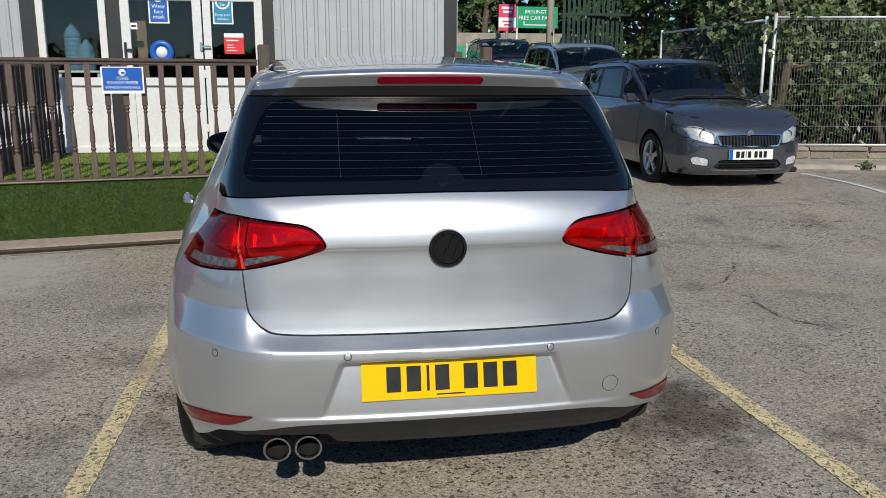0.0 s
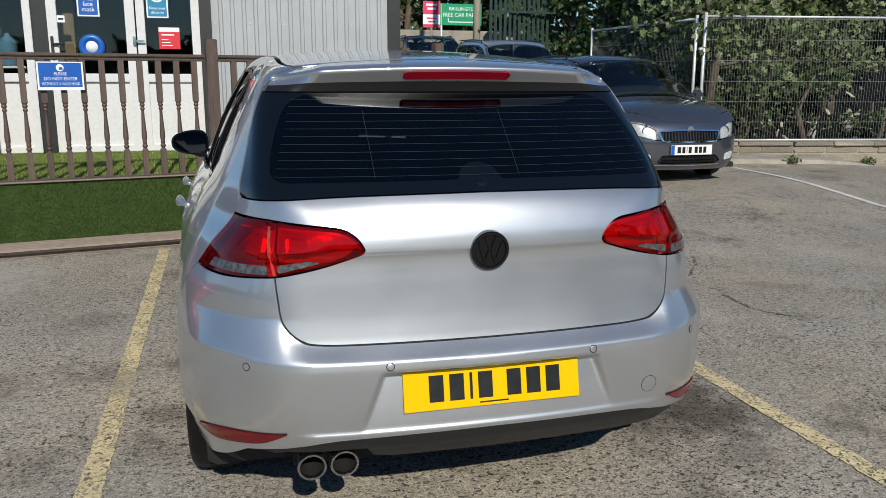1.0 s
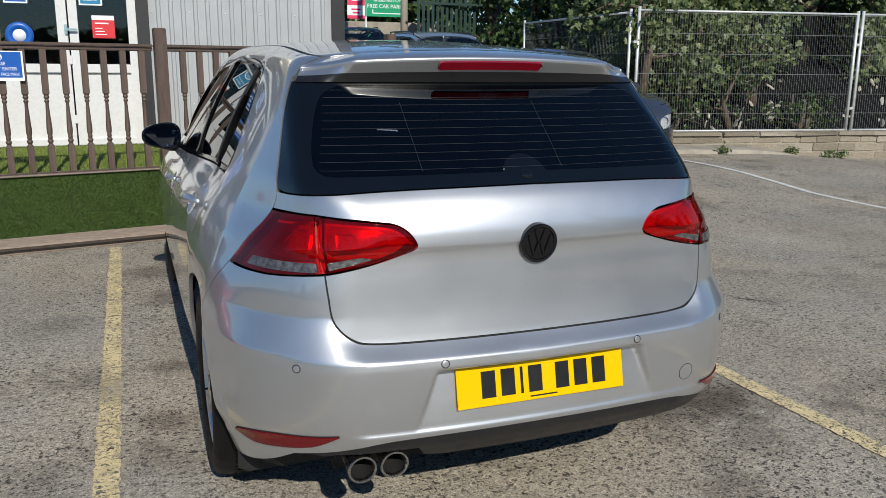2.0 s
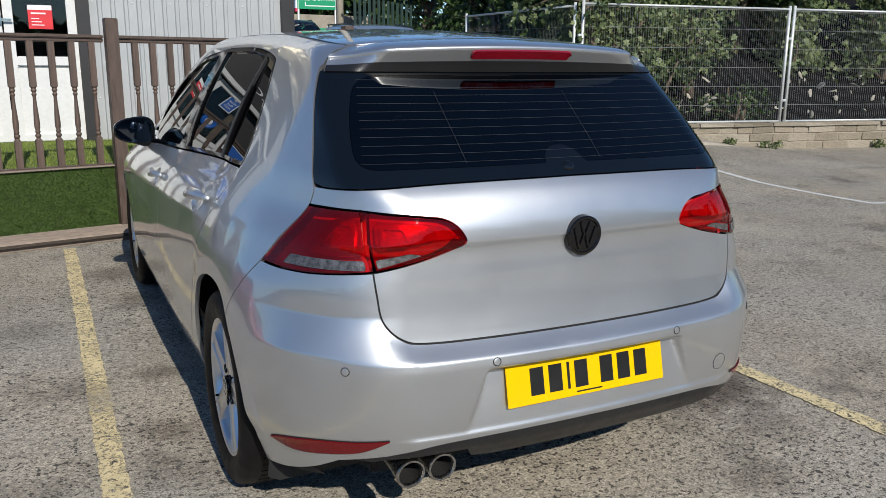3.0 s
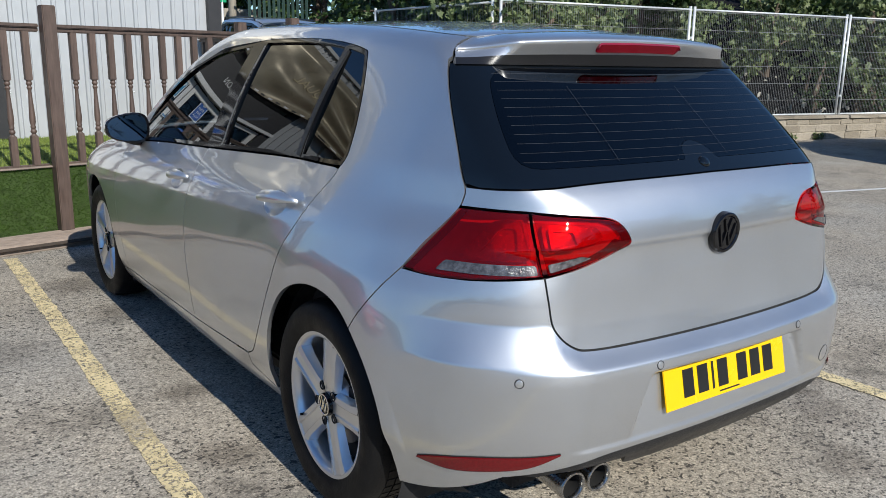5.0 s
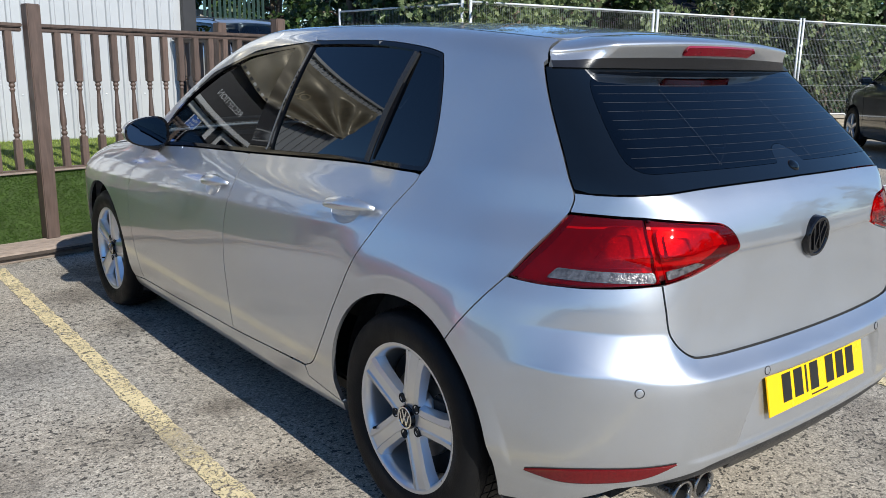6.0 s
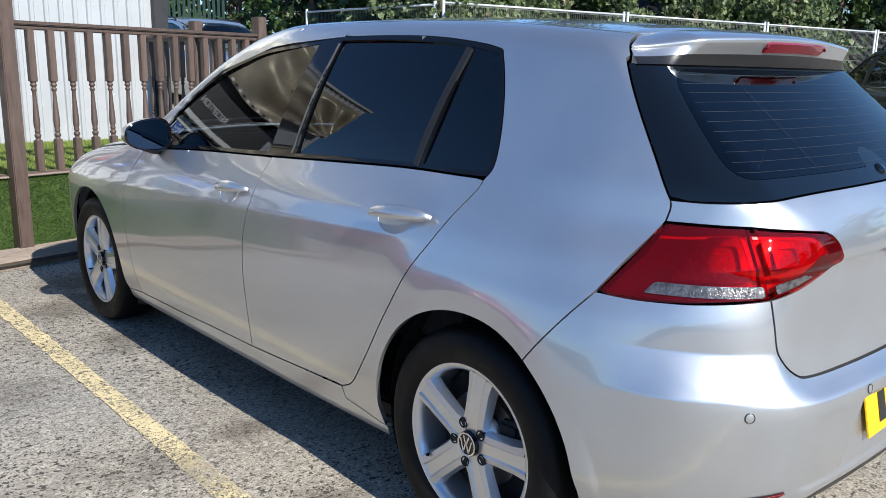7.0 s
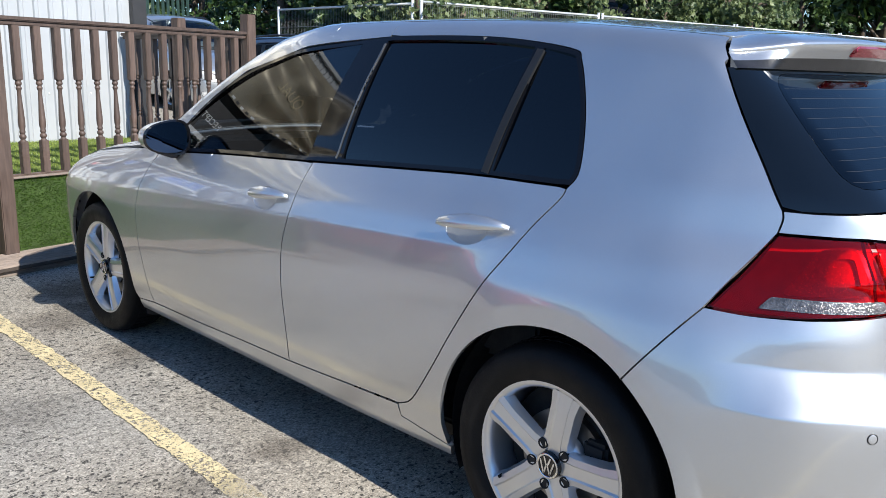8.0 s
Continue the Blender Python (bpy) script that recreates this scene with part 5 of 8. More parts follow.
def worn_paint(name, base, keep=0.42, scale=38.0, pitted=False):
    """Road paint, chipped away where a noise falls below a level."""
    m = Mat(name, base, 0.75)
    m.color(m.ramp(m.noise(14, 5), (0.3, tuple(c * 0.72 for c in base)), (0.7, base)))
    m.bump(m.noise(90, 3), 0.6, 0.006)
    tr = m.n("ShaderNodeBsdfTransparent")
    mx = m.n("ShaderNodeMixShader")
    chip = m.mix(0.30, m.noise(scale, 4, 0.7), m.noise(5, 4, 0.6))
    fac = m.ramp(chip, (keep - 0.02, 0.0), (keep + 0.02, 1.0))
    if pitted:   # the paint is missing where the asphalt is pitted
        fac = m.mix(1.0, fac, m.ramp(m.noise(36, 2, 0.55, (1.0, 1.15, 1.0)), (0.378, 0.0), (0.396, 1.0)), "MULTIPLY")
        fac = m.mix(1.0, fac, m.ramp(m.noise(78, 2, 0.5), (0.36, 0.0), (0.380, 1.0)), "MULTIPLY")
        worn = m.n("ShaderNodeVectorMath")
        worn.operation = "DISTANCE"
        m.link(m.coords(), worn.inputs[0])
        worn.inputs[1].default_value = (-1.185, 0.84, 0)
        fac = m.mix(1.0, fac, m.ramp(m.mix(0.35, worn.outputs["Value"], m.noise(30, 4, 0.7), "ADD"), (0.22, 0.25), (0.36, 1.0)), "MULTIPLY")
    m.link(fac, mx.inputs["Fac"])
    m.link(tr.outputs["BSDF"], mx.inputs[1])
    m.link(m.b.outputs["BSDF"], mx.inputs[2])
    m.link(mx.outputs["Shader"], m.nt.nodes["Material Output"].inputs["Surface"])
    return m.m


def leaf_material(name, dark, light, trans=0.35):
    m = Mat(name, dark, 0.45)
    c = m.ramp(m.rand(True), (0.0, dark), (0.7, light), (1.0, (light[0] * 1.3, light[1] * 1.2, light[2] * 1.2)))
    m.color(c)
    tl = m.n("ShaderNodeBsdfTranslucent")
    m.link(c, tl.inputs["Color"])
    mx = m.n("ShaderNodeMixShader", Fac=trans)
    m.link(m.b.outputs["BSDF"], mx.inputs[1])
    m.link(tl.outputs["BSDF"], mx.inputs[2])
    m.link(mx.outputs["Shader"], m.nt.nodes["Material Output"].inputs["Surface"])
    return m.m


def wood_material(name, base, rough=0.6, grain_way=(6.0, 6.0, 0.7)):
    m = Mat(name, base, rough)
    grain = m.noise(9, 5, 0.6, grain_way)
    c = m.ramp(grain, (0.25, tuple(v * 0.62 for v in base)), (0.75, tuple(v * 1.35 for v in base)))
    shade = m.ramp(m.rand(), (0.0, 0.8), (1.0, 1.2))
    m.color(m.mix(1.0, c, shade, "MULTIPLY"))
    m.rough(m.ramp(m.noise(12), (0.3, rough * 0.8), (0.7, min(1, rough * 1.25))))
    m.bump(grain, 0.35, 0.003)
    return m.m


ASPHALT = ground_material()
YELLOW_LINE = worn_paint("yellow_road_paint", (0.80, 0.66, 0.38), 0.44, 85.0, True)
TAR = worn_paint("tar_mark", (0.09, 0.08, 0.068), 0.53, 60.0)
WHITE_LINE = worn_paint("white_road_paint", (0.74, 0.74, 0.72), 0.33)
RAIL_WOOD = wood_material("brown_stained_wood", (0.090, 0.060, 0.047), 0.55)
BOARD = wood_material("weathered_decking", (0.25, 0.20, 0.165), 0.85, (0.35, 9.0, 9.0))
# darker wood that paints in the shade between the decking ribs
GROOVE_SHADE = wood_material("shaded_groove_wood", (0.05, 0.038, 0.03), 0.9, (0.35, 9.0, 9.0))
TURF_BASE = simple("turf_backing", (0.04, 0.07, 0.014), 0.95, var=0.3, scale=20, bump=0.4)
# same grass twice: front face shaded and deck top lit, in the blade colour
TURF_SHADED = leaf_material("turf_blade_shaded", (0.026, 0.066, 0.006), (0.075, 0.150, 0.014), 0.2)
TURF_TOP_LIT = leaf_material("turf_blade_lit", (0.11, 0.165, 0.025), (0.28, 0.35, 0.075), 0.3)
CLAD = simple("grey_cladding", (0.395, 0.408, 0.42), 0.38, 0.1, var=0.05, scale=2.5, bump=0.05)
BLACK_PAINT = simple("black_trim_paint", (0.018, 0.018, 0.02), 0.5)
UPVC = simple("white_upvc", (0.68, 0.68, 0.675), 0.28, var=0.03)
# near-black surface colour carries the dimness of the room behind the doors
DARK_ROOM = simple("dimmed_interior", (0.05, 0.05, 0.052), 0.9)
STONE = Mat("wall_stone", rough=0.9)
_c = STONE.ramp(STONE.rand(), (0.0, (0.25, 0.215, 0.165)), (0.5, (0.33, 0.285, 0.22)), (1.0, (0.42, 0.37, 0.30)))
STONE.color(STONE.mix(1.0, _c, STONE.ramp(STONE.noise(9, 6, 0.7), (0.3, 0.6), (0.7, 1.12)), "MULTIPLY"))
STONE.bump(STONE.noise(30, 5), 0.6, 0.012)
STONE = STONE.m
MORTAR = simple("mortar", (0.34, 0.30, 0.235), 0.95, var=0.2, bump=0.4)
CONCRETE = simple("concrete", (0.31, 0.28, 0.235), 0.9, var=0.22, scale=4, bump=0.35)
GALV = simple("galvanised_steel", (0.66, 0.68, 0.68), 0.42, 0.35, var=0.12, scale=15)
WIRE_GREY = simple("fence_wire", (0.30, 0.31, 0.31), 0.5, 0.4, var=0.1)
BARK = simple("bark", (0.12, 0.09, 0.065), 0.9, var=0.35, scale=12, bump=0.6, bscale=40)
# black plastic sheeting over the bank: near-black with a few pale flecks
BANK_SHEET = Mat("bank_black_sheet", rough=0.95, Specular_IOR_Level=0.2)
_c = BANK_SHEET.ramp(BANK_SHEET.noise(2.2, 6, 0.7), (0.35, (0.003, 0.003, 0.0035)), (0.70, (0.007, 0.007, 0.008)), (0.78, (0.10, 0.095, 0.085)))
BANK_SHEET.color(_c)
BANK_SHEET.bump(BANK_SHEET.noise(9, 6), 0.8, 0.05)
BANK_SHEET = BANK_SHEET.m
LEAF_A = leaf_material("sycamore_leaf", (0.040, 0.070, 0.024), (0.185, 0.235, 0.100))
LEAF_B = leaf_material("ivy_leaf", (0.018, 0.042, 0.010), (0.055, 0.098, 0.022), 0.2)
SIGN_BLUE = simple("sign_blue", (0.01, 0.10, 0.42), 0.35, var=0.04)
SIGN_TEAL = simple("sign_teal", (0.02, 0.22, 0.40), 0.35, var=0.04)
SIGN_WHITE = simple("sign_white", (0.80, 0.81, 0.82), 0.4, var=0.03)
SIGN_RED = simple("sign_red", (0.65, 0.03, 0.04), 0.4, var=0.04)
SIGN_GREEN = simple("sign_green", (0.01, 0.30, 0.14), 0.4, var=0.05)
SIGN_PINK = simple("sign_pink", (0.70, 0.05, 0.13), 0.4, var=0.05)
FENCE_GREEN = simple("fence_green", (0.008, 0.034, 0.029), 0.5, var=0.2)


# ---- ground and markings ----
def ground_z(x, y):
    """The car park rises a little towards the far bays."""
    def sm(t):
        t = min(max(t, 0.0), 1.0)
        return t * t * (3 - 2 * t)
    return 0.15 * sm((y - 2.6) / 3.4) * sm((x - 1.6) / 2.2) * (1 - sm((x - 7.2) / 2.6)) + 0.055 * max(y - 6.8, 0.0) * sm((x - 0.8) / 2.0) * (1 - sm((y - 20) / 20))


gxs = [-300, -60, -20] + [-12 + 0.5 * i for i in range(65)] + [24, 30, 60, 300]
gys = [-300, -60, -20] + [-10 + 0.5 * i for i in range(61)] + [24, 30, 60, 300]
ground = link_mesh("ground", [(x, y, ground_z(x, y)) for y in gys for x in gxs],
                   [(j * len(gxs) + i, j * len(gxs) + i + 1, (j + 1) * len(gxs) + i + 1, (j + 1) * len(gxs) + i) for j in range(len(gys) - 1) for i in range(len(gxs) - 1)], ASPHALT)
tagged(ground, "worn grey asphalt of a car park", "ground", kind="structure")


def marking(name, pts, width, material, label):
    """A painted line along points, a hair above the ground."""
    vs, fs = [], []
    p = []
    for a, b in zip(pts, pts[1:]):
        k = max(1, int(math.hypot(b[0] - a[0], b[1] - a[1]) / (0.02 if abs(a[0]) < 1.6 else 0.1)))
        for j in range(k):
            x, y = a[0] + (b[0] - a[0]) * j / k, a[1] + (b[1] - a[1]) * j / k
            p.append(Vector((x, y, ground_z(x, y))))
    p.append(Vector((*pts[-1], ground_z(*pts[-1]))))
    for i, q in enumerate(p):
        a, b = p[max(i - 1, 0)], p[min(i + 1, len(p) - 1)]
        d = (b - a).normalized()
        w_ = [width / 2 + 0.006 * noise.noise(Vector((q.x * 14 + o_, q.y * 14, 0))) + 0.007 * noise.noise(Vector((q.x * 45, q.y * 45, o_))) for o_ in (3.1, 8.7)]
        nrm = Vector((-d.y, d.x, 0))
        vs += [q + nrm * w_[0] + Vector((0, 0, 0.005)), q - nrm * w_[1] + Vector((0, 0, 0.005))]
    fs = [(2 * i, 2 * i + 1, 2 * i + 3, 2 * i + 2) for i in range(len(p) - 1)]
    return tagged(link_mesh(name, vs, fs, material, smooth=False), label, "road marking", kind="structure")


marking("bay_line", [(-1.20, -9.0), (-1.195, -3), (-1.185, 0.0), (-1.185, 2), (-1.192, 3.80)], 0.082, YELLOW_LINE, "worn yellow painted bay line on the asphalt")
marking("bay_line", [(1.46, -9.0), (1.435, -2.0), (1.415, -0.6), (1.402, 0.0), (1.396, 0.55), (1.395, 2.0), (1.40, 3.80)], 0.088, YELLOW_LINE, "worn yellow painted bay line on the asphalt")
marking("bay_line", [(5.95, 6.75), (5.90, 5.2), (5.80, 4.0), (6.0, 2.74)], 0.075, WHITE_LINE, "thin white painted bay line")
marking("bay_line", [(5.97, 2.75), (6.9, 2.52), (9.5, 1.85), (13.0, 0.9)], 0.075, WHITE_LINE, "thin white painted bay line")

for pts, w in (([(2.37, 1.647), (2.29, 1.48), (2.274, 1.358), (2.28, 1.154), (2.33, 1.05), (2.398, 0.958)], 0.035), ([(2.723, 2.531), (2.60, 2.30), (2.347, 1.977)], 0.022), ([(3.956, 3.487), (3.92, 3.23)], 0.03), ([(3.2, 4.3), (3.9, 3.9), (4.6, 3.8)], 0.03)):
    marking("tar_mark", pts, w, TAR, "dark cracked tar streak in the asphalt")

# ---- raised deck with railing ----
DZ = 0.525
EDGE = pose(-0.77, 4.315, 0, 0, 0, 10.8)    # along the deck's front edge, from its middle post
E0, E1 = -2.30, 2.09
deck = empty("deck")
tagged(deck, "raised deck covered in green artificial grass beside the building", "deck", kind="structure")
fl, fr = EDGE @ Vector((E0, 0, 0)), EDGE @ Vector((E1, 0, 0))
corners = [(fl.x, fl.y), (fr.x, fr.y), (1.16, 6.66), (-3.12, 6.66)]
vs = [(x, y, z) for z in (0.0, DZ - 0.004) for x, y in corners]
link_mesh("deck_body", vs, [(0, 1, 5, 4), (1, 2, 6, 5), (2, 3, 7, 6), (3, 0, 4, 7), (4, 5, 6, 7)], TURF_BASE, deck, smooth=False)
for i, yb in enumerate((-0.315, -0.205, -0.095)):
    bm = bmesh.new()
    for g in range(5):
        add_box(bm, -0.15, yb - 0.042 + g * 0.021, 0.065, 4.9, 0.0105, 0.016, 0.002, EDGE)
    sb = part("step_board", bm, BOARD, deck, "weathered grooved decking board", sharp=30)
    # board under the ribs, coloured dark as the shade in the grooves
    bm = bmesh.new()
    add_box(bm, -0.15, yb, 0.048, 4.9, 0.104, 0.022, 0.003, EDGE)
    part("board_body", bm, GROOVE_SHADE, sb, "grooves with their shade in the wood colour", sharp=30)
box("step_bearer", (-0.15, -0.19, 0.018), (4.86, 0.28, 0.036), BOARD, deck, 0.003, m=EDGE)
box("edge_strip", ((E0 + E1) / 2, -0.012, 0.530), (E1 - E0, 0.03, 0.012), BOARD, deck, 0.003, "pale weathered edging strip", m=EDGE)


def blades(name, place, count, height, lean, material, parent, label=""):
    """Short grass blades; place(i) gives a foot and the surface's outward direction."""
    rnd = random.Random(5)
    vs, fs = [], []
    for i in range(count):
        foot_, out = place(rnd)
        h = height * (0.6 + 0.8 * rnd.random())
        tip = foot_ + out * h + Vector((rnd.uniform(-1, 1), rnd.uniform(-1, 1), rnd.uniform(-0.6, 1.0))) * lean
        side = Vector((rnd.uniform(-1, 1), rnd.uniform(-1, 1), rnd.uniform(-1, 1))).cross(out).normalized() * 0.0016
        o = len(vs)
        vs += [foot_ - side, foot_ + side, tip]
        fs.append((o, o + 1, o + 2))
    ob = link_mesh(name, vs, fs, material, parent, label)
    ob["kind"] = "stuff"
    return ob


OUT = (EDGE.to_3x3() @ Vector((0, -1, 0))).normalized()
blades("turf", lambda r: (EDGE @ Vector((r.uniform(E0, E1), -0.002, r.uniform(0.07, DZ))), OUT), 60000, 0.016, 0.010, TURF_SHADED, deck, "green artificial grass pile in a shaded tone")


def deck_spot(r):
    u, w = r.random(), r.random()
    a, b = Vector(corners[0]).lerp(Vector(corners[1]), u), Vector(corners[3]).lerp(Vector(corners[2]), u)
    return a.lerp(b, w).to_3d() + Vector((0, 0, DZ - 0.004)), Vector((0, 0, 1))


blades("turf", deck_spot, 90000, 0.014, 0.012, TURF_TOP_LIT, deck, "green artificial grass pile")


def baluster_piece():
    """A turned spindle with square ends, foot at zero."""
    H = 0.93
    sq = 0.0225
    bm = bmesh.new()
    add_box(bm, 0, 0, 0.105, 2 * sq, 2 * sq, 0.21, 0.003)
    add_box(bm, 0, 0, H - 0.17, 2 * sq, 2 * sq, 0.34, 0.003)
    prof = [(0.021, 0.208), (0.017, 0.216), (0.013, 0.222), (0.020, 0.232), (0.0215, 0.240), (0.019, 0.249), (0.013, 0.255), (0.017, 0.262), (0.0185, 0.270), (0.015, 0.280), (0.020, 0.300), (0.021, 0.335),
            (0.0175, 0.40), (0.0135, 0.47), (0.0115, 0.522), (0.016, 0.532), (0.0185, 0.540), (0.014, 0.549), (0.012, 0.553), (0.0195, 0.563), (0.0205, 0.570), (0.016, 0.580), (0.021, 0.592)]
    v, f = lathe(prof, 12)
    bv = [bm.verts.new(p) for p in v]
    for q in f:
        bm.faces.new([bv[i] for i in q])
    me = bpy.data.meshes.new("baluster")
    bmesh.ops.recalc_face_normals(bm, faces=bm.faces)
    bm.to_mesh(me)
    bm.free()
    me.materials.append(RAIL_WOOD)
    me.polygons.foreach_set("use_smooth", [True] * len(me.polygons))
    me.set_sharp_from_angle(angle=radians(40))
    return me


BAL = baluster_piece()


def railing(a, b, n, label, first=None, gap=0.0):
    """A run of handrail and turned balusters from a to b."""
    a, b = Vector(a), Vector(b)
    ob = empty("railing")
    tagged(ob, label, "railing")
    d = b - a
    m = pose(*((a + b) / 2), 0, 0, math.degrees(math.atan2(d.y, d.x)))
    L = d.length
    for nm, z, w, h in (("handrail", 1.497, 0.085, 0.026), ("under_rail", 1.470, 0.050, 0.030), ("foot_rail", 0.536, 0.05, 0.020)):
        bm = bmesh.new()
        add_box(bm, 0, 0, z, L, w, h, 0.006, m)
        part(nm, bm, RAIL_WOOD, ob)
    for i in range(n):
        k = (i + 0.5) / n if first is None else (first + gap * i) / L
        o = new("baluster", BAL)
        o.matrix_world = pose(*(a + d * k), 0, 0, 0) @ pose(0, 0, 0.540, 0, 0, math.degrees(math.atan2(d.y, d.x)))
        o.parent = ob
    return ob


def on_edge(x, y=0.03):
    p = EDGE @ Vector((x, y, 0))
    return (p.x, p.y, 0)


railing(on_edge(E0 + 0.05), on_edge(-0.045), 15, "brown wooden railing with turned balusters on the deck edge", 0.145, 0.141)
railing(on_edge(0.045), on_edge(E1 - 0.045), 14, "brown wooden railing with turned balusters on the deck edge", 0.145, 0.135)
railing((1.27, 4.77, 0), (1.17, 5.62, 0), 6, "brown wooden side railing with turned balusters")
railing((1.16, 5.71, 0), (1.10, 6.60, 0), 6, "brown wooden side railing with turned balusters")
railing((fl.x + 0.02, fl.y + 0.10, 0), (-3.07, 6.55, 0), 18, "brown wooden side railing with turned balusters")


def rail_post(x, y, z0, z1, label="brown stained square wooden post of the railing"):
    bm = bmesh.new()
    add_box(bm, 0, 0, (z0 + z1) / 2, 0.09, 0.09, z1 - z0, 0.006, pose(x, y, 0, 0, 0, 10.8))
    return tagged(part("railing_post", bm, RAIL_WOOD, None), label, "post", "deck railing posts")


rail_post(*on_edge(0, -0.050)[:2], 0.069, 1.632)
rail_post(*on_edge(E1, 0.03)[:2], 0.52, 1.645)
rail_post(1.165, 5.665, 0.52, 1.632)
rail_post(*on_edge(E0, 0.03)[:2], 0.52, 1.632)
rail_post(*on_edge(E0 - 0.01, -0.055)[:2], 0.069, 0.60, "short brown wooden post at the deck corner")

# sign on the railing
sp = EDGE @ Vector((-1.135, -0.020, 1.335))
sg = empty("notice_sign", pose(*sp, 90, 0, 10.8))
tagged(sg, "blue and white notice fixed to the railing", "sign")


def sign_part(name, x, y, w, h, material, parent, lift=0.0015, bevel=0.0):
    bm = bmesh.new()
    add_box(bm, x, y, lift, w, h, 0.003, bevel)
    return part(name, bm, material, parent, smooth=False)


sign_part("board", 0, 0, 0.325, 0.213, SIGN_WHITE, sg)
sign_part("face", 0, 0.008, 0.300, 0.182, SIGN_BLUE, sg, 0.003)
v, f = lathe([(0.0001, 0.0055), (0.027, 0.0055), (0.027, 0.003)], 24)
link_mesh("icon", [(p[0], p[1] + 0.062, p[2]) for p in v], f, SIGN_WHITE, sg, smooth=False)
sign_part("icon_mark", 0.006, 0.056, 0.026, 0.020, SIGN_BLUE, sg, 0.0055)
for t_, y_, s_, q_ in (("PLEASE", 0.015, 0.034, 0.85), ("DO NOT ENTER", -0.022, 0.034, 0.95), ("WITHOUT A FACE MASK", -0.060, 0.030, 0.80)):
    words("lettering", t_, s_, pose(0, y_, 0.0048), SIGN_WHITE, sg, 0.0006, squeeze=q_)

# ---- the building ----
FY = 6.66
wall = empty("wall_north")
tagged(wall, "light grey ribbed metal cladding of the office building", "wall", kind="structure")


def ribbed(name, x0, x1, z0, z1, y):
    """Box-profile sheet with ribs standing proud."""
    prof, x = [], x0
    pitch = 0.125
    while x < x1:
        for dx, dy in ((0.0, 0.0), (0.075, 0.0), (0.085, -0.018), (0.115, -0.018)):
            if x + dx <= x1:
                prof.append((x + dx, y + dy))
        x += pitch
    prof.append((x1, y))
    vs = [(a, b, z) for z in (z0, z1) for a, b in prof]
    n = len(prof)
    fs = [(i, i + 1, n + i + 1, n + i) for i in range(n - 1)]
    return link_mesh(name, vs, fs, CLAD, wall, smooth=False)


ribbed("cladding", -0.76, 1.185, 0.50, 4.4, FY)
ribbed("cladding", -4.4, -3.41, 0.0, 4.4, FY)
ribbed("cladding", -3.41, -0.76, 3.05, 4.4, FY)
box("wall_core", (0.21, FY + 0.14, 2.2), (1.93, 0.22, 4.4), CLAD, wall, 0)
box("wall_core", (-3.905, FY + 0.14, 2.2), (0.98, 0.22, 4.4), CLAD, wall, 0)
box("wall_core", (-2.085, FY + 0.14, 3.72), (2.65, 0.22, 1.34), CLAD, wall, 0)
box("corner_trim", (1.255, FY + 0.05, 2.2), (0.14, 0.24, 4.4), BLACK_PAINT, wall, 0.004, "black corner trim")
box("corner_trim", (-0.82, FY - 0.01, 1.80), (0.12, 0.12, 2.55), BLACK_PAINT, wall, 0.004, "black door post")
box("corner_trim", (-3.34, FY - 0.01, 1.80), (0.14, 0.12, 2.55), BLACK_PAINT, wall, 0.004, "black door post")
box("side_wall", (1.27, 10.4, 2.2), (0.20, 7.2, 4.4), CLAD, wall, 0)
box("side_wall", (-4.30, 10.4, 2.2), (0.20, 7.2, 4.4), CLAD, wall, 0)
box("roof_sheet", (-1.5, 10.3, 4.42), (5.9, 7.4, 0.06), CLAD, wall, 0.004)
for zz in (0.95, 1.9, 2.9, 3.9):
    for k in range(15):
        v, f = lathe([(0.0001, 0.006), (0.007, 0.004), (0.009, 0.0)], 8)
        xx = -0.725 + 0.125 * k
        if k % 3 == 0:
            link_mesh("screw", [(xx + p[0], FY - p[2] - 0.0, zz + p[1]) for p in v], f, GALV, wall)

doors = empty("door_1")
tagged(doors, "white framed glazed double doors and side panel of the reception", "door", kind="structure")


def frame_bar(x0, x1, z0, z1, y=FY + 0.02, d=0.07, material=None, name="door_frame"):
    return box(name, ((x0 + x1) / 2, y, (z0 + z1) / 2), (x1 - x0, d, z1 - z0), material or UPVC, doors, 0.006)


PB, PT = 1.36, 2.28
# panels: (left edge, right edge) of each leaf
for n_, (a, b, st) in enumerate(((-3.27, -2.555, 0.075), (-2.40, -1.545, 0.095), (-1.53, -0.885, 0.085))):
    yy = FY + 0.02 + (0.0 if n_ != 1 else -0.012)
    frame_bar(a, a + st, 0.53, PT, yy)
    frame_bar(b - st, b, 0.53, PT, yy)
    frame_bar(a + st, b - st, 0.53, 0.60, yy)
    frame_bar(a + st, b - st, PB - 0.09, PB, yy)
    frame_bar(a + st, b - st, PT - 0.09, PT, yy)
    box("lower_panel", ((a + b) / 2, yy + 0.012, 0.93), (b - a - 2 * st, 0.03, 0.68), UPVC, doors, 0.004)
    box("panel_bead", ((a + b) / 2, yy - 0.006, 1.262), (b - a - 2 * st, 0.012, 0.012), UPVC, doors, 0.002)
    pane = box("pane", ((a + b) / 2, yy, (PB + PT - 0.09) / 2), (b - a - 2 * st, 0.008, PT - 0.09 - PB), GLASS_PANE, doors, 0)
    pane.visible_shadow = False
frame_bar(-2.555, -2.40, 0.53, PT, FY + 0.05, 0.05, BLACK_PAINT, "dark_gap")
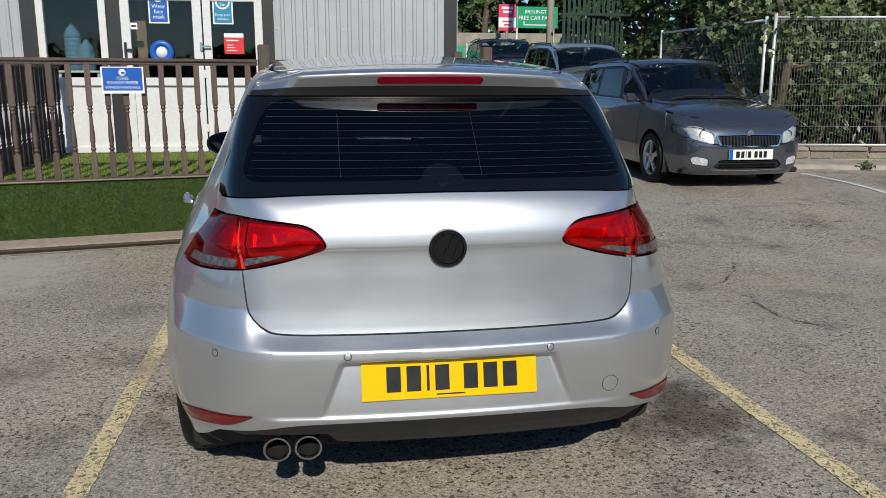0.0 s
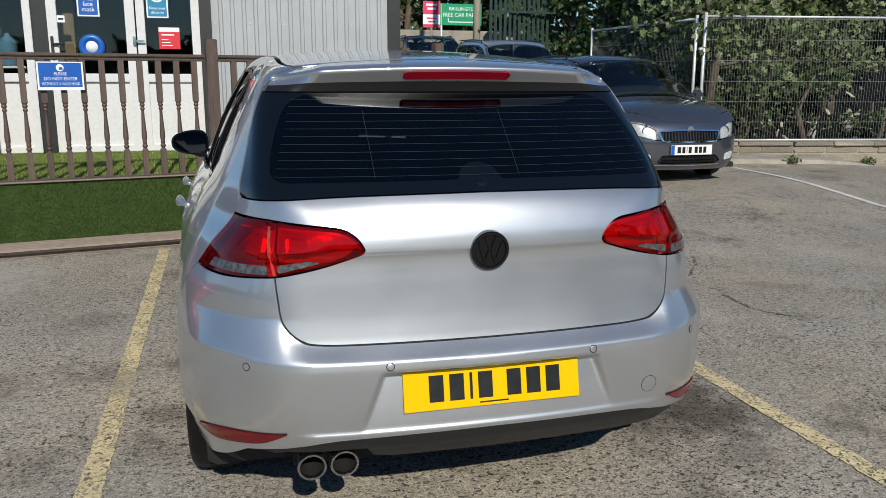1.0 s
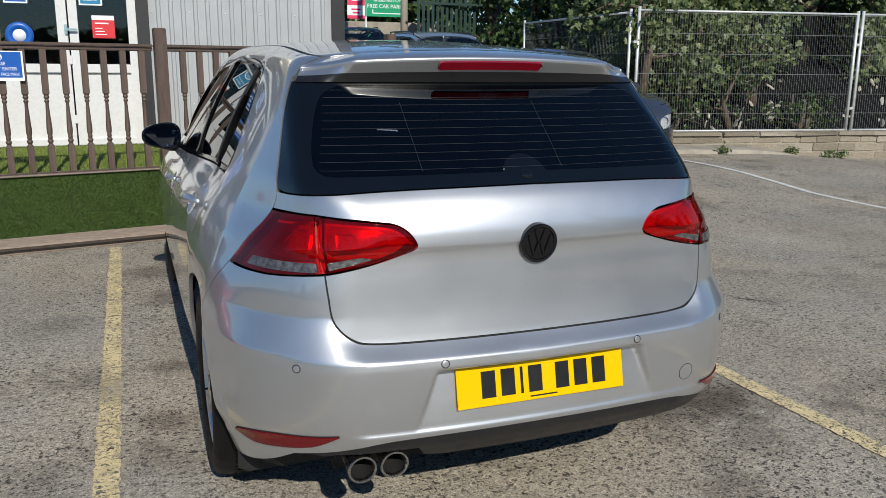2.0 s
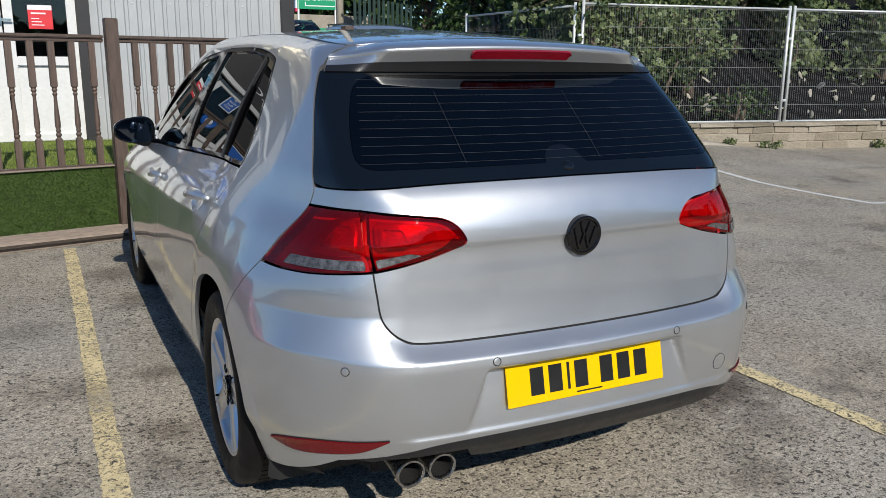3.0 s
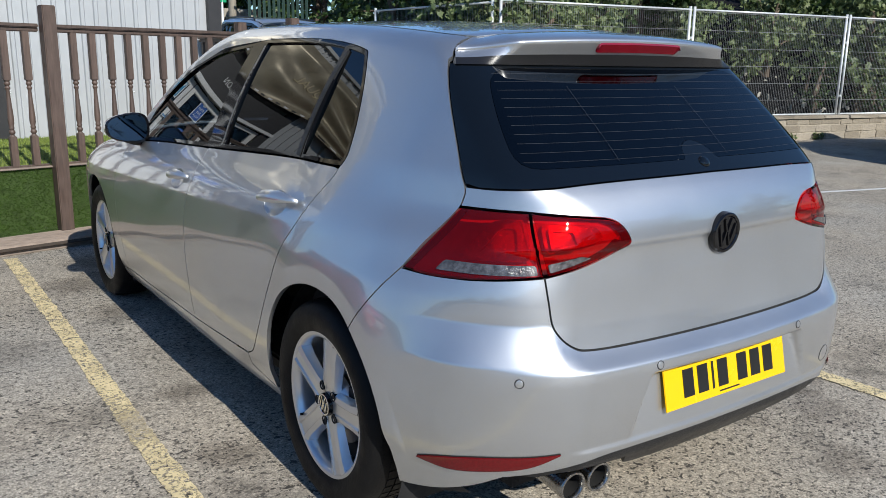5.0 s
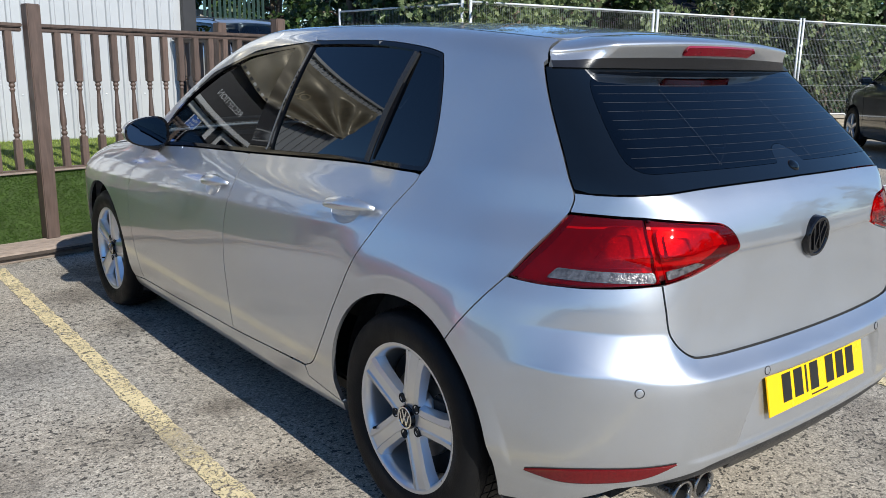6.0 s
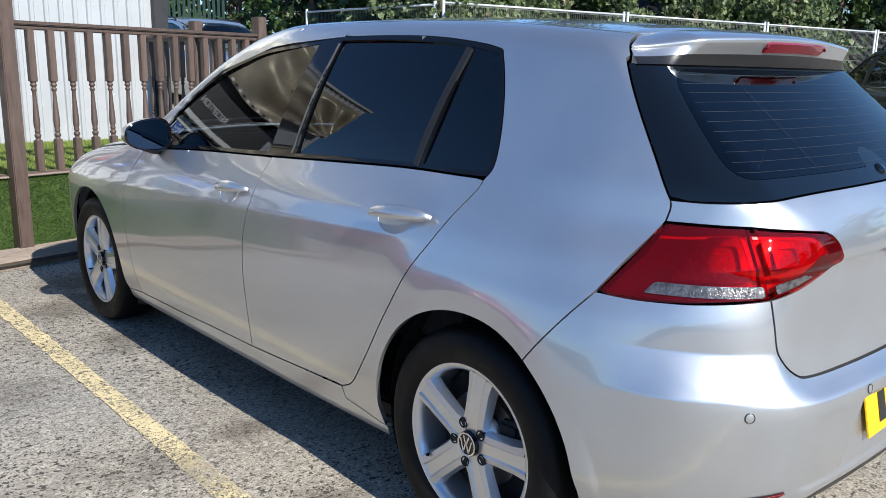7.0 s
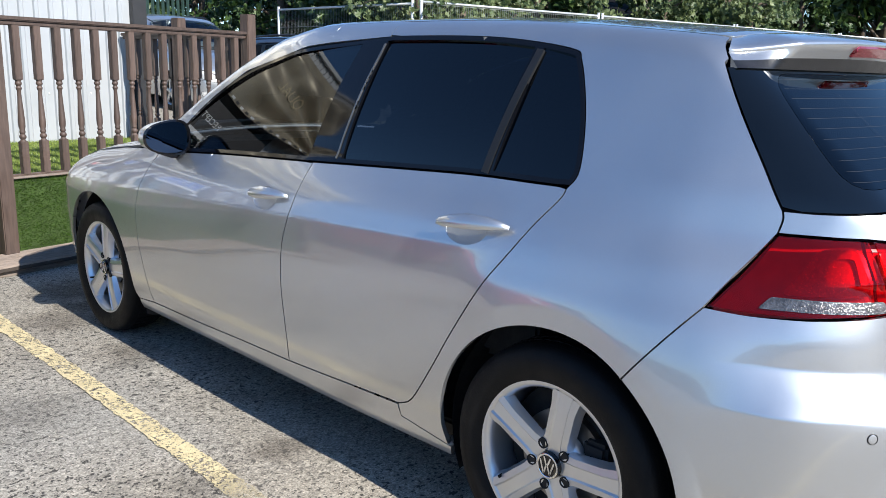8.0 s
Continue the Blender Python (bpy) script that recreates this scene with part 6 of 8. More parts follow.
for hx in (-2.365, -1.56):
    bm = bmesh.new()
    add_box(bm, hx, FY - 0.04, 1.62 if hx < -2 else 1.70, 0.028, 0.02, 0.24 if hx < -2 else 0.10, 0.006)
    add_box(bm, hx + 0.05, FY - 0.055, 1.66 if hx < -2 else 1.70, 0.12, 0.022, 0.022, 0.008)
    part("door_handle", bm, BLACK_PAINT if hx < -2 else CHROME, doors)
for hz in (0.80, 1.40):
    box("hinge", (-1.538, FY - 0.022, hz), (0.03, 0.025, 0.09), UPVC, doors, 0.005)

# the room behind the doors
room = empty("room_shell")
tagged(room, "dim reception room behind the doors", "room", kind="structure")
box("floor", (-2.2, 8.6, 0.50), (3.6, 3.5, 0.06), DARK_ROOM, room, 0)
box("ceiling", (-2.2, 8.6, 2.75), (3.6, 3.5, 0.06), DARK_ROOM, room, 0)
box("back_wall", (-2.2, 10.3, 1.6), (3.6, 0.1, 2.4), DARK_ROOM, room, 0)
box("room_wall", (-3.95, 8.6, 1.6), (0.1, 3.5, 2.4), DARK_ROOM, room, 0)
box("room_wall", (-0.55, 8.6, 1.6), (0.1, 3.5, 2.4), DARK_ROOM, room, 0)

BOTTLE = glass("bottle_blue", (0.30, 0.60, 0.82), body=0.5)
for bx, bz in ((-3.02, 1.44), (-2.88, 1.44)):
    hgt = 0.52 if bx < -3 else 0.34
    pr = [(0.0001, 0.0), (0.085, 0.005)]
    for k in range(8):
        z = 0.02 + k * (hgt - 0.12) / 8
        pr += [(0.092, z), (0.092, z + 0.025), (0.085, z + 0.035)]
    pr += [(0.07, hgt - 0.07), (0.03, hgt - 0.03), (0.025, hgt)]
    v, f = lathe(pr, 20)
    tagged(link_mesh("water_bottle", [(p[0] + bx, p[1] + 7.05, p[2] + bz) for p in v], f, BOTTLE, sharp=40), "ribbed clear blue plastic water bottle on a shelf", "bottle", "water bottles")
rack = empty("shelf")
tagged(rack, "pale shelf with legs holding the water bottles behind the glass", "shelf")
box("shelf_top", (-2.95, 7.05, 1.425), (0.50, 0.26, 0.025), UPVC, rack, 0.004)
for sx in (-3.16, -2.74):
    box("leg", (sx, 7.05, 0.97), (0.035, 0.22, 0.885), UPVC, rack, 0.004)
board = box("wooden_board", (-2.27, 6.95, 1.63), (0.16, 0.03, 2.2), wood_material("brown_board", (0.22, 0.14, 0.08)), None, 0.004)
tagged(board, "upright brown wooden board inside the door", "board")
# blue hoop on the glass
hoop = empty("blue_hoop")
tagged(hoop, "blue ring with a white centre on the door glass", "ring")
v, f = lathe([(0.055, 0.0), (0.075, 0.022), (0.105, 0.028), (0.125, 0.015), (0.13, 0.0)], 36)
mh = pose(-1.985, FY + 0.0, 1.635, 90, 0, 0)
link_mesh("ring", [mh @ Vector(p) for p in v], f, SIGN_BLUE, hoop)
v, f = lathe([(0.0001, 0.006), (0.06, 0.006), (0.06, 0.0)], 24)
link_mesh("centre", [mh @ Vector(p) for p in v], f, SIGN_WHITE, hoop)
hoop.location.y = -0.034

# notices on the glass
def notice(x, z, w, h, rim, face, label, y=FY + 0.004):
    ob = empty("notice", pose(x, y, z, 90, 0, 0))
    tagged(ob, label, "notice")
    sign_part("sheet", 0, 0, w, h, rim, ob, 0.0)
    sign_part("face", 0, 0, w - 0.03, h - 0.03, face, ob, 0.0022)
    return ob


nt_ = notice(-1.995, 2.125, 0.215, 0.36, SIGN_WHITE, SIGN_BLUE, "blue paper notice with white words about face masks", FY - 0.006)
for t_, y_ in (("Wear", 0.0), ("face", -0.055), ("mask", -0.11)):
    words("lettering", t_, 0.062, pose(0, y_, 0.0040), SIGN_WHITE, nt_, 0.0005)
v, f = lathe([(0.0001, 0.0045), (0.05, 0.0045), (0.05, 0.003)], 24)
link_mesh("icon", [(p[0], p[1] + 0.095, p[2]) for p in v], f, SIGN_WHITE, nt_, smooth=False)
nt_ = notice(-1.31, 2.125, 0.22, 0.36, SIGN_WHITE, SIGN_TEAL, "blue notice with a round sign about keeping distance")
words("lettering", "Keep your", 0.040, pose(0, -0.080, 0.0040), SIGN_WHITE, nt_, 0.0005)
words("lettering", "distance", 0.040, pose(0, -0.125, 0.0040), SIGN_WHITE, nt_, 0.0005)
v, f = lathe([(0.062, 0.0045), (0.08, 0.0045), (0.08, 0.003)], 28)
link_mesh("icon", [(p[0], p[1] + 0.06, p[2]) for p in v], f, SIGN_WHITE, nt_, smooth=False)
words("lettering", "2m", 0.05, pose(0, 0.03, 0.0040), SIGN_WHITE, nt_, 0.0005)
nt_ = notice(-1.205, 1.735, 0.215, 0.225, SIGN_RED, SIGN_RED, "red notice with a white heading strip")
sign_part("heading", 0, 0.090, 0.212, 0.045, SIGN_WHITE, nt_, 0.003)
for y_, w_ in ((0.035, 0.13), (-0.015, 0.07), (-0.045, 0.09), (-0.075, 0.11)):
    sign_part("text_bar", -0.08 + w_ / 2, y_, w_, 0.014 if y_ > 0 else 0.008, SIGN_WHITE, nt_, 0.0045)
nt_ = notice(-2.27, 1.915, 0.075, 0.07, SIGN_WHITE, SIGN_WHITE, "small white label on the door")
sign_part("text_bar", 0, 0, 0.05, 0.018, INK, nt_, 0.0045)

# fascia over the doors and a slack printed banner above it
fas = empty("fascia_sign")
tagged(fas, "dark fascia board with white lettering above the doors", "sign")
box("board", (-2.08, FY - 0.05, 2.62), (2.60, 0.06, 0.50), BLACK_PAINT, fas, 0.004)
box("ledge", (-2.08, FY - 0.08, 2.335), (2.66, 0.12, 0.07), UPVC, fas, 0.004)
words("lettering", "RECEPTION", 0.13, pose(-2.20, FY - 0.085, 2.60, 90, 0, 0), SIGN_WHITE, fas, 0.003)
BANNER = simple("banner_cloth", (0.33, 0.29, 0.21), 0.36, 0.2, var=0.25, scale=3)


def banner_y(x, z):
    """The cloth hangs in folds that run from its tied lower corner."""
    far, turn = math.hypot(x + 4.42, z - 3.10), math.atan2(z - 3.10, x + 4.42)
    fold = math.sin(17 * turn + 1.8 * noise.noise(Vector((x * 0.8, z * 1.1, 0.3))) + 0.9 * far)
    y = FY - 0.20 + 0.085 * fold * min(1.0, far / 0.8) * max(0.25, 1 - far / 3.6) + 0.06 * noise.noise(Vector((x * 1.7, z * 2.6, 1.3)))
    return y + (FY - 0.012 - y) * max(0.0, (z - 4.04) / 0.23)


vs, fs = [], []
NX, NZ = 90, 40
for j in range(NZ + 1):
    for i in range(NX + 1):
        u, w = i / NX, j / NZ
        x, z = -4.35 + 3.6 * u, 3.12 + 1.15 * w - 0.16 * math.sin(math.pi * u) * (1 - w)
        vs.append((x, banner_y(x, z), z))
for j in range(NZ):
    for i in range(NX):
        o = j * (NX + 1) + i
        fs.append((o, o + 1, o + NX + 2, o + NX + 1))
banner = tagged(link_mesh("banner", vs, fs, BANNER), "slack dark cloth banner with pale lettering on the facade", "banner")
print_ = words("lettering", "QUAL", 0.26, pose(-2.9, FY, 3.60, 90, 0, 0), simple("gold_print", (0.55, 0.47, 0.30), 0.5), banner, 0.002)
for v in print_.data.vertices:
    v.co.y += banner_y(v.co.x, v.co.z) - FY - 0.012
# black edging with white eyelets along the foot of the banner
EYELETS = 26
for k in range(EYELETS):
    u = (k + 0.5) / EYELETS
    x, z = -4.35 + 3.6 * u, 3.15 - 0.16 * math.sin(math.pi * u)
    box("eyelet", (x, banner_y(x, z) - 0.006, z), (0.075, 0.006, 0.035), SIGN_WHITE if k % 2 else BLACK_PAINT, banner, 0)


# ---- low stone wall, kerb and site fence ----
WALL_D = Vector((3.61, -0.69, 0)).normalized()
WALL_A = Vector((5.93, 7.69, 0))
WALL_N = Vector((WALL_D.y, -WALL_D.x, 0))     # towards the car park
stone_wall = empty("wall_low")
tagged(stone_wall, "low pale stone wall at the edge of the car park", "wall", kind="structure")


def wall_frame(s, off, z):
    p = WALL_A + WALL_D * s + WALL_N * off
    return pose(p.x, p.y, z, 0, 0, math.degrees(math.atan2(WALL_D.y, WALL_D.x)))


bm = bmesh.new()
add_box(bm, 8.0, 0, 0.17, 17.0, 0.20, 0.40, 0.0, wall_frame(0, 0, 0))
part("wall_core", bm, MORTAR, stone_wall, smooth=False)
bm = bmesh.new()
add_box(bm, 0, 3.0, 0.20, 0.20, 6.4, 0.40, 0.0, wall_frame(-0.35, 0, 0))
part("wall_core", bm, MORTAR, stone_wall, smooth=False)

rnd = random.Random(11)
STONE_MESH = []
for k in range(8):
    bm = bmesh.new()
    add_box(bm, 0, 0, 0, 1, 1, 1, 0)
    for v in bm.verts:
        v.co += Vector((rnd.uniform(-0.04, 0.04), rnd.uniform(-0.05, 0.05), rnd.uniform(-0.06, 0.06)))
    bmesh.ops.bevel(bm, geom=list(bm.edges), offset=0.05, segments=1, affect="EDGES")
    bmesh.ops.recalc_face_normals(bm, faces=bm.faces)
    me = bpy.data.meshes.new("stone")
    bm.to_mesh(me)
    bm.free()
    me.materials.append(STONE)
    STONE_MESH.append(me)


def stone(m, sx, sy, sz):
    o = new("stone", rnd.choice(STONE_MESH))
    o.matrix_world = m @ Matrix.Diagonal((sx, sy, sz, 1))
    o.parent = stone_wall


for row, (z0, h) in enumerate(((-0.02, 0.145), (0.13, 0.13), (0.265, 0.12))):
    s = -0.5 + 0.17 * row
    while s < 12.5:
        L = rnd.uniform(0.26, 0.52)
        stone(wall_frame(s + L / 2, 0.068 + rnd.uniform(-0.006, 0.008), z0 + h / 2), L - 0.014, 0.09, h - 0.012)
        s += L
s = -0.5
while s < 12.5:
    L = rnd.uniform(0.5, 0.85)
    stone(wall_frame(s + L / 2, 0.0, 0.405), L - 0.012, 0.31, 0.055)
    s += L

# worn concrete apron in front of the wall
kerb = empty("kerb")
tagged(kerb, "worn concrete kerb and apron along the stone wall", "kerb", kind="structure")
vs, fs = [], []
NS = 40
for i in range(NS + 1):
    s = -0.6 + 3.4 * i / NS
    fade = 1 - max(0, (i / NS - 0.55) / 0.45) ** 2
    for off, z in ((0.12, 0.075), (0.42, 0.070), (0.50, 0.060), (0.53, -0.03)):
        p = WALL_A + WALL_D * s + WALL_N * (off * (0.35 + 0.65 * fade) + 0.04 * noise.noise(Vector((s * 2, off, 0))) + 0.05)
        vs.append((p.x, p.y, ground_z(p.x, p.y) + z * fade - 0.01 * (1 - fade)))
for i in range(NS):
    for k in range(3):
        o = i * 4 + k
        fs.append((o, o + 1, o + 5, o + 4))
link_mesh("apron_slab", vs, fs, CONCRETE, kerb, sharp=40)


def site_fence(a, b, z0, z1, lean=0.0):
    """A wire mesh site-fence panel between two points."""
    ob = empty("fence_panel")
    tagged(ob, "galvanised wire mesh site fence panel on the stone wall", "fence", "site fence panels")
    a, b = Vector((*a, 0)), Vector((*b, 0))
    d = (b - a)
    L = d.length
    d.normalize()
    for t in (0.045, L - 0.045):
        p = a + d * t
        v, f = tube([(p.x, p.y, z0 - 0.01), (p.x, p.y, z1 + 0.05)], 0.023, 8)
        link_mesh("fence_post", v, f, GALV, ob)
    for z in (z0 + 0.02, z1):
        v, f = tube([a + d * 0.02 + Vector((0, 0, z)), b - d * 0.02 + Vector((0, 0, z))], 0.016, 8)
        link_mesh("fence_rail", v, f, GALV, ob)
    pieces = []
    n = int(L / 0.040)
    for i in range(1, n):
        p = a + d * (L * i / n)
        pieces.append(tube([(p.x, p.y, z0 + 0.02), (p.x, p.y, z1)], 0.0017, 4, False))
    for z in np.arange(z0 + 0.28, z1, 0.29):
        pieces.append(tube([a + d * 0.02 + Vector((0, 0, z)), b - d * 0.02 + Vector((0, 0, z))], 0.0030, 4, False))
    v, f = merge(*pieces)
    o = link_mesh("mesh_infill", v, f, WIRE_GREY, ob, smooth=False)
    o["kind"] = "stuff"
    for z in (z0 + 0.35, z1 - 0.45):
        p = a + Vector((0, 0, z))
        bm = bmesh.new()
        add_box(bm, p.x, p.y, p.z, 0.07, 0.05, 0.04, 0.008)
        part("clamp", bm, GALV, ob)
    return ob


fp = [WALL_A + WALL_D * (3.62 * k) for k in range(5)]
for p, q in zip(fp, fp[1:]):
    site_fence((p.x, p.y), (q.x, q.y), 0.43, 2.19)
site_fence((5.82, 11.10), (5.90, 7.74), 0.43, 2.16)


# ---- plants behind the fence ----
def leaf_shape(kind):
    """A small leaf as flat points and faces, stalk at the origin, pointing along +x."""
    if kind == "lobed":
        pts = [(0, 0, 0), (0.18, 0.42, 0.03), (0.42, 0.22, 0.0), (0.62, 0.48, 0.05), (0.72, 0.18, 0.0), (1.0, 0.0, -0.08), (0.72, -0.18, 0.0), (0.62, -0.48, 0.05), (0.42, -0.22, 0.0), (0.18, -0.42, 0.03)]
        fs = [(0, 1, 2), (2, 3, 4), (0, 2, 4, 5), (0, 5, 6, 8), (6, 7, 8), (8, 9, 0)]
    else:
        pts = [(0, 0, 0), (0.35, 0.30, 0.06), (0.75, 0.18, 0.04), (1, 0, -0.05), (0.75, -0.18, 0.04), (0.35, -0.30, 0.06)]
        fs = [(0, 1, 2, 3), (0, 3, 4, 5)]
    return np.array(pts), fs


def crown(name, centres, per, size, kind, material, parent, seed, face=(0, -0.6, 0.5)):
    """Leaves in loose sprays round twig points."""
    r = np.random.RandomState(seed)
    pts, fs0 = leaf_shape(kind)
    V, F = [], []
    nl = len(pts)
    out_dir = np.array(face)
    for (c, rad) in centres:
        n = int(per * (0.6 + 0.8 * r.rand()))
        for _ in range(n):
            d = r.normal(size=3)
            d /= np.linalg.norm(d)
            pos = np.array(c) + d * rad * (0.35 + 0.75 * r.rand()) * np.array([1, 1, 0.75])
            x = r.normal(size=3) + np.array([0, 0, -0.5])
            x /= np.linalg.norm(x)
            up = r.normal(size=3) * 0.55 + out_dir
            y = np.cross(up, x)
            y /= max(np.linalg.norm(y), 1e-6)
            z = np.cross(x, y)
            s = size * (0.55 + 0.8 * r.rand())
            q = pos + s * (pts[:, :1] * x + pts[:, 1:2] * y + pts[:, 2:] * z)
            o = len(V) * nl
            V.append(q)
            F += [tuple(i + o for i in f) for f in fs0]
    return link_mesh(name, np.concatenate(V), F, material, parent, smooth=False)


def shrub(name, x, y, z, height, spread, sprays, per, size, kind, material, label, seed):
    ob = empty(name)
    tagged(ob, label, "tree" if height > 3 else "shrub")
    r = random.Random(seed)
    ends = []
    pieces = []
    base = Vector((x, y, z - 0.1))
    stems = 2 if height > 3 else 3
    for k in range(stems):
        p = base + Vector((r.uniform(-0.25, 0.25), r.uniform(-0.2, 0.2), 0))
        top = p + Vector((r.uniform(-0.3, 0.3) * spread, r.uniform(-0.35, 0.2) * spread, height * r.uniform(0.65, 0.85)))
        mid = p.lerp(top, 0.5) + Vector((r.uniform(-0.2, 0.2), r.uniform(-0.2, 0.2), 0))
        r0 = 0.045 + 0.018 * height
        pieces.append(tube([p, mid, top], [r0, r0 * 0.65, r0 * 0.25], 7))
        for j in range(int(sprays / stems)):
            t = r.uniform(0.22, 1.0)
            q = p.lerp(mid, t * 2) if t < 0.5 else mid.lerp(top, t * 2 - 1)
            a = r.uniform(0, 2 * math.pi)
            reach = spread * r.uniform(0.35, 1.0) * (1.1 - 0.45 * t)
            e = q + Vector((math.cos(a) * reach, math.sin(a) * reach * 0.8, r.uniform(-0.15, 0.45) * reach))
            e.z = max(e.z, z + 0.15)
            bend = q.lerp(e, 0.55) + Vector((0, 0, 0.12 * reach))
            if j % 2 == 0:
                pieces.append(tube([q, bend, e], [r0 * 0.3, r0 * 0.18, 0.006], 5))
            ends.append((tuple(e), r.uniform(0.22, 0.48)))
            if r.random() < 0.6:
                ends.append((tuple(bend), r.uniform(0.18, 0.36)))
    v, f = merge(*pieces)
    link_mesh("trunk", v, f, BARK, ob)
    crown("crown", ends, per, size, kind, material, ob, seed)
    return ob


# rough bank under a near-black sheet behind the fence, with pale stones
vs, fs = [], []
NX, NY = 90, 26
for j in range(NY + 1):
    for i in range(NX + 1):
        x = 5.2 + 26.0 * i / NX
        d = 12.0 * j / NY
        base_y = 8.0 - 0.19 * (x - 5.2) + 0.55
        y = base_y + d
        h = 0.30 + 0.62 * d ** 0.75 + 0.30 * noise.noise(Vector((x * 0.8, y * 0.9, 0))) + 0.12 * noise.noise(Vector((x * 2.6, y * 2.6, 3)))
        left = min(max((x - 6.1 - 0.5 * max(y - 9.5, 0.0)) / 1.4, 0.0), 1.0)
        vs.append((x, y, h * min(1.0, 0.15 + d * 1.4) * left + ground_z(x, y) * (1 - left) - 0.05 * (1 - left)))
for j in range(NY):
    for i in range(NX):
        o = j * (NX + 1) + i
        fs.append((o, o + 1, o + NX + 2, o + NX + 1))
tagged(link_mesh("bank", vs, fs, BANK_SHEET), "bank covered by black plastic sheeting behind the fence", "bank", kind="structure")
pieces = []
r = random.Random(3)
for i in range(120):
    x = r.uniform(6.4, 15.0)
    d = r.uniform(0.1, 1.5)
    y = 8.0 - 0.19 * (x - 5.2) + 0.55 + d
    s = r.uniform(0.02, 0.06)
    z = 0.35 + 0.55 * d
    bm = bmesh.new()
    bmesh.ops.create_icosphere(bm, subdivisions=1, radius=s)
    m = pose(x, y, z, r.uniform(0, 360), r.uniform(0, 360), r.uniform(0, 360)) @ Matrix.Diagonal((2.0, 1.0, 0.35, 1))
    pieces.append(([m @ (v.co * r.uniform(0.8, 1.2)) for v in bm.verts], [tuple(v.index for v in f.verts) for f in bm.faces]))
    bm.free()
v, f = merge(*pieces)
RUBBLE = simple("pale_rubble", (0.40, 0.37, 0.31), 0.9, var=0.35, scale=6, bump=0.4)
ob = tagged(link_mesh("rubble", v, f, RUBBLE, smooth=False), "pale broken stones on the bank", "rubble", kind="stuff")

SY = "sycamore shrub with broad green leaves behind the fence"
IV = "dark ivy growth on the bank behind the fence"
spots = [(6.6, 8.6, 3.6, 1.25), (7.6, 8.9, 3.9, 1.3), (8.9, 8.9, 3.6, 1.2), (12.0, 9.3, 3.4, 0.8), (13.8, 8.4, 3.6, 1.2), (15.6, 8.0, 3.8, 1.3), (17.6, 7.9, 3.8, 1.3)]
for i, (x, y, h, sp_) in enumerate(spots):
    shrub("sycamore_shrub", x, y, 0.55, h, sp_, 46, 44, 0.095, "lobed", LEAF_A, SY, 20 + i)
for i in range(9):
    x = 8.0 + 1.75 * i
    shrub("sycamore_shrub", x, 11.4 - 0.19 * (x - 6) + (i % 2) * 0.6, 1.2, 4.2 + 0.4 * (i % 3), 1.7, 50, 26, 0.15, "lobed", LEAF_B, "tall dark green shrub on the bank", 50 + i)
for i in (0, 1, 2, 3, 8, 9, 10, 11):
    x = 6.3 + 0.95 * i
    shrub("ivy", x, 8.45 - 0.19 * (x - 5.9) + 0.25 * (i % 3), 0.35, 0.9 + 0.25 * (i % 3), 0.55, 16, 26, 0.07, "plain", LEAF_B, IV, 90 + i)
for i, (x, y, h) in enumerate(((8.4, 12.6, 4.6), (9.0, 15.0, 5.0), (9.6, 13.6, 5.2), (9.8, 18.0, 5.0), (10.6, 16.5, 5.6), (9.2, 20.5, 5.2))):
    shrub("hedge_tree", x, y, 0.9, h, 1.7, 54, 28, 0.15, "lobed", LEAF_B, "dense dark green tree beside the car park", 120 + i)
shrub("sycamore_tree", 15.1, 6.95, 0.40, 4.0, 1.35, 60, 34, 0.12, "lobed", LEAF_A, "young sycamore tree with a pale trunk behind the fence", 77)
# weeds at the wall foot
for i, (s, off) in enumerate(((2.55, 0.22), (3.2, 0.20), (3.4, 0.22), (5.4, 0.22), (5.9, 0.2), (6.6, 0.2), (1.2, 0.60))):
    p = WALL_A + WALL_D * s + WALL_N * off
    w = empty("weed")
    tagged(w, "small green weed at the foot of the wall", "weed", "weeds at the wall")
    v, f = tube([(p.x, p.y, ground_z(p.x, p.y) - 0.02), (p.x, p.y, ground_z(p.x, p.y) + 0.08)], [0.006, 0.003], 5)
    link_mesh("stem", v, f, BARK, w)
    crown("leaves", [((p.x, p.y, ground_z(p.x, p.y) + 0.07), 0.10)] * 2, 40, 0.05, "plain", LEAF_A, w, 200 + i)

# ---- the far side of the car park ----
pal = empty("palisade_fence")
tagged(pal, "dark green steel palisade fence", "fence")
for k in range(13):
    x, y = 5.93 + 0.135 * k, 17.2 + 0.02 * k
    bm = bmesh.new()
    add_box(bm, x, y, 1.95, 0.072, 0.012, 2.75, 0.003)
    add_box(bm, x, y - 0.008, 1.95, 0.022, 0.016, 2.72, 0.004)
    add_box(bm, 0, 0, 0, 0.05, 0.012, 0.05, 0.002, pose(x, y, 3.32, 0, 45, 0))
    part("pale", bm, FENCE_GREEN, pal, smooth=False)
for z in (1.15, 2.95):
    box("rail", (6.75, 17.25, z), (1.9, 0.04, 0.06), FENCE_GREEN, pal, 0.004, m=None)
far_wall = tagged(box("wall_far", (2.0, 25.0, 1.45), (16.0, 0.3, 2.9), CONCRETE, None, 0.02), "grey concrete retaining wall across the road", "wall", kind="structure")
GREEN_NET = simple("green_barrier", (0.02, 0.30, 0.16), 0.6, var=0.2)
barrier = empty("green_barrier")
tagged(barrier, "green mesh barrier in front of the far wall", "barrier")
for k in range(4):
    box("net_panel", (2.6 + 1.25 * k, 22.6, 1.95), (1.18, 0.03, 0.85), GREEN_NET, barrier, 0.004)
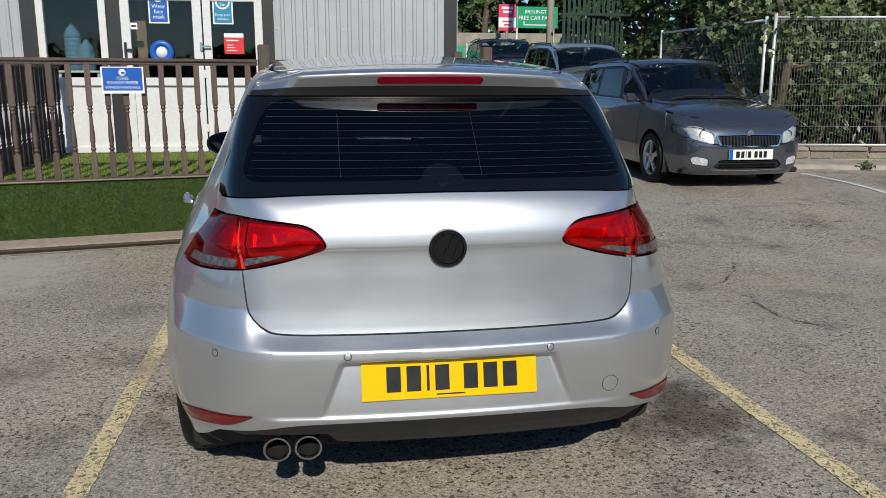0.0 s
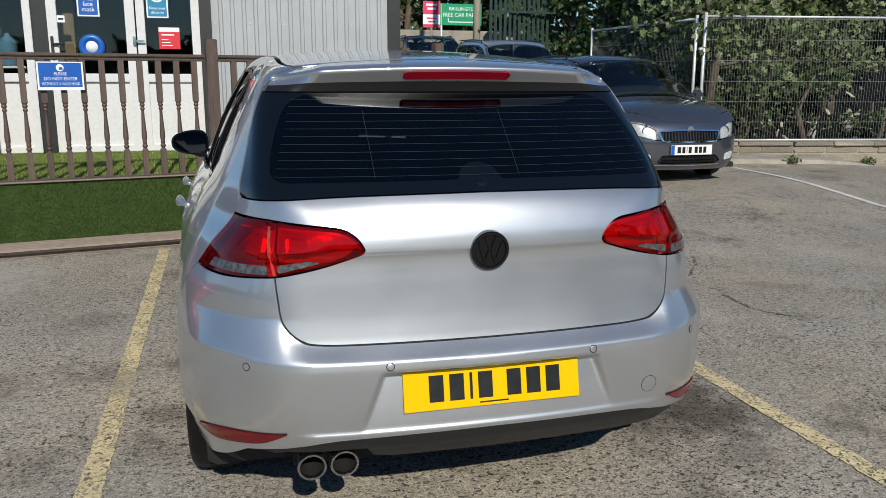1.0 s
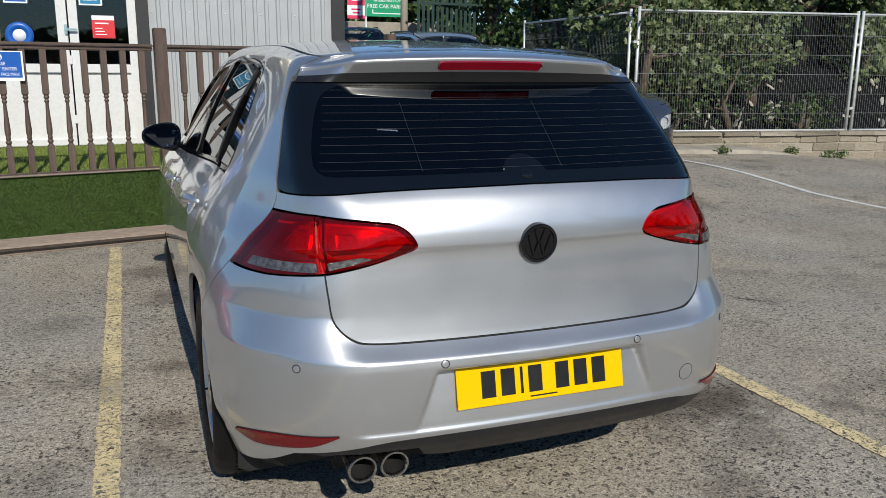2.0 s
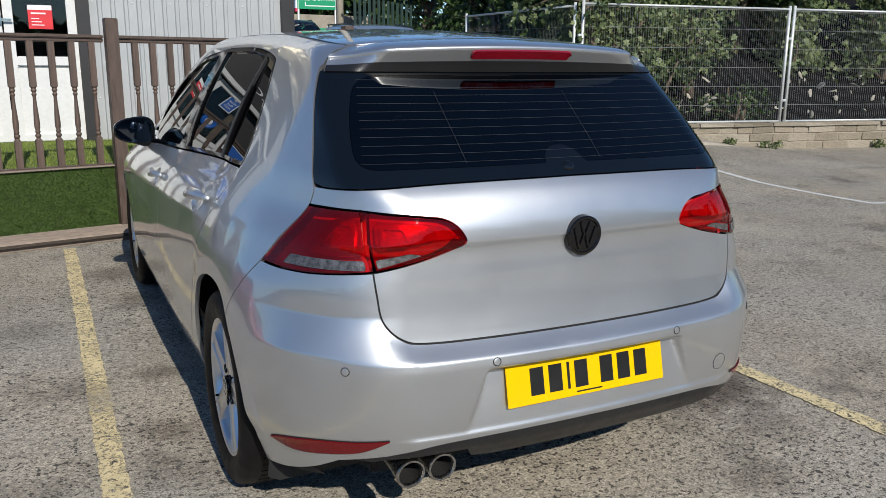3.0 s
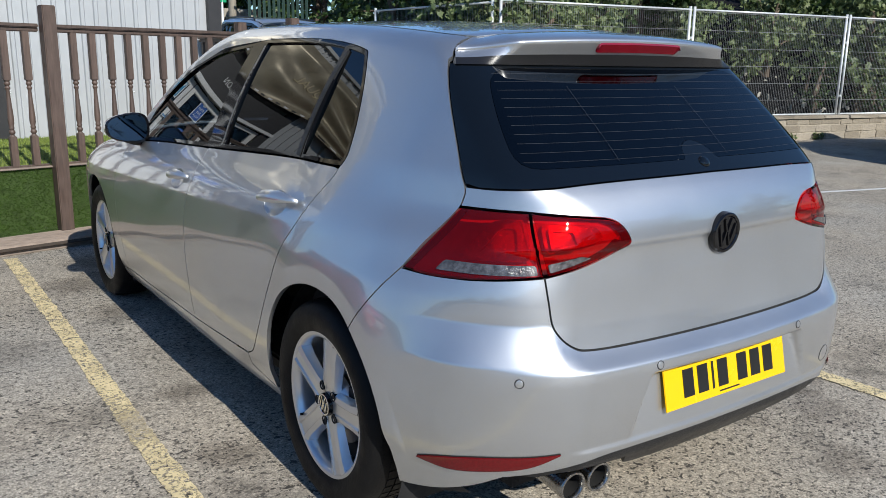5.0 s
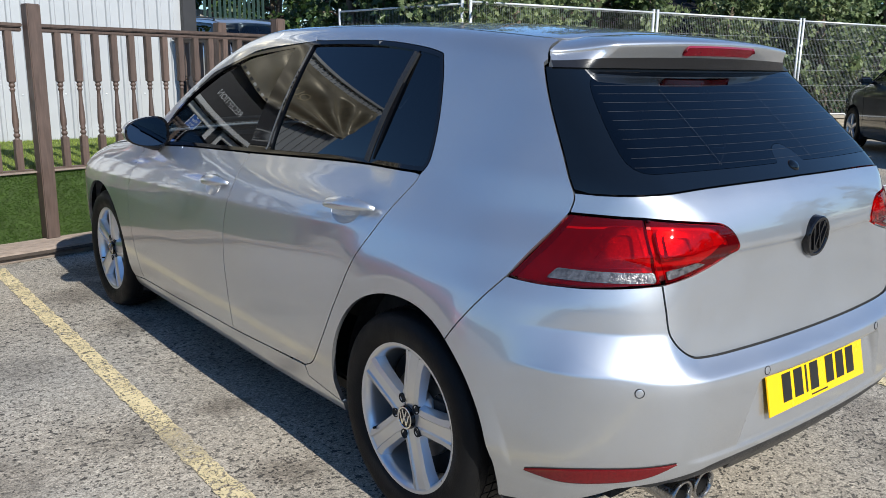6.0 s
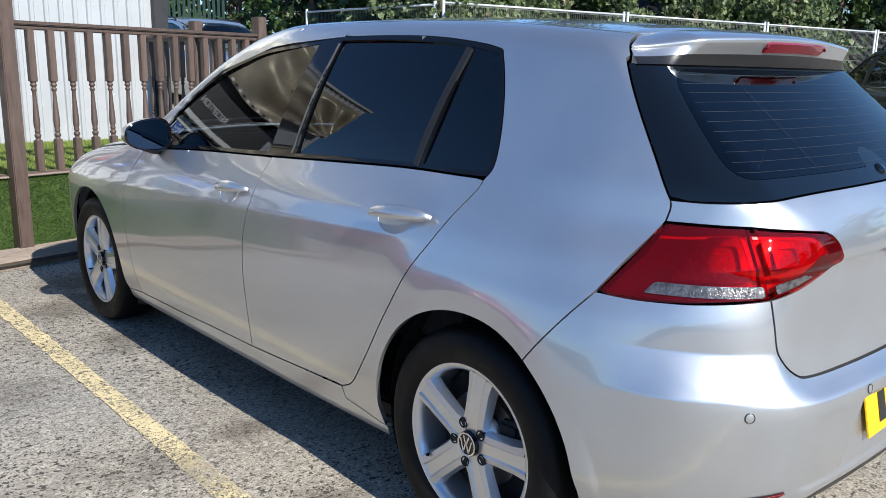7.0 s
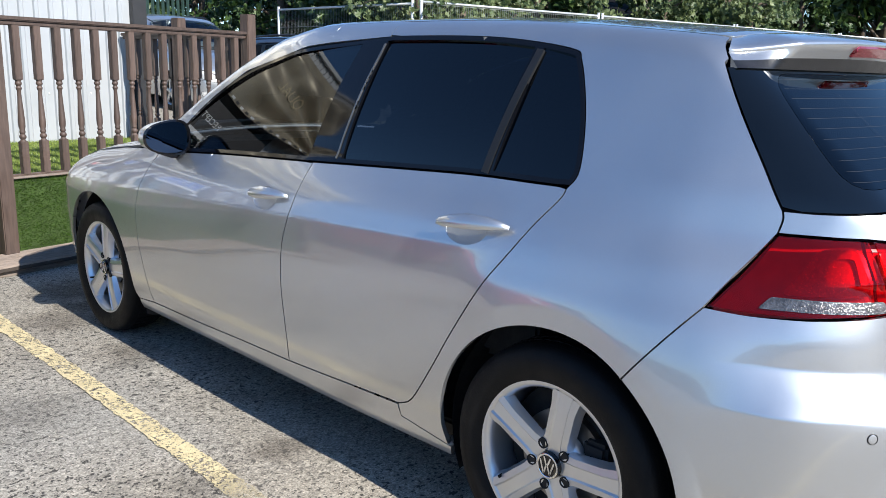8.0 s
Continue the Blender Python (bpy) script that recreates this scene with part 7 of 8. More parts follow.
for k in range(5):
    v, f = tube([(2.0 + 1.25 * k, 22.58, 0.0), (2.0 + 1.25 * k, 22.58, 2.45)], 0.03, 6)
    link_mesh("barrier_post", v, f, GALV, barrier)

park = empty("car_park_sign", pose(6.78, 22.9, 3.28, 90, 0, 0))
tagged(park, "green car park sign with white lettering on posts", "sign")
sign_part("board", 0, 0, 1.45, 0.66, SIGN_GREEN, park)
words("lettering", "BRISLINGTON", 0.15, pose(0.12, 0.17, 0.004), SIGN_WHITE, park, 0.001)
words("lettering", "FREE CAR PARK", 0.175, pose(0.02, -0.02, 0.004), SIGN_WHITE, park, 0.001, squeeze=0.95)
sign_part("arrow_bar", 0.1, -0.23, 0.95, 0.03, SIGN_WHITE, park, 0.004)
sign_part("arrow_stem", -0.38, -0.18, 0.03, 0.12, SIGN_WHITE, park, 0.004)
for px_ in (-0.6, 0.6):
    v, f = tube([(px_, 0.33, -0.03), (px_, -3.28, -0.03)], 0.035, 8)
    link_mesh("post", v, f, GALV, park)
ag = empty("agent_board", pose(5.83, 22.8, 3.26, 90, 0, 0))
tagged(ag, "pink and white letting board on a post", "sign")
sign_part("board", 0, 0, 0.56, 0.80, SIGN_WHITE, ag)
sign_part("top_panel", 0, 0.20, 0.56, 0.40, SIGN_PINK, ag, 0.003)
sign_part("foot_panel", 0, -0.35, 0.56, 0.10, SIGN_PINK, ag, 0.003)
for y_, w_ in ((0.29, 0.36), (0.17, 0.28)):
    sign_part("text_bar", 0.0, y_, w_, 0.07, SIGN_WHITE, ag, 0.005)
for y_, w_ in ((-0.12, 0.30), (-0.22, 0.22)):
    sign_part("text_bar", 0.0, y_, w_, 0.05, SIGN_PINK, ag, 0.005)
v, f = tube([(0, 0.4, -0.04), (0, -3.26, -0.04)], 0.04, 8)
link_mesh("post", v, f, BOARD, ag)
pole = empty("utility_pole")
tagged(pole, "grey wooden utility pole", "pole")
v, f = tube([(5.80, 18.0, 0), (5.84, 18.0, 7.5)], [0.10, 0.09], 12)
link_mesh("shaft", v, f, wood_material("pole_wood", (0.30, 0.27, 0.22)), pole)
for i, (x, y, h) in enumerate(((4.5, 29, 8.0), (6.2, 28, 8.5), (8.6, 28, 8.0), (9.6, 25, 7.5), (2.0, 31, 6.5), (-1.0, 33, 7.0), (7.5, 36, 7.5), (10.5, 31, 7.0), (14, 28, 7), (18, 24, 7), (22, 19, 8), (25, 13, 8), (21, 10, 7.5), (24, 7, 8), (28, 9, 9), (-8, 36, 8))):
    shrub("roadside_tree", x, y, 0.5, h, 2.6, 60, 26, 0.32, "plain", LEAF_B, "leafy green tree across the road", 160 + i)
# trees at the back of the car park, added out of view for reflections
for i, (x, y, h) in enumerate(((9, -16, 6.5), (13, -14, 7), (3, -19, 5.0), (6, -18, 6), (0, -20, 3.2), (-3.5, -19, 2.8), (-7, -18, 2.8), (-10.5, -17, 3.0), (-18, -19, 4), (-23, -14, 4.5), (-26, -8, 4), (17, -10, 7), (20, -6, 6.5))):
    shrub("roadside_tree", x, y, 0.0, h, 2.6, 50, 24, 0.34, "plain", LEAF_B, "leafy green tree added out of view for reflections", 180 + i)
# unseen walls added to close off the surroundings that the car reflects
tagged(box("wall_south", (0.0, -12.6, 1.0), (46.0, 0.25, 2.0), CONCRETE, None, 0.02), "plain concrete wall added out of view behind the car park", "wall", kind="structure")
tagged(box("wall_west", (-22.0, 3.0, 0.85), (0.25, 31.0, 1.7), CONCRETE, None, 0.02), "plain concrete wall added out of view beside the car park", "wall", kind="structure")


# ---- parked cars in the far bays: one smooth body, cut into panels ----
SEC2 = spline((0.14, 0.72), (0.20, 0.775), (0.28, 0.805), (0.42, 0.822), (0.60, 0.824), (0.74, 0.821), (0.84, 0.805), (0.91, 0.782), (0.96, 0.757), (1.2, 0.695), (1.4, 0.640), (1.5, 0.600))
TAP2 = spline((-3.5, 0.16), (-3.3, 0.07), (-3.0, 0.03), (-2.2, 0.008), (-1.0, 0.0), (0.1, 0.004), (0.35, 0.03), (0.55, 0.085), (0.70, 0.16), (0.82, 0.28), (0.95, 0.45))
TOP2 = spline((-3.6, 1.36), (-3.3, 1.44), (-2.9, 1.475), (-2.2, 1.497), (-1.6, 1.498), (-1.25, 1.478), (-1.02, 1.425), (-0.7, 1.262), (-0.32, 1.065), (-0.16, 0.998), (-0.02, 0.970), (0.25, 0.935), (0.50, 0.880),
              (0.66, 0.810), (0.76, 0.730), (0.83, 0.60), (0.90, 0.40))
BOW2 = spline((-3.5, 0.10), (-1.3, 0.10), (-0.9, 0.19), (-0.2, 0.13), (0.2, 0.10), (0.7, 0.18), (0.9, 0.25))
NOSE2 = spline((0.14, 0.70), (0.20, 0.79), (0.30, 0.832), (0.46, 0.835), (0.58, 0.815), (0.68, 0.775), (0.76, 0.70), (0.9, 0.5), (1.4, -0.6))
TAIL2 = spline((0.14, -3.30), (0.25, -3.39), (0.5, -3.42), (0.62, -3.40), (0.7, -3.36), (0.95, -3.32), (1.2, -3.18), (1.45, -3.02))


def skin_estate(p):
    x, y, z = np.abs(p[..., 0]), p[..., 1], p[..., 2]
    side = x - (SEC2(z) - TAP2(y))
    nose = y - (NOSE2(z) - 0.20 * x * x)
    tail = TAIL2(z) + 0.12 * x * x - y
    top = z - (TOP2(y) - BOW2(y) * x * x)
    f = smax(side, nose, 0.14)
    f = smax(f, tail, 0.14)
    return smax(f, top, 0.06)


def from_front(q):
    a = q[:, 0] / 0.8
    st = np.stack([0 * a, 0 * a - 0.35, q[:, 1]], -1)
    return cast(st, np.stack([np.sin(a), np.cos(a), 0 * a], -1), 1.6)


def from_ahead(q):
    st = np.stack([q[:, 0], 0 * q[:, 0] - 0.2, q[:, 1]], -1)
    return cast(st, np.tile((0, 1.0, 0), (len(q), 1)), 1.5)


def f2f(*pts):
    """Points seen from ahead (x, z), as fan coordinates about the bonnet."""
    p = from_ahead(np.array(pts, float))
    return np.stack([np.arctan2(p[:, 0], p[:, 1] + 0.35) * 0.8, p[:, 2]], -1)


def fs2f(*pts):
    p = from_side(np.array(pts, float))
    return np.stack([np.arctan2(p[:, 0], p[:, 1] + 0.35) * 0.8, p[:, 2]], -1)


def from_back(q):
    a = q[:, 0] / 0.8
    st = np.stack([0 * a, 0 * a - 2.4, q[:, 1]], -1)
    return cast(st, np.stack([np.sin(a), -np.cos(a), 0 * a], -1), 1.6)


def bs2f(*pts):
    p = from_side(np.array(pts, float))
    return np.stack([np.arctan2(p[:, 0], -p[:, 1] - 2.4) * 0.8, p[:, 2]], -1)


def both(half):
    return np.concatenate([half, half[::-1][1:-1] * (-1, 1)])


LIGHT_CHROME = simple("lamp_reflector", (0.62, 0.63, 0.64), 0.35, 0.3, var=0.3, scale=40)


def estate_wheel(parent, x, y, turn):
    w = empty("road_wheel")
    v, f = lathe([(0.19, -0.07), (0.215, -0.085), (0.26, -0.09), (0.288, -0.08), (0.298, -0.05), (0.30, 0.0), (0.298, 0.05), (0.288, 0.08), (0.19, 0.07)], 40, "x")
    link_mesh("tyre", v, f, RUBBER, w, sharp=50)
    v, f = lathe([(0.185, 0.06), (0.180, -0.05), (0.192, -0.074), (0.204, -0.080), (0.208, -0.074)], 40, "x")
    rim = link_mesh("rim", v, f, ALLOY, w, sharp=40)
    for k in range(5):
        bm = bmesh.new()
        add_box(bm, -0.062, 0.10, 0, 0.03, 0.19, 0.055, 0.01, Matrix.Rotation(radians(turn + 72 * k), 4, "X"))
        part("spoke", bm, ALLOY, rim)
    v, f = lathe([(0.0001, -0.080), (0.05, -0.078), (0.06, -0.05)], 20, "x")
    link_mesh("hub", v, f, ALLOY, rim)
    v, f = lathe([(0.0001, -0.02), (0.18, -0.02), (0.18, 0.0)], 24, "x")
    link_mesh("brake_drum", v, f, UNDER, w)
    w.parent = parent
    w.matrix_local = pose(x, y, 0.30) if x < 0 else pose(x, y, 0.30, 0, 0, 180)


def estate_car(name, label, paint, m, rails=True, h=0.030, size=1.0, plate=True):
    SKIN[0] = skin_estate
    ob = empty(name)
    tagged(ob, label, "car", "cars parked in the far bays")
    AR, WB = 0.335, -2.454
    P = lambda nm, poly, proj, mat=paint, **k: panel(nm, poly, proj, k.pop("h", h), mat, ob, **k)
    # nose
    low = np.concatenate([[(0.0, 0.16)], fs2f((0.36, 0.16), (0.345, 0.24)), fs2f(*arc(0, 0.30, AR, 10, 42, 6)), fs2f((0.34, 0.60)), f2f((0.66, 0.545), (0.36, 0.500), (0.33, 0.485), (0.0, 0.480))])
    intake = both(np.concatenate([f2f((0.0, 0.235), (0.36, 0.235)), f2f((0.40, 0.265), (0.34, 0.335), (0.0, 0.335))]))
    fog = f2f((0.47, 0.265), (0.62, 0.285), (0.645, 0.35), (0.60, 0.375), (0.47, 0.345))
    P("front_bumper", both(low), from_front, holes=[rounded(intake, 0.02), rounded(fog, 0.02), rounded(fog * (-1, 1), 0.02)], gap=0.003)
    P("lower_intake", rounded(intake, 0.02), from_front, MATT_BLACK, lift=-0.02, skirt=0)
    for k in range(3):
        z_ = 0.258 + 0.027 * k
        q = both(np.concatenate([f2f((0.0, z_), (0.345, z_)), f2f((0.345, z_ + 0.010), (0.0, z_ + 0.010))]))
        P("intake_slat", q, from_front, GLOSS_BLACK, lift=-0.006, skirt=0.01, gap=0)
    q = both(np.concatenate([f2f((0.0, 0.212), (0.42, 0.222)), f2f((0.42, 0.232), (0.0, 0.222))]))
    P("chrome_strip", q, from_front, CHROME, lift=0.004, skirt=0.006, gap=0)
    P("fog_lamp", rounded(fog, 0.02), from_front, LIGHT_CHROME, lift=-0.004, skirt=0.02, sides=(1, -1))
    grille = both(np.concatenate([f2f((0.0, 0.490), (0.335, 0.497)), f2f((0.375, 0.60), (0.0, 0.612))]))
    P("grille_back", rounded(grille, 0.015), from_front, MATT_BLACK, lift=-0.015, skirt=0)
    for k in range(18):
        x_ = -0.32 + 0.0376 * k
        q = f2f((x_ - 0.006, 0.500), (x_ + 0.006, 0.500), (x_ + 0.006, 0.598), (x_ - 0.006, 0.598))
        P("grille_bar", q, from_front, GLOSS_BLACK, lift=0.002, skirt=0.012, gap=0)
    gi_ = rounded(grille, 0.015)
    gi_ = gi_ if area2(gi_) > 0 else gi_[::-1]
    P("grille_trim", inset(resample(gi_, 0.02), -0.014), from_front, CHROME, holes=[gi_], gap=0, lift=0.004, skirt=0.01)
    c3 = from_ahead(np.array([(0.0, 0.628)]))[0]
    v, f = lathe([(0.0001, 0.012), (0.034, 0.012), (0.042, 0.006), (0.043, -0.006)], 24)
    mm = pose(*c3, -90, 0, 0) @ pose(0, 0, 0, -18, 0, 0)
    link_mesh("badge", [mm @ Vector(p) for p in v], f, CHROME, ob, sharp=40)
    lamp = np.concatenate([f2f((0.40, 0.505), (0.62, 0.560)), fs2f((0.46, 0.625), (0.42, 0.685), (0.44, 0.712)), f2f((0.55, 0.700), (0.41, 0.632))])
    P("headlight_back", rounded(lamp, 0.03), from_front, LIGHT_CHROME, lift=-0.03, skirt=0, sides=(1, -1))
    P("headlight", rounded(lamp, 0.03), from_front, LENS_CLEAR, lift=0.002, skirt=0.02, sides=(1, -1), label="clear headlight glass")
    for sx in (-1, 1):
        c3 = from_ahead(np.array([(0.50, 0.605)]))[0]
        v, f = lathe([(0.0001, -0.03), (0.03, -0.02), (0.055, 0.0), (0.058, -0.02)], 20)
        mm = pose(c3[0] * sx, c3[1] - 0.04, c3[2], -90, 0, 0)
        link_mesh("reflector_bowl", [mm @ Vector(p) for p in v], f, CHROME, ob)
    P("nose_panel", both(np.concatenate([f2f((0.0, 0.475), (0.55, 0.525)), fs2f((0.30, 0.60), (0.22, 0.72), (0.20, 0.86)), f2f((0.60, 0.80), (0.45, 0.79), (0.0, 0.785))])), from_front, lift=-0.005, skirt=0, holes=[rounded(lamp, 0.03), rounded(lamp * (-1, 1), 0.03), rounded(grille, 0.015)])
    # plate
    c3 = from_ahead(np.array([(0.0, 0.395)]))[0]
    if plate:
        mm = pose(0, c3[1] + 0.012, 0.398, 90, 0, 180)
        bm = bmesh.new()
        add_box(bm, 0, 0, 0, 0.52, 0.111, 0.012, 0.001, mm)
        pl_ = part("number_plate", bm, PLATE_W, ob, "white front number plate")
        bm = bmesh.new()
        add_box(bm, -0.238, 0, 0.0068, 0.042, 0.108, 0.002, 0, mm)
        part("plate_band", bm, SIGN_BLUE, pl_, smooth=False)
        x0 = -0.185
        for i, wd in enumerate((0.052, 0.046, 0.016, 0.046, 0.046, 0.046, 0.046)):
            x0 += 0.022 if i == 4 else 0
            bm = bmesh.new()
            add_box(bm, x0 + wd / 2, 0, 0.0068, wd - 0.008, 0.07, 0.002, 0, mm)
            part("plate_bar", bm, INK, pl_, smooth=False)
            x0 += wd + 0.009
    # bonnet, screen, roof
    hw_ = from_side(np.array([(-0.22, 0.955), (0.1, 0.925), (0.33, 0.862), (0.45, 0.80)]))[:, :2]
    hb = np.concatenate([[(0.0, -0.06), (0.45, -0.10)], hw_, [(0.55, 0.57), (0.40, 0.66), (0.30, 0.735), (0.0, 0.765)]])
    P("bonnet", both(hb), from_top)
    P("inner_wing", both(np.array([(0.0, -0.42), (0.66, -0.42), (0.72, -0.25), (0.765, 0.0), (0.76, 0.25), (0.73, 0.40), (0.64, 0.54), (0.0, 0.68)])), from_top, lift=-0.010, skirt=0)
    sw = from_side(np.array([(-1.0, 1.33), (-0.8, 1.225), (-0.55, 1.10), (-0.35, 1.01)]))[:, :2]
    wl = np.concatenate([[(0.0, -1.03), (0.35, -1.05), (0.545, -1.08)], sw, [(0.6, -0.17), (0.0, -0.085)]])
    P("windscreen", both(wl), from_top, GLASS_CLEAR, skirt=0)
    re_ = [(-3.1, 1.385), (-2.6, 1.425), (-2.0, 1.44), (-1.5, 1.438), (-1.2, 1.415), (-1.0, 1.362)]
    rr_ = from_side(np.array(re_))[:, :2]
    P("roof", both(np.concatenate([[(0.0, -3.12)], rr_, [(0.35, -1.04), (0.0, -1.02)]])), from_top)
    # tail
    P("tailgate", both(np.concatenate([[(0.0, 0.20)], bs2f((-3.30, 0.20), (-3.28, 0.60), (-3.185, 0.945)), [(0.0, 0.945)]])), from_back)
    P("rear_screen", both(np.concatenate([[(0.0, 0.950)], bs2f((-3.175, 0.955), (-3.125, 1.2), (-3.11, 1.37)), [(0.0, 1.43)]])), from_back, GLASS_DARK, skirt=0)
    # sides
    dlo = np.array([(-0.36, 0.955), (-1.2, 0.965), (-2.2, 0.985), (-2.95, 1.01), (-3.02, 1.10), (-2.93, 1.30), (-2.7, 1.365), (-2.0, 1.39), (-1.4, 1.385), (-1.1, 1.33), (-0.75, 1.17)])
    cabin = np.concatenate([[(-0.30, 0.955), (-0.5, 1.075), (-0.98, 1.345)], re_[::-1], [(-3.12, 1.2), (-3.17, 0.95)], [(-2.2, 0.955), (-1.2, 0.945)]])
    P("side_frame", cabin, from_side, holes=[rounded(dlo, 0.04)], sides=(1, -1))
    P("side_trim", rounded(dlo, 0.04), from_side, BLACK_TRIM, lift=-0.012, skirt=0, sides=(1, -1), holes=[np.array([(-0.48, 0.985), (-1.16, 0.99), (-1.22, 1.345), (-1.12, 1.295), (-0.78, 1.15)]), np.array([(-1.28, 0.99), (-2.12, 1.01), (-2.14, 1.36), (-1.40, 1.36)]),
      np.array([(-2.22, 1.01), (-2.88, 1.04), (-2.86, 1.27), (-2.66, 1.34), (-2.24, 1.36)])])
    for q, mt in ((np.array([(-0.46, 0.975), (-1.17, 0.98), (-1.23, 1.36), (-1.12, 1.31), (-0.77, 1.16)]), GLASS_CLEAR), (np.array([(-1.27, 0.98), (-2.13, 1.0), (-2.15, 1.37), (-1.39, 1.37)]), GLASS_DARK),
                  (np.array([(-2.21, 1.0), (-2.89, 1.03), (-2.87, 1.28), (-2.66, 1.35), (-2.23, 1.37)]), GLASS_DARK)):
        P("side_pane", q, from_side, mt, lift=-0.014, skirt=0, sides=(1, -1))
    P("wing", np.concatenate([[(-0.42, 0.18), (-0.40, 0.60), (-0.30, 0.945), (0.08, 0.915), (0.31, 0.845), (0.34, 0.70), (0.34, 0.61)], arc(0, 0.30, AR, 42, 200, 24)]), from_side, sides=(1, -1))
    P("front_door", np.array([(-0.425, 0.20), (-0.405, 0.60), (-0.31, 0.945), (-1.2, 0.945), (-1.24, 0.60), (-1.22, 0.20)]), from_side, sides=(1, -1))
    P("rear_door", np.concatenate([[(-1.225, 0.20), (-1.245, 0.60), (-1.205, 0.945), (-2.12, 0.955), (-2.20, 0.70)], arc(WB, 0.30, AR + 0.005, 60, 0, 8), [(-2.10, 0.20)]]), from_side, sides=(1, -1))
    P("rear_quarter", np.concatenate([[(-3.18, 0.945), (-3.28, 0.60), (-3.30, 0.20), (-2.80, 0.20)], arc(WB, 0.30, AR, 197, 62, 24), [(-2.20, 0.715), (-2.125, 0.955)]]), from_side, sides=(1, -1))
    for sx in (-1, 1):
        bm = bmesh.new()
        add_box(bm, sx * 0.885, -0.52, 0.985, 0.17, 0.10, 0.115, 0.035, None, 3)
        mi = part("door_mirror", bm, paint, ob)
        v, f = tube([(sx * 0.74, -0.50, 0.955), (sx * 0.83, -0.52, 0.965)], 0.022, 8)
        link_mesh("mirror_foot", v, f, BLACK_TRIM, mi)
        for yh in (-1.10, -2.0):
            c3 = from_side(np.array([(yh, 0.80)]))[0]
            bm = bmesh.new()
            add_box(bm, sx * (c3[0] + 0.018), yh, 0.80, 0.024, 0.17, 0.026, 0.009)
            part("door_handle", bm, paint, ob)
        if rails:
            pts_ = from_side(np.array([(-3.0, 1.400), (-2.9, 1.41), (-2.0, 1.44), (-1.4, 1.432), (-1.3, 1.42)]))
            pts_[1:4, 2] += 0.045
            pts_[:, 0] = pts_[:, 0] * sx - 0.015 * sx
            v, f = tube([tuple(q) for q in pts_], 0.014, 8)
            link_mesh("roof_rail", v, f, BLACK_TRIM, ob)
        for yw, tn in ((0, 15), (WB, 40)):
            vs_, fs_ = [], []
            ar = np.linspace(-25, 205, 20)
            for xx in (0.80, 0.5):
                for t in ar:
                    vs_.append((sx * xx, yw + (AR + 0.01) * math.cos(radians(t)), 0.30 + (AR + 0.01) * math.sin(radians(t))))
            n_ = len(ar)
            fs_ = [(i, i + 1, n_ + i + 1, n_ + i) for i in range(n_ - 1)] + [tuple(n_ + i for i in range(n_))]
            link_mesh("wheel_housing", vs_, fs_, UNDER, ob)
            estate_wheel(ob, sx * 0.735, yw, tn)
    # wipers, cabin
    for x0_, x1_ in ((-0.62, -0.02), (0.0, 0.52)):
        t_ = np.linspace(0, 1, 8)
        p3 = from_top(np.stack([x0_ + (x1_ - x0_) * t_, -0.165 + 0.0 * t_ - 0.03 * np.sin(math.pi * t_)], -1))
        v, f = tube([(a, b, c + 0.018) for a, b, c in p3], 0.009, 6)
        link_mesh("wiper", v, f, MATT_BLACK, ob)
    box("dashboard", (0, -0.52, 0.84), (1.3, 0.42, 0.20), GREY_PLASTIC, ob, 0.05)
    box("floor_pan", (0, -1.3, 0.20), (1.40, 3.9, 0.06), UNDER, ob, 0.01)
    box("engine_block", (0, 0.15, 0.50), (1.05, 0.85, 0.55), UNDER, ob, 0.03)
    box("tail_panel", (0, -3.12, 0.62), (1.30, 0.10, 0.80), UNDER, ob, 0.03)
    v, f = [], []
    mw = pose(0.34, -0.80, 0.92, -65, 0, 0)
    for i in range(28):
        a = 2 * math.pi * i / 28
        for k in range(6):
            b = 2 * math.pi * k / 6
            v.append(mw @ Vector(((0.18 + 0.015 * math.cos(b)) * math.cos(a), (0.18 + 0.015 * math.cos(b)) * math.sin(a), 0.015 * math.sin(b))))
    f = [(i * 6 + k, ((i + 1) % 28) * 6 + k, ((i + 1) % 28) * 6 + (k + 1) % 6, i * 6 + (k + 1) % 6) for i in range(28) for k in range(6)]
    link_mesh("steering_wheel", v, f, BLACK_TRIM, ob)
    for sx in (-0.35, 0.35):
        for yy in (-1.35, -2.2):
            bm = bmesh.new()
            add_box(bm, sx, yy, 0.50, 0.5, 0.5, 0.16, 0.05)
            add_box(bm, 0, 0, 0.30, 0.48, 0.13, 0.60, 0.05, pose(sx, yy - 0.25, 0.52, 14, 0, 0))
            add_box(bm, 0, 0, 0.70, 0.25, 0.09, 0.16, 0.03, pose(sx, yy - 0.25, 0.52, 14, 0, 0))
            part("seat", bm, SEAT, ob)
    SKIN[0] = skin
    ob.matrix_world = m @ Matrix.Diagonal((size, size, size, 1))
    return ob


PAINT_GREY = car_paint("grey_paint", (0.095, 0.105, 0.130), 0.32, 0.7)
PAINT_PALE = car_paint("pale_silver_paint", (0.62, 0.65, 0.68), 0.33, 0.8)
PAINT_DARK = car_paint("dark_blue_paint", (0.02, 0.028, 0.05), 0.35, 0.5)
PAINT_BLACK = car_paint("black_paint", (0.010, 0.010, 0.012), 0.3, 0.2)
estate_car("estate_car", "dark grey metallic estate car facing out of its bay", PAINT_GREY, pose(4.42, 6.20, 0.14, 0, 0, 180))
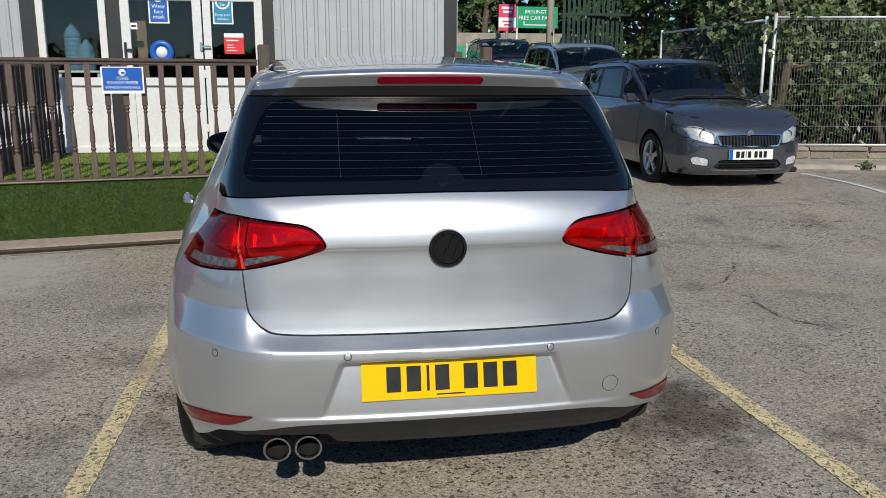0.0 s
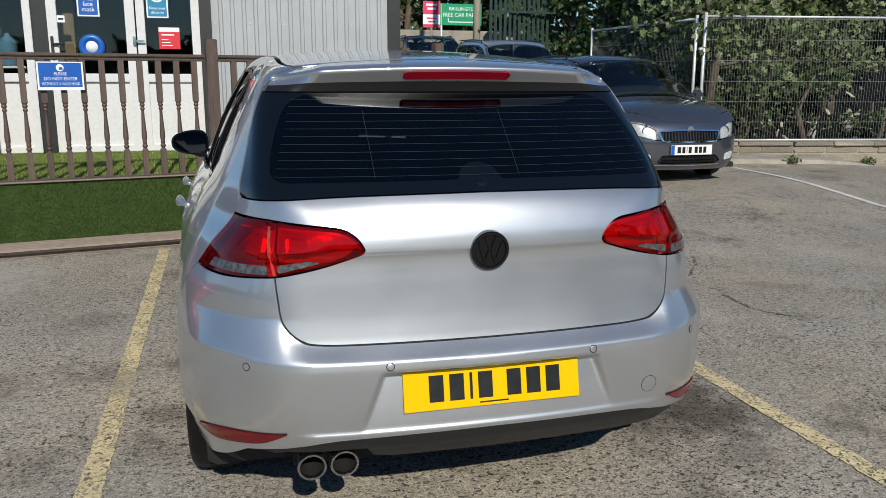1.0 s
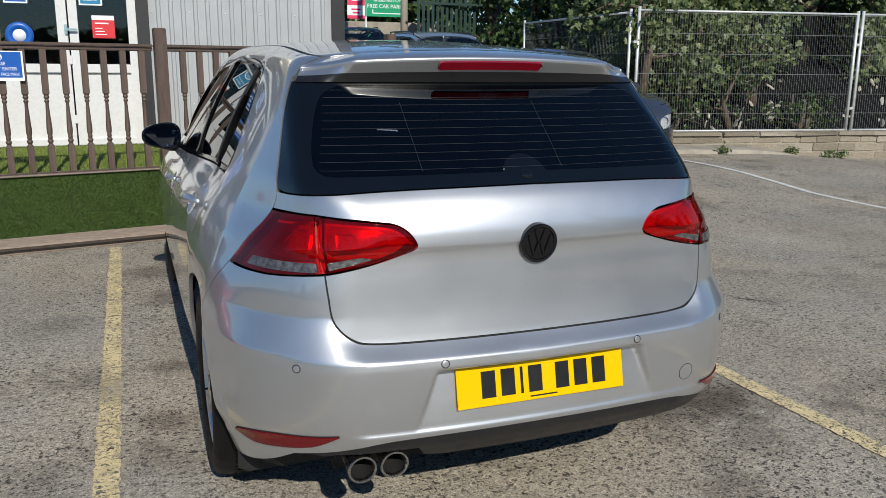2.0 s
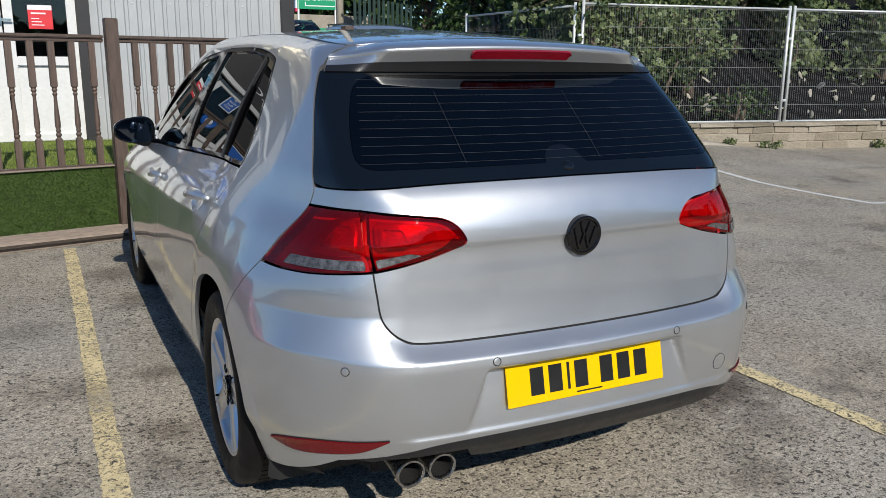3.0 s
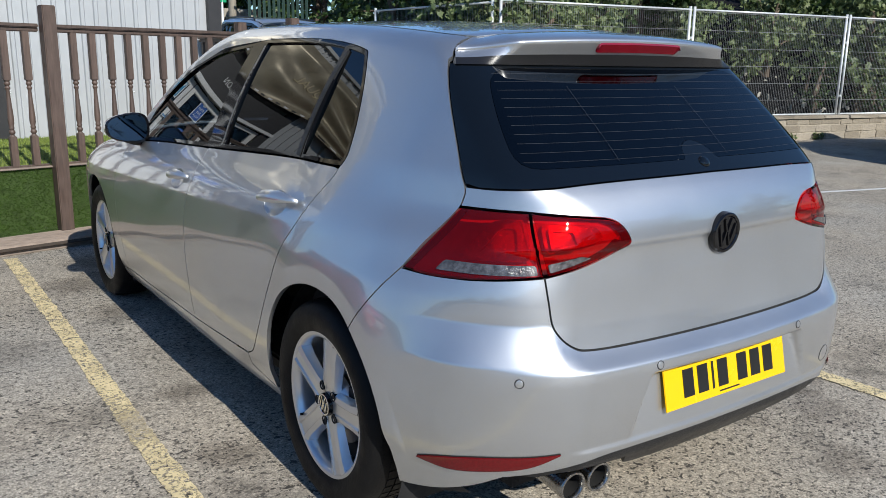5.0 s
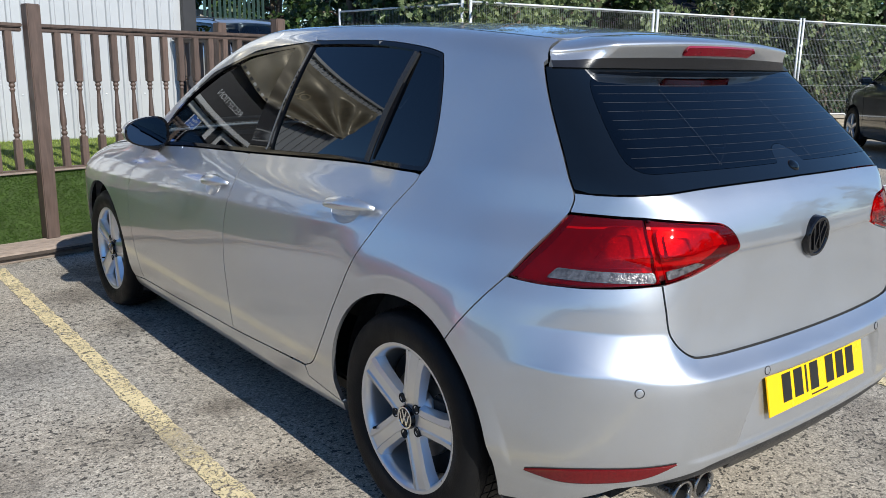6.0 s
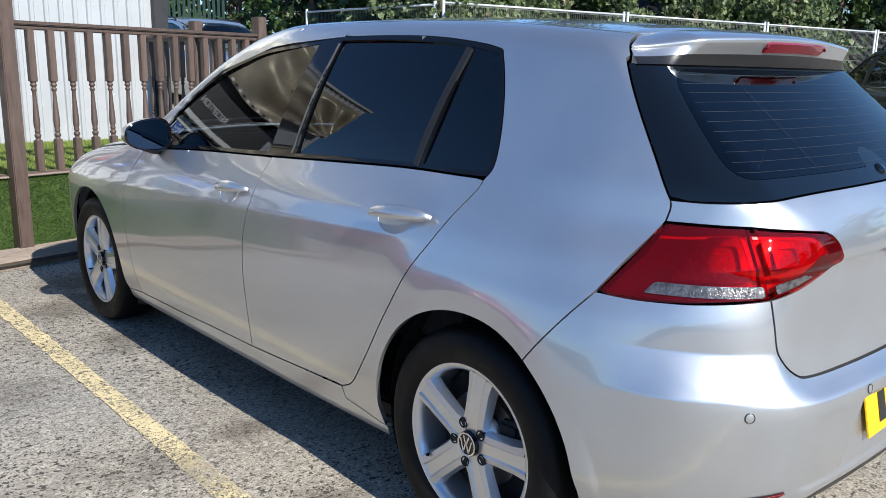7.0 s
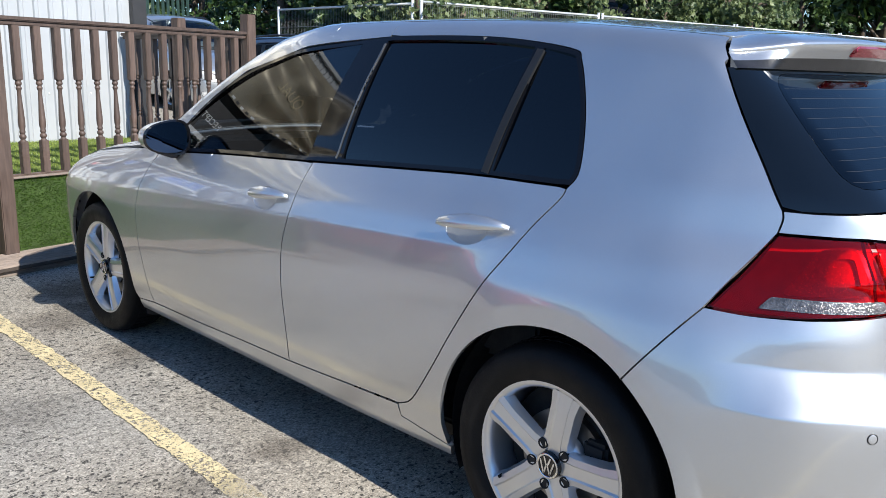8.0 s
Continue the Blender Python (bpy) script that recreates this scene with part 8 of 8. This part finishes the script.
estate_car("estate_car", "pale silver estate car with dark roof bars", PAINT_PALE, pose(5.10, 12.0, ground_z(5.1, 12.0), 0, 0, 180) @ pose(0, 0, 0, -3.0, 0, 0), h=0.04, size=1.05)
estate_car("estate_car", "dark blue estate car parked at the back", PAINT_DARK, pose(5.0, 18.6, ground_z(5.0, 19.5), 0, 0, 178), h=0.06, size=1.1)
estate_car("tall_estate_car", "black car parked beside the stone wall", PAINT_BLACK, pose(12.79, 4.09, 0.0, 0, 0, -46), h=0.05, size=1.16, plate=False)
PAINT_RED = car_paint("red_paint", (0.60, 0.012, 0.02), 0.30, 0.1)
estate_car("estate_car", "red estate car parked beyond the end of the deck", PAINT_RED, pose(-5.40, 3.2, 0.0, 0, 0, 180), h=0.06, size=1.0)
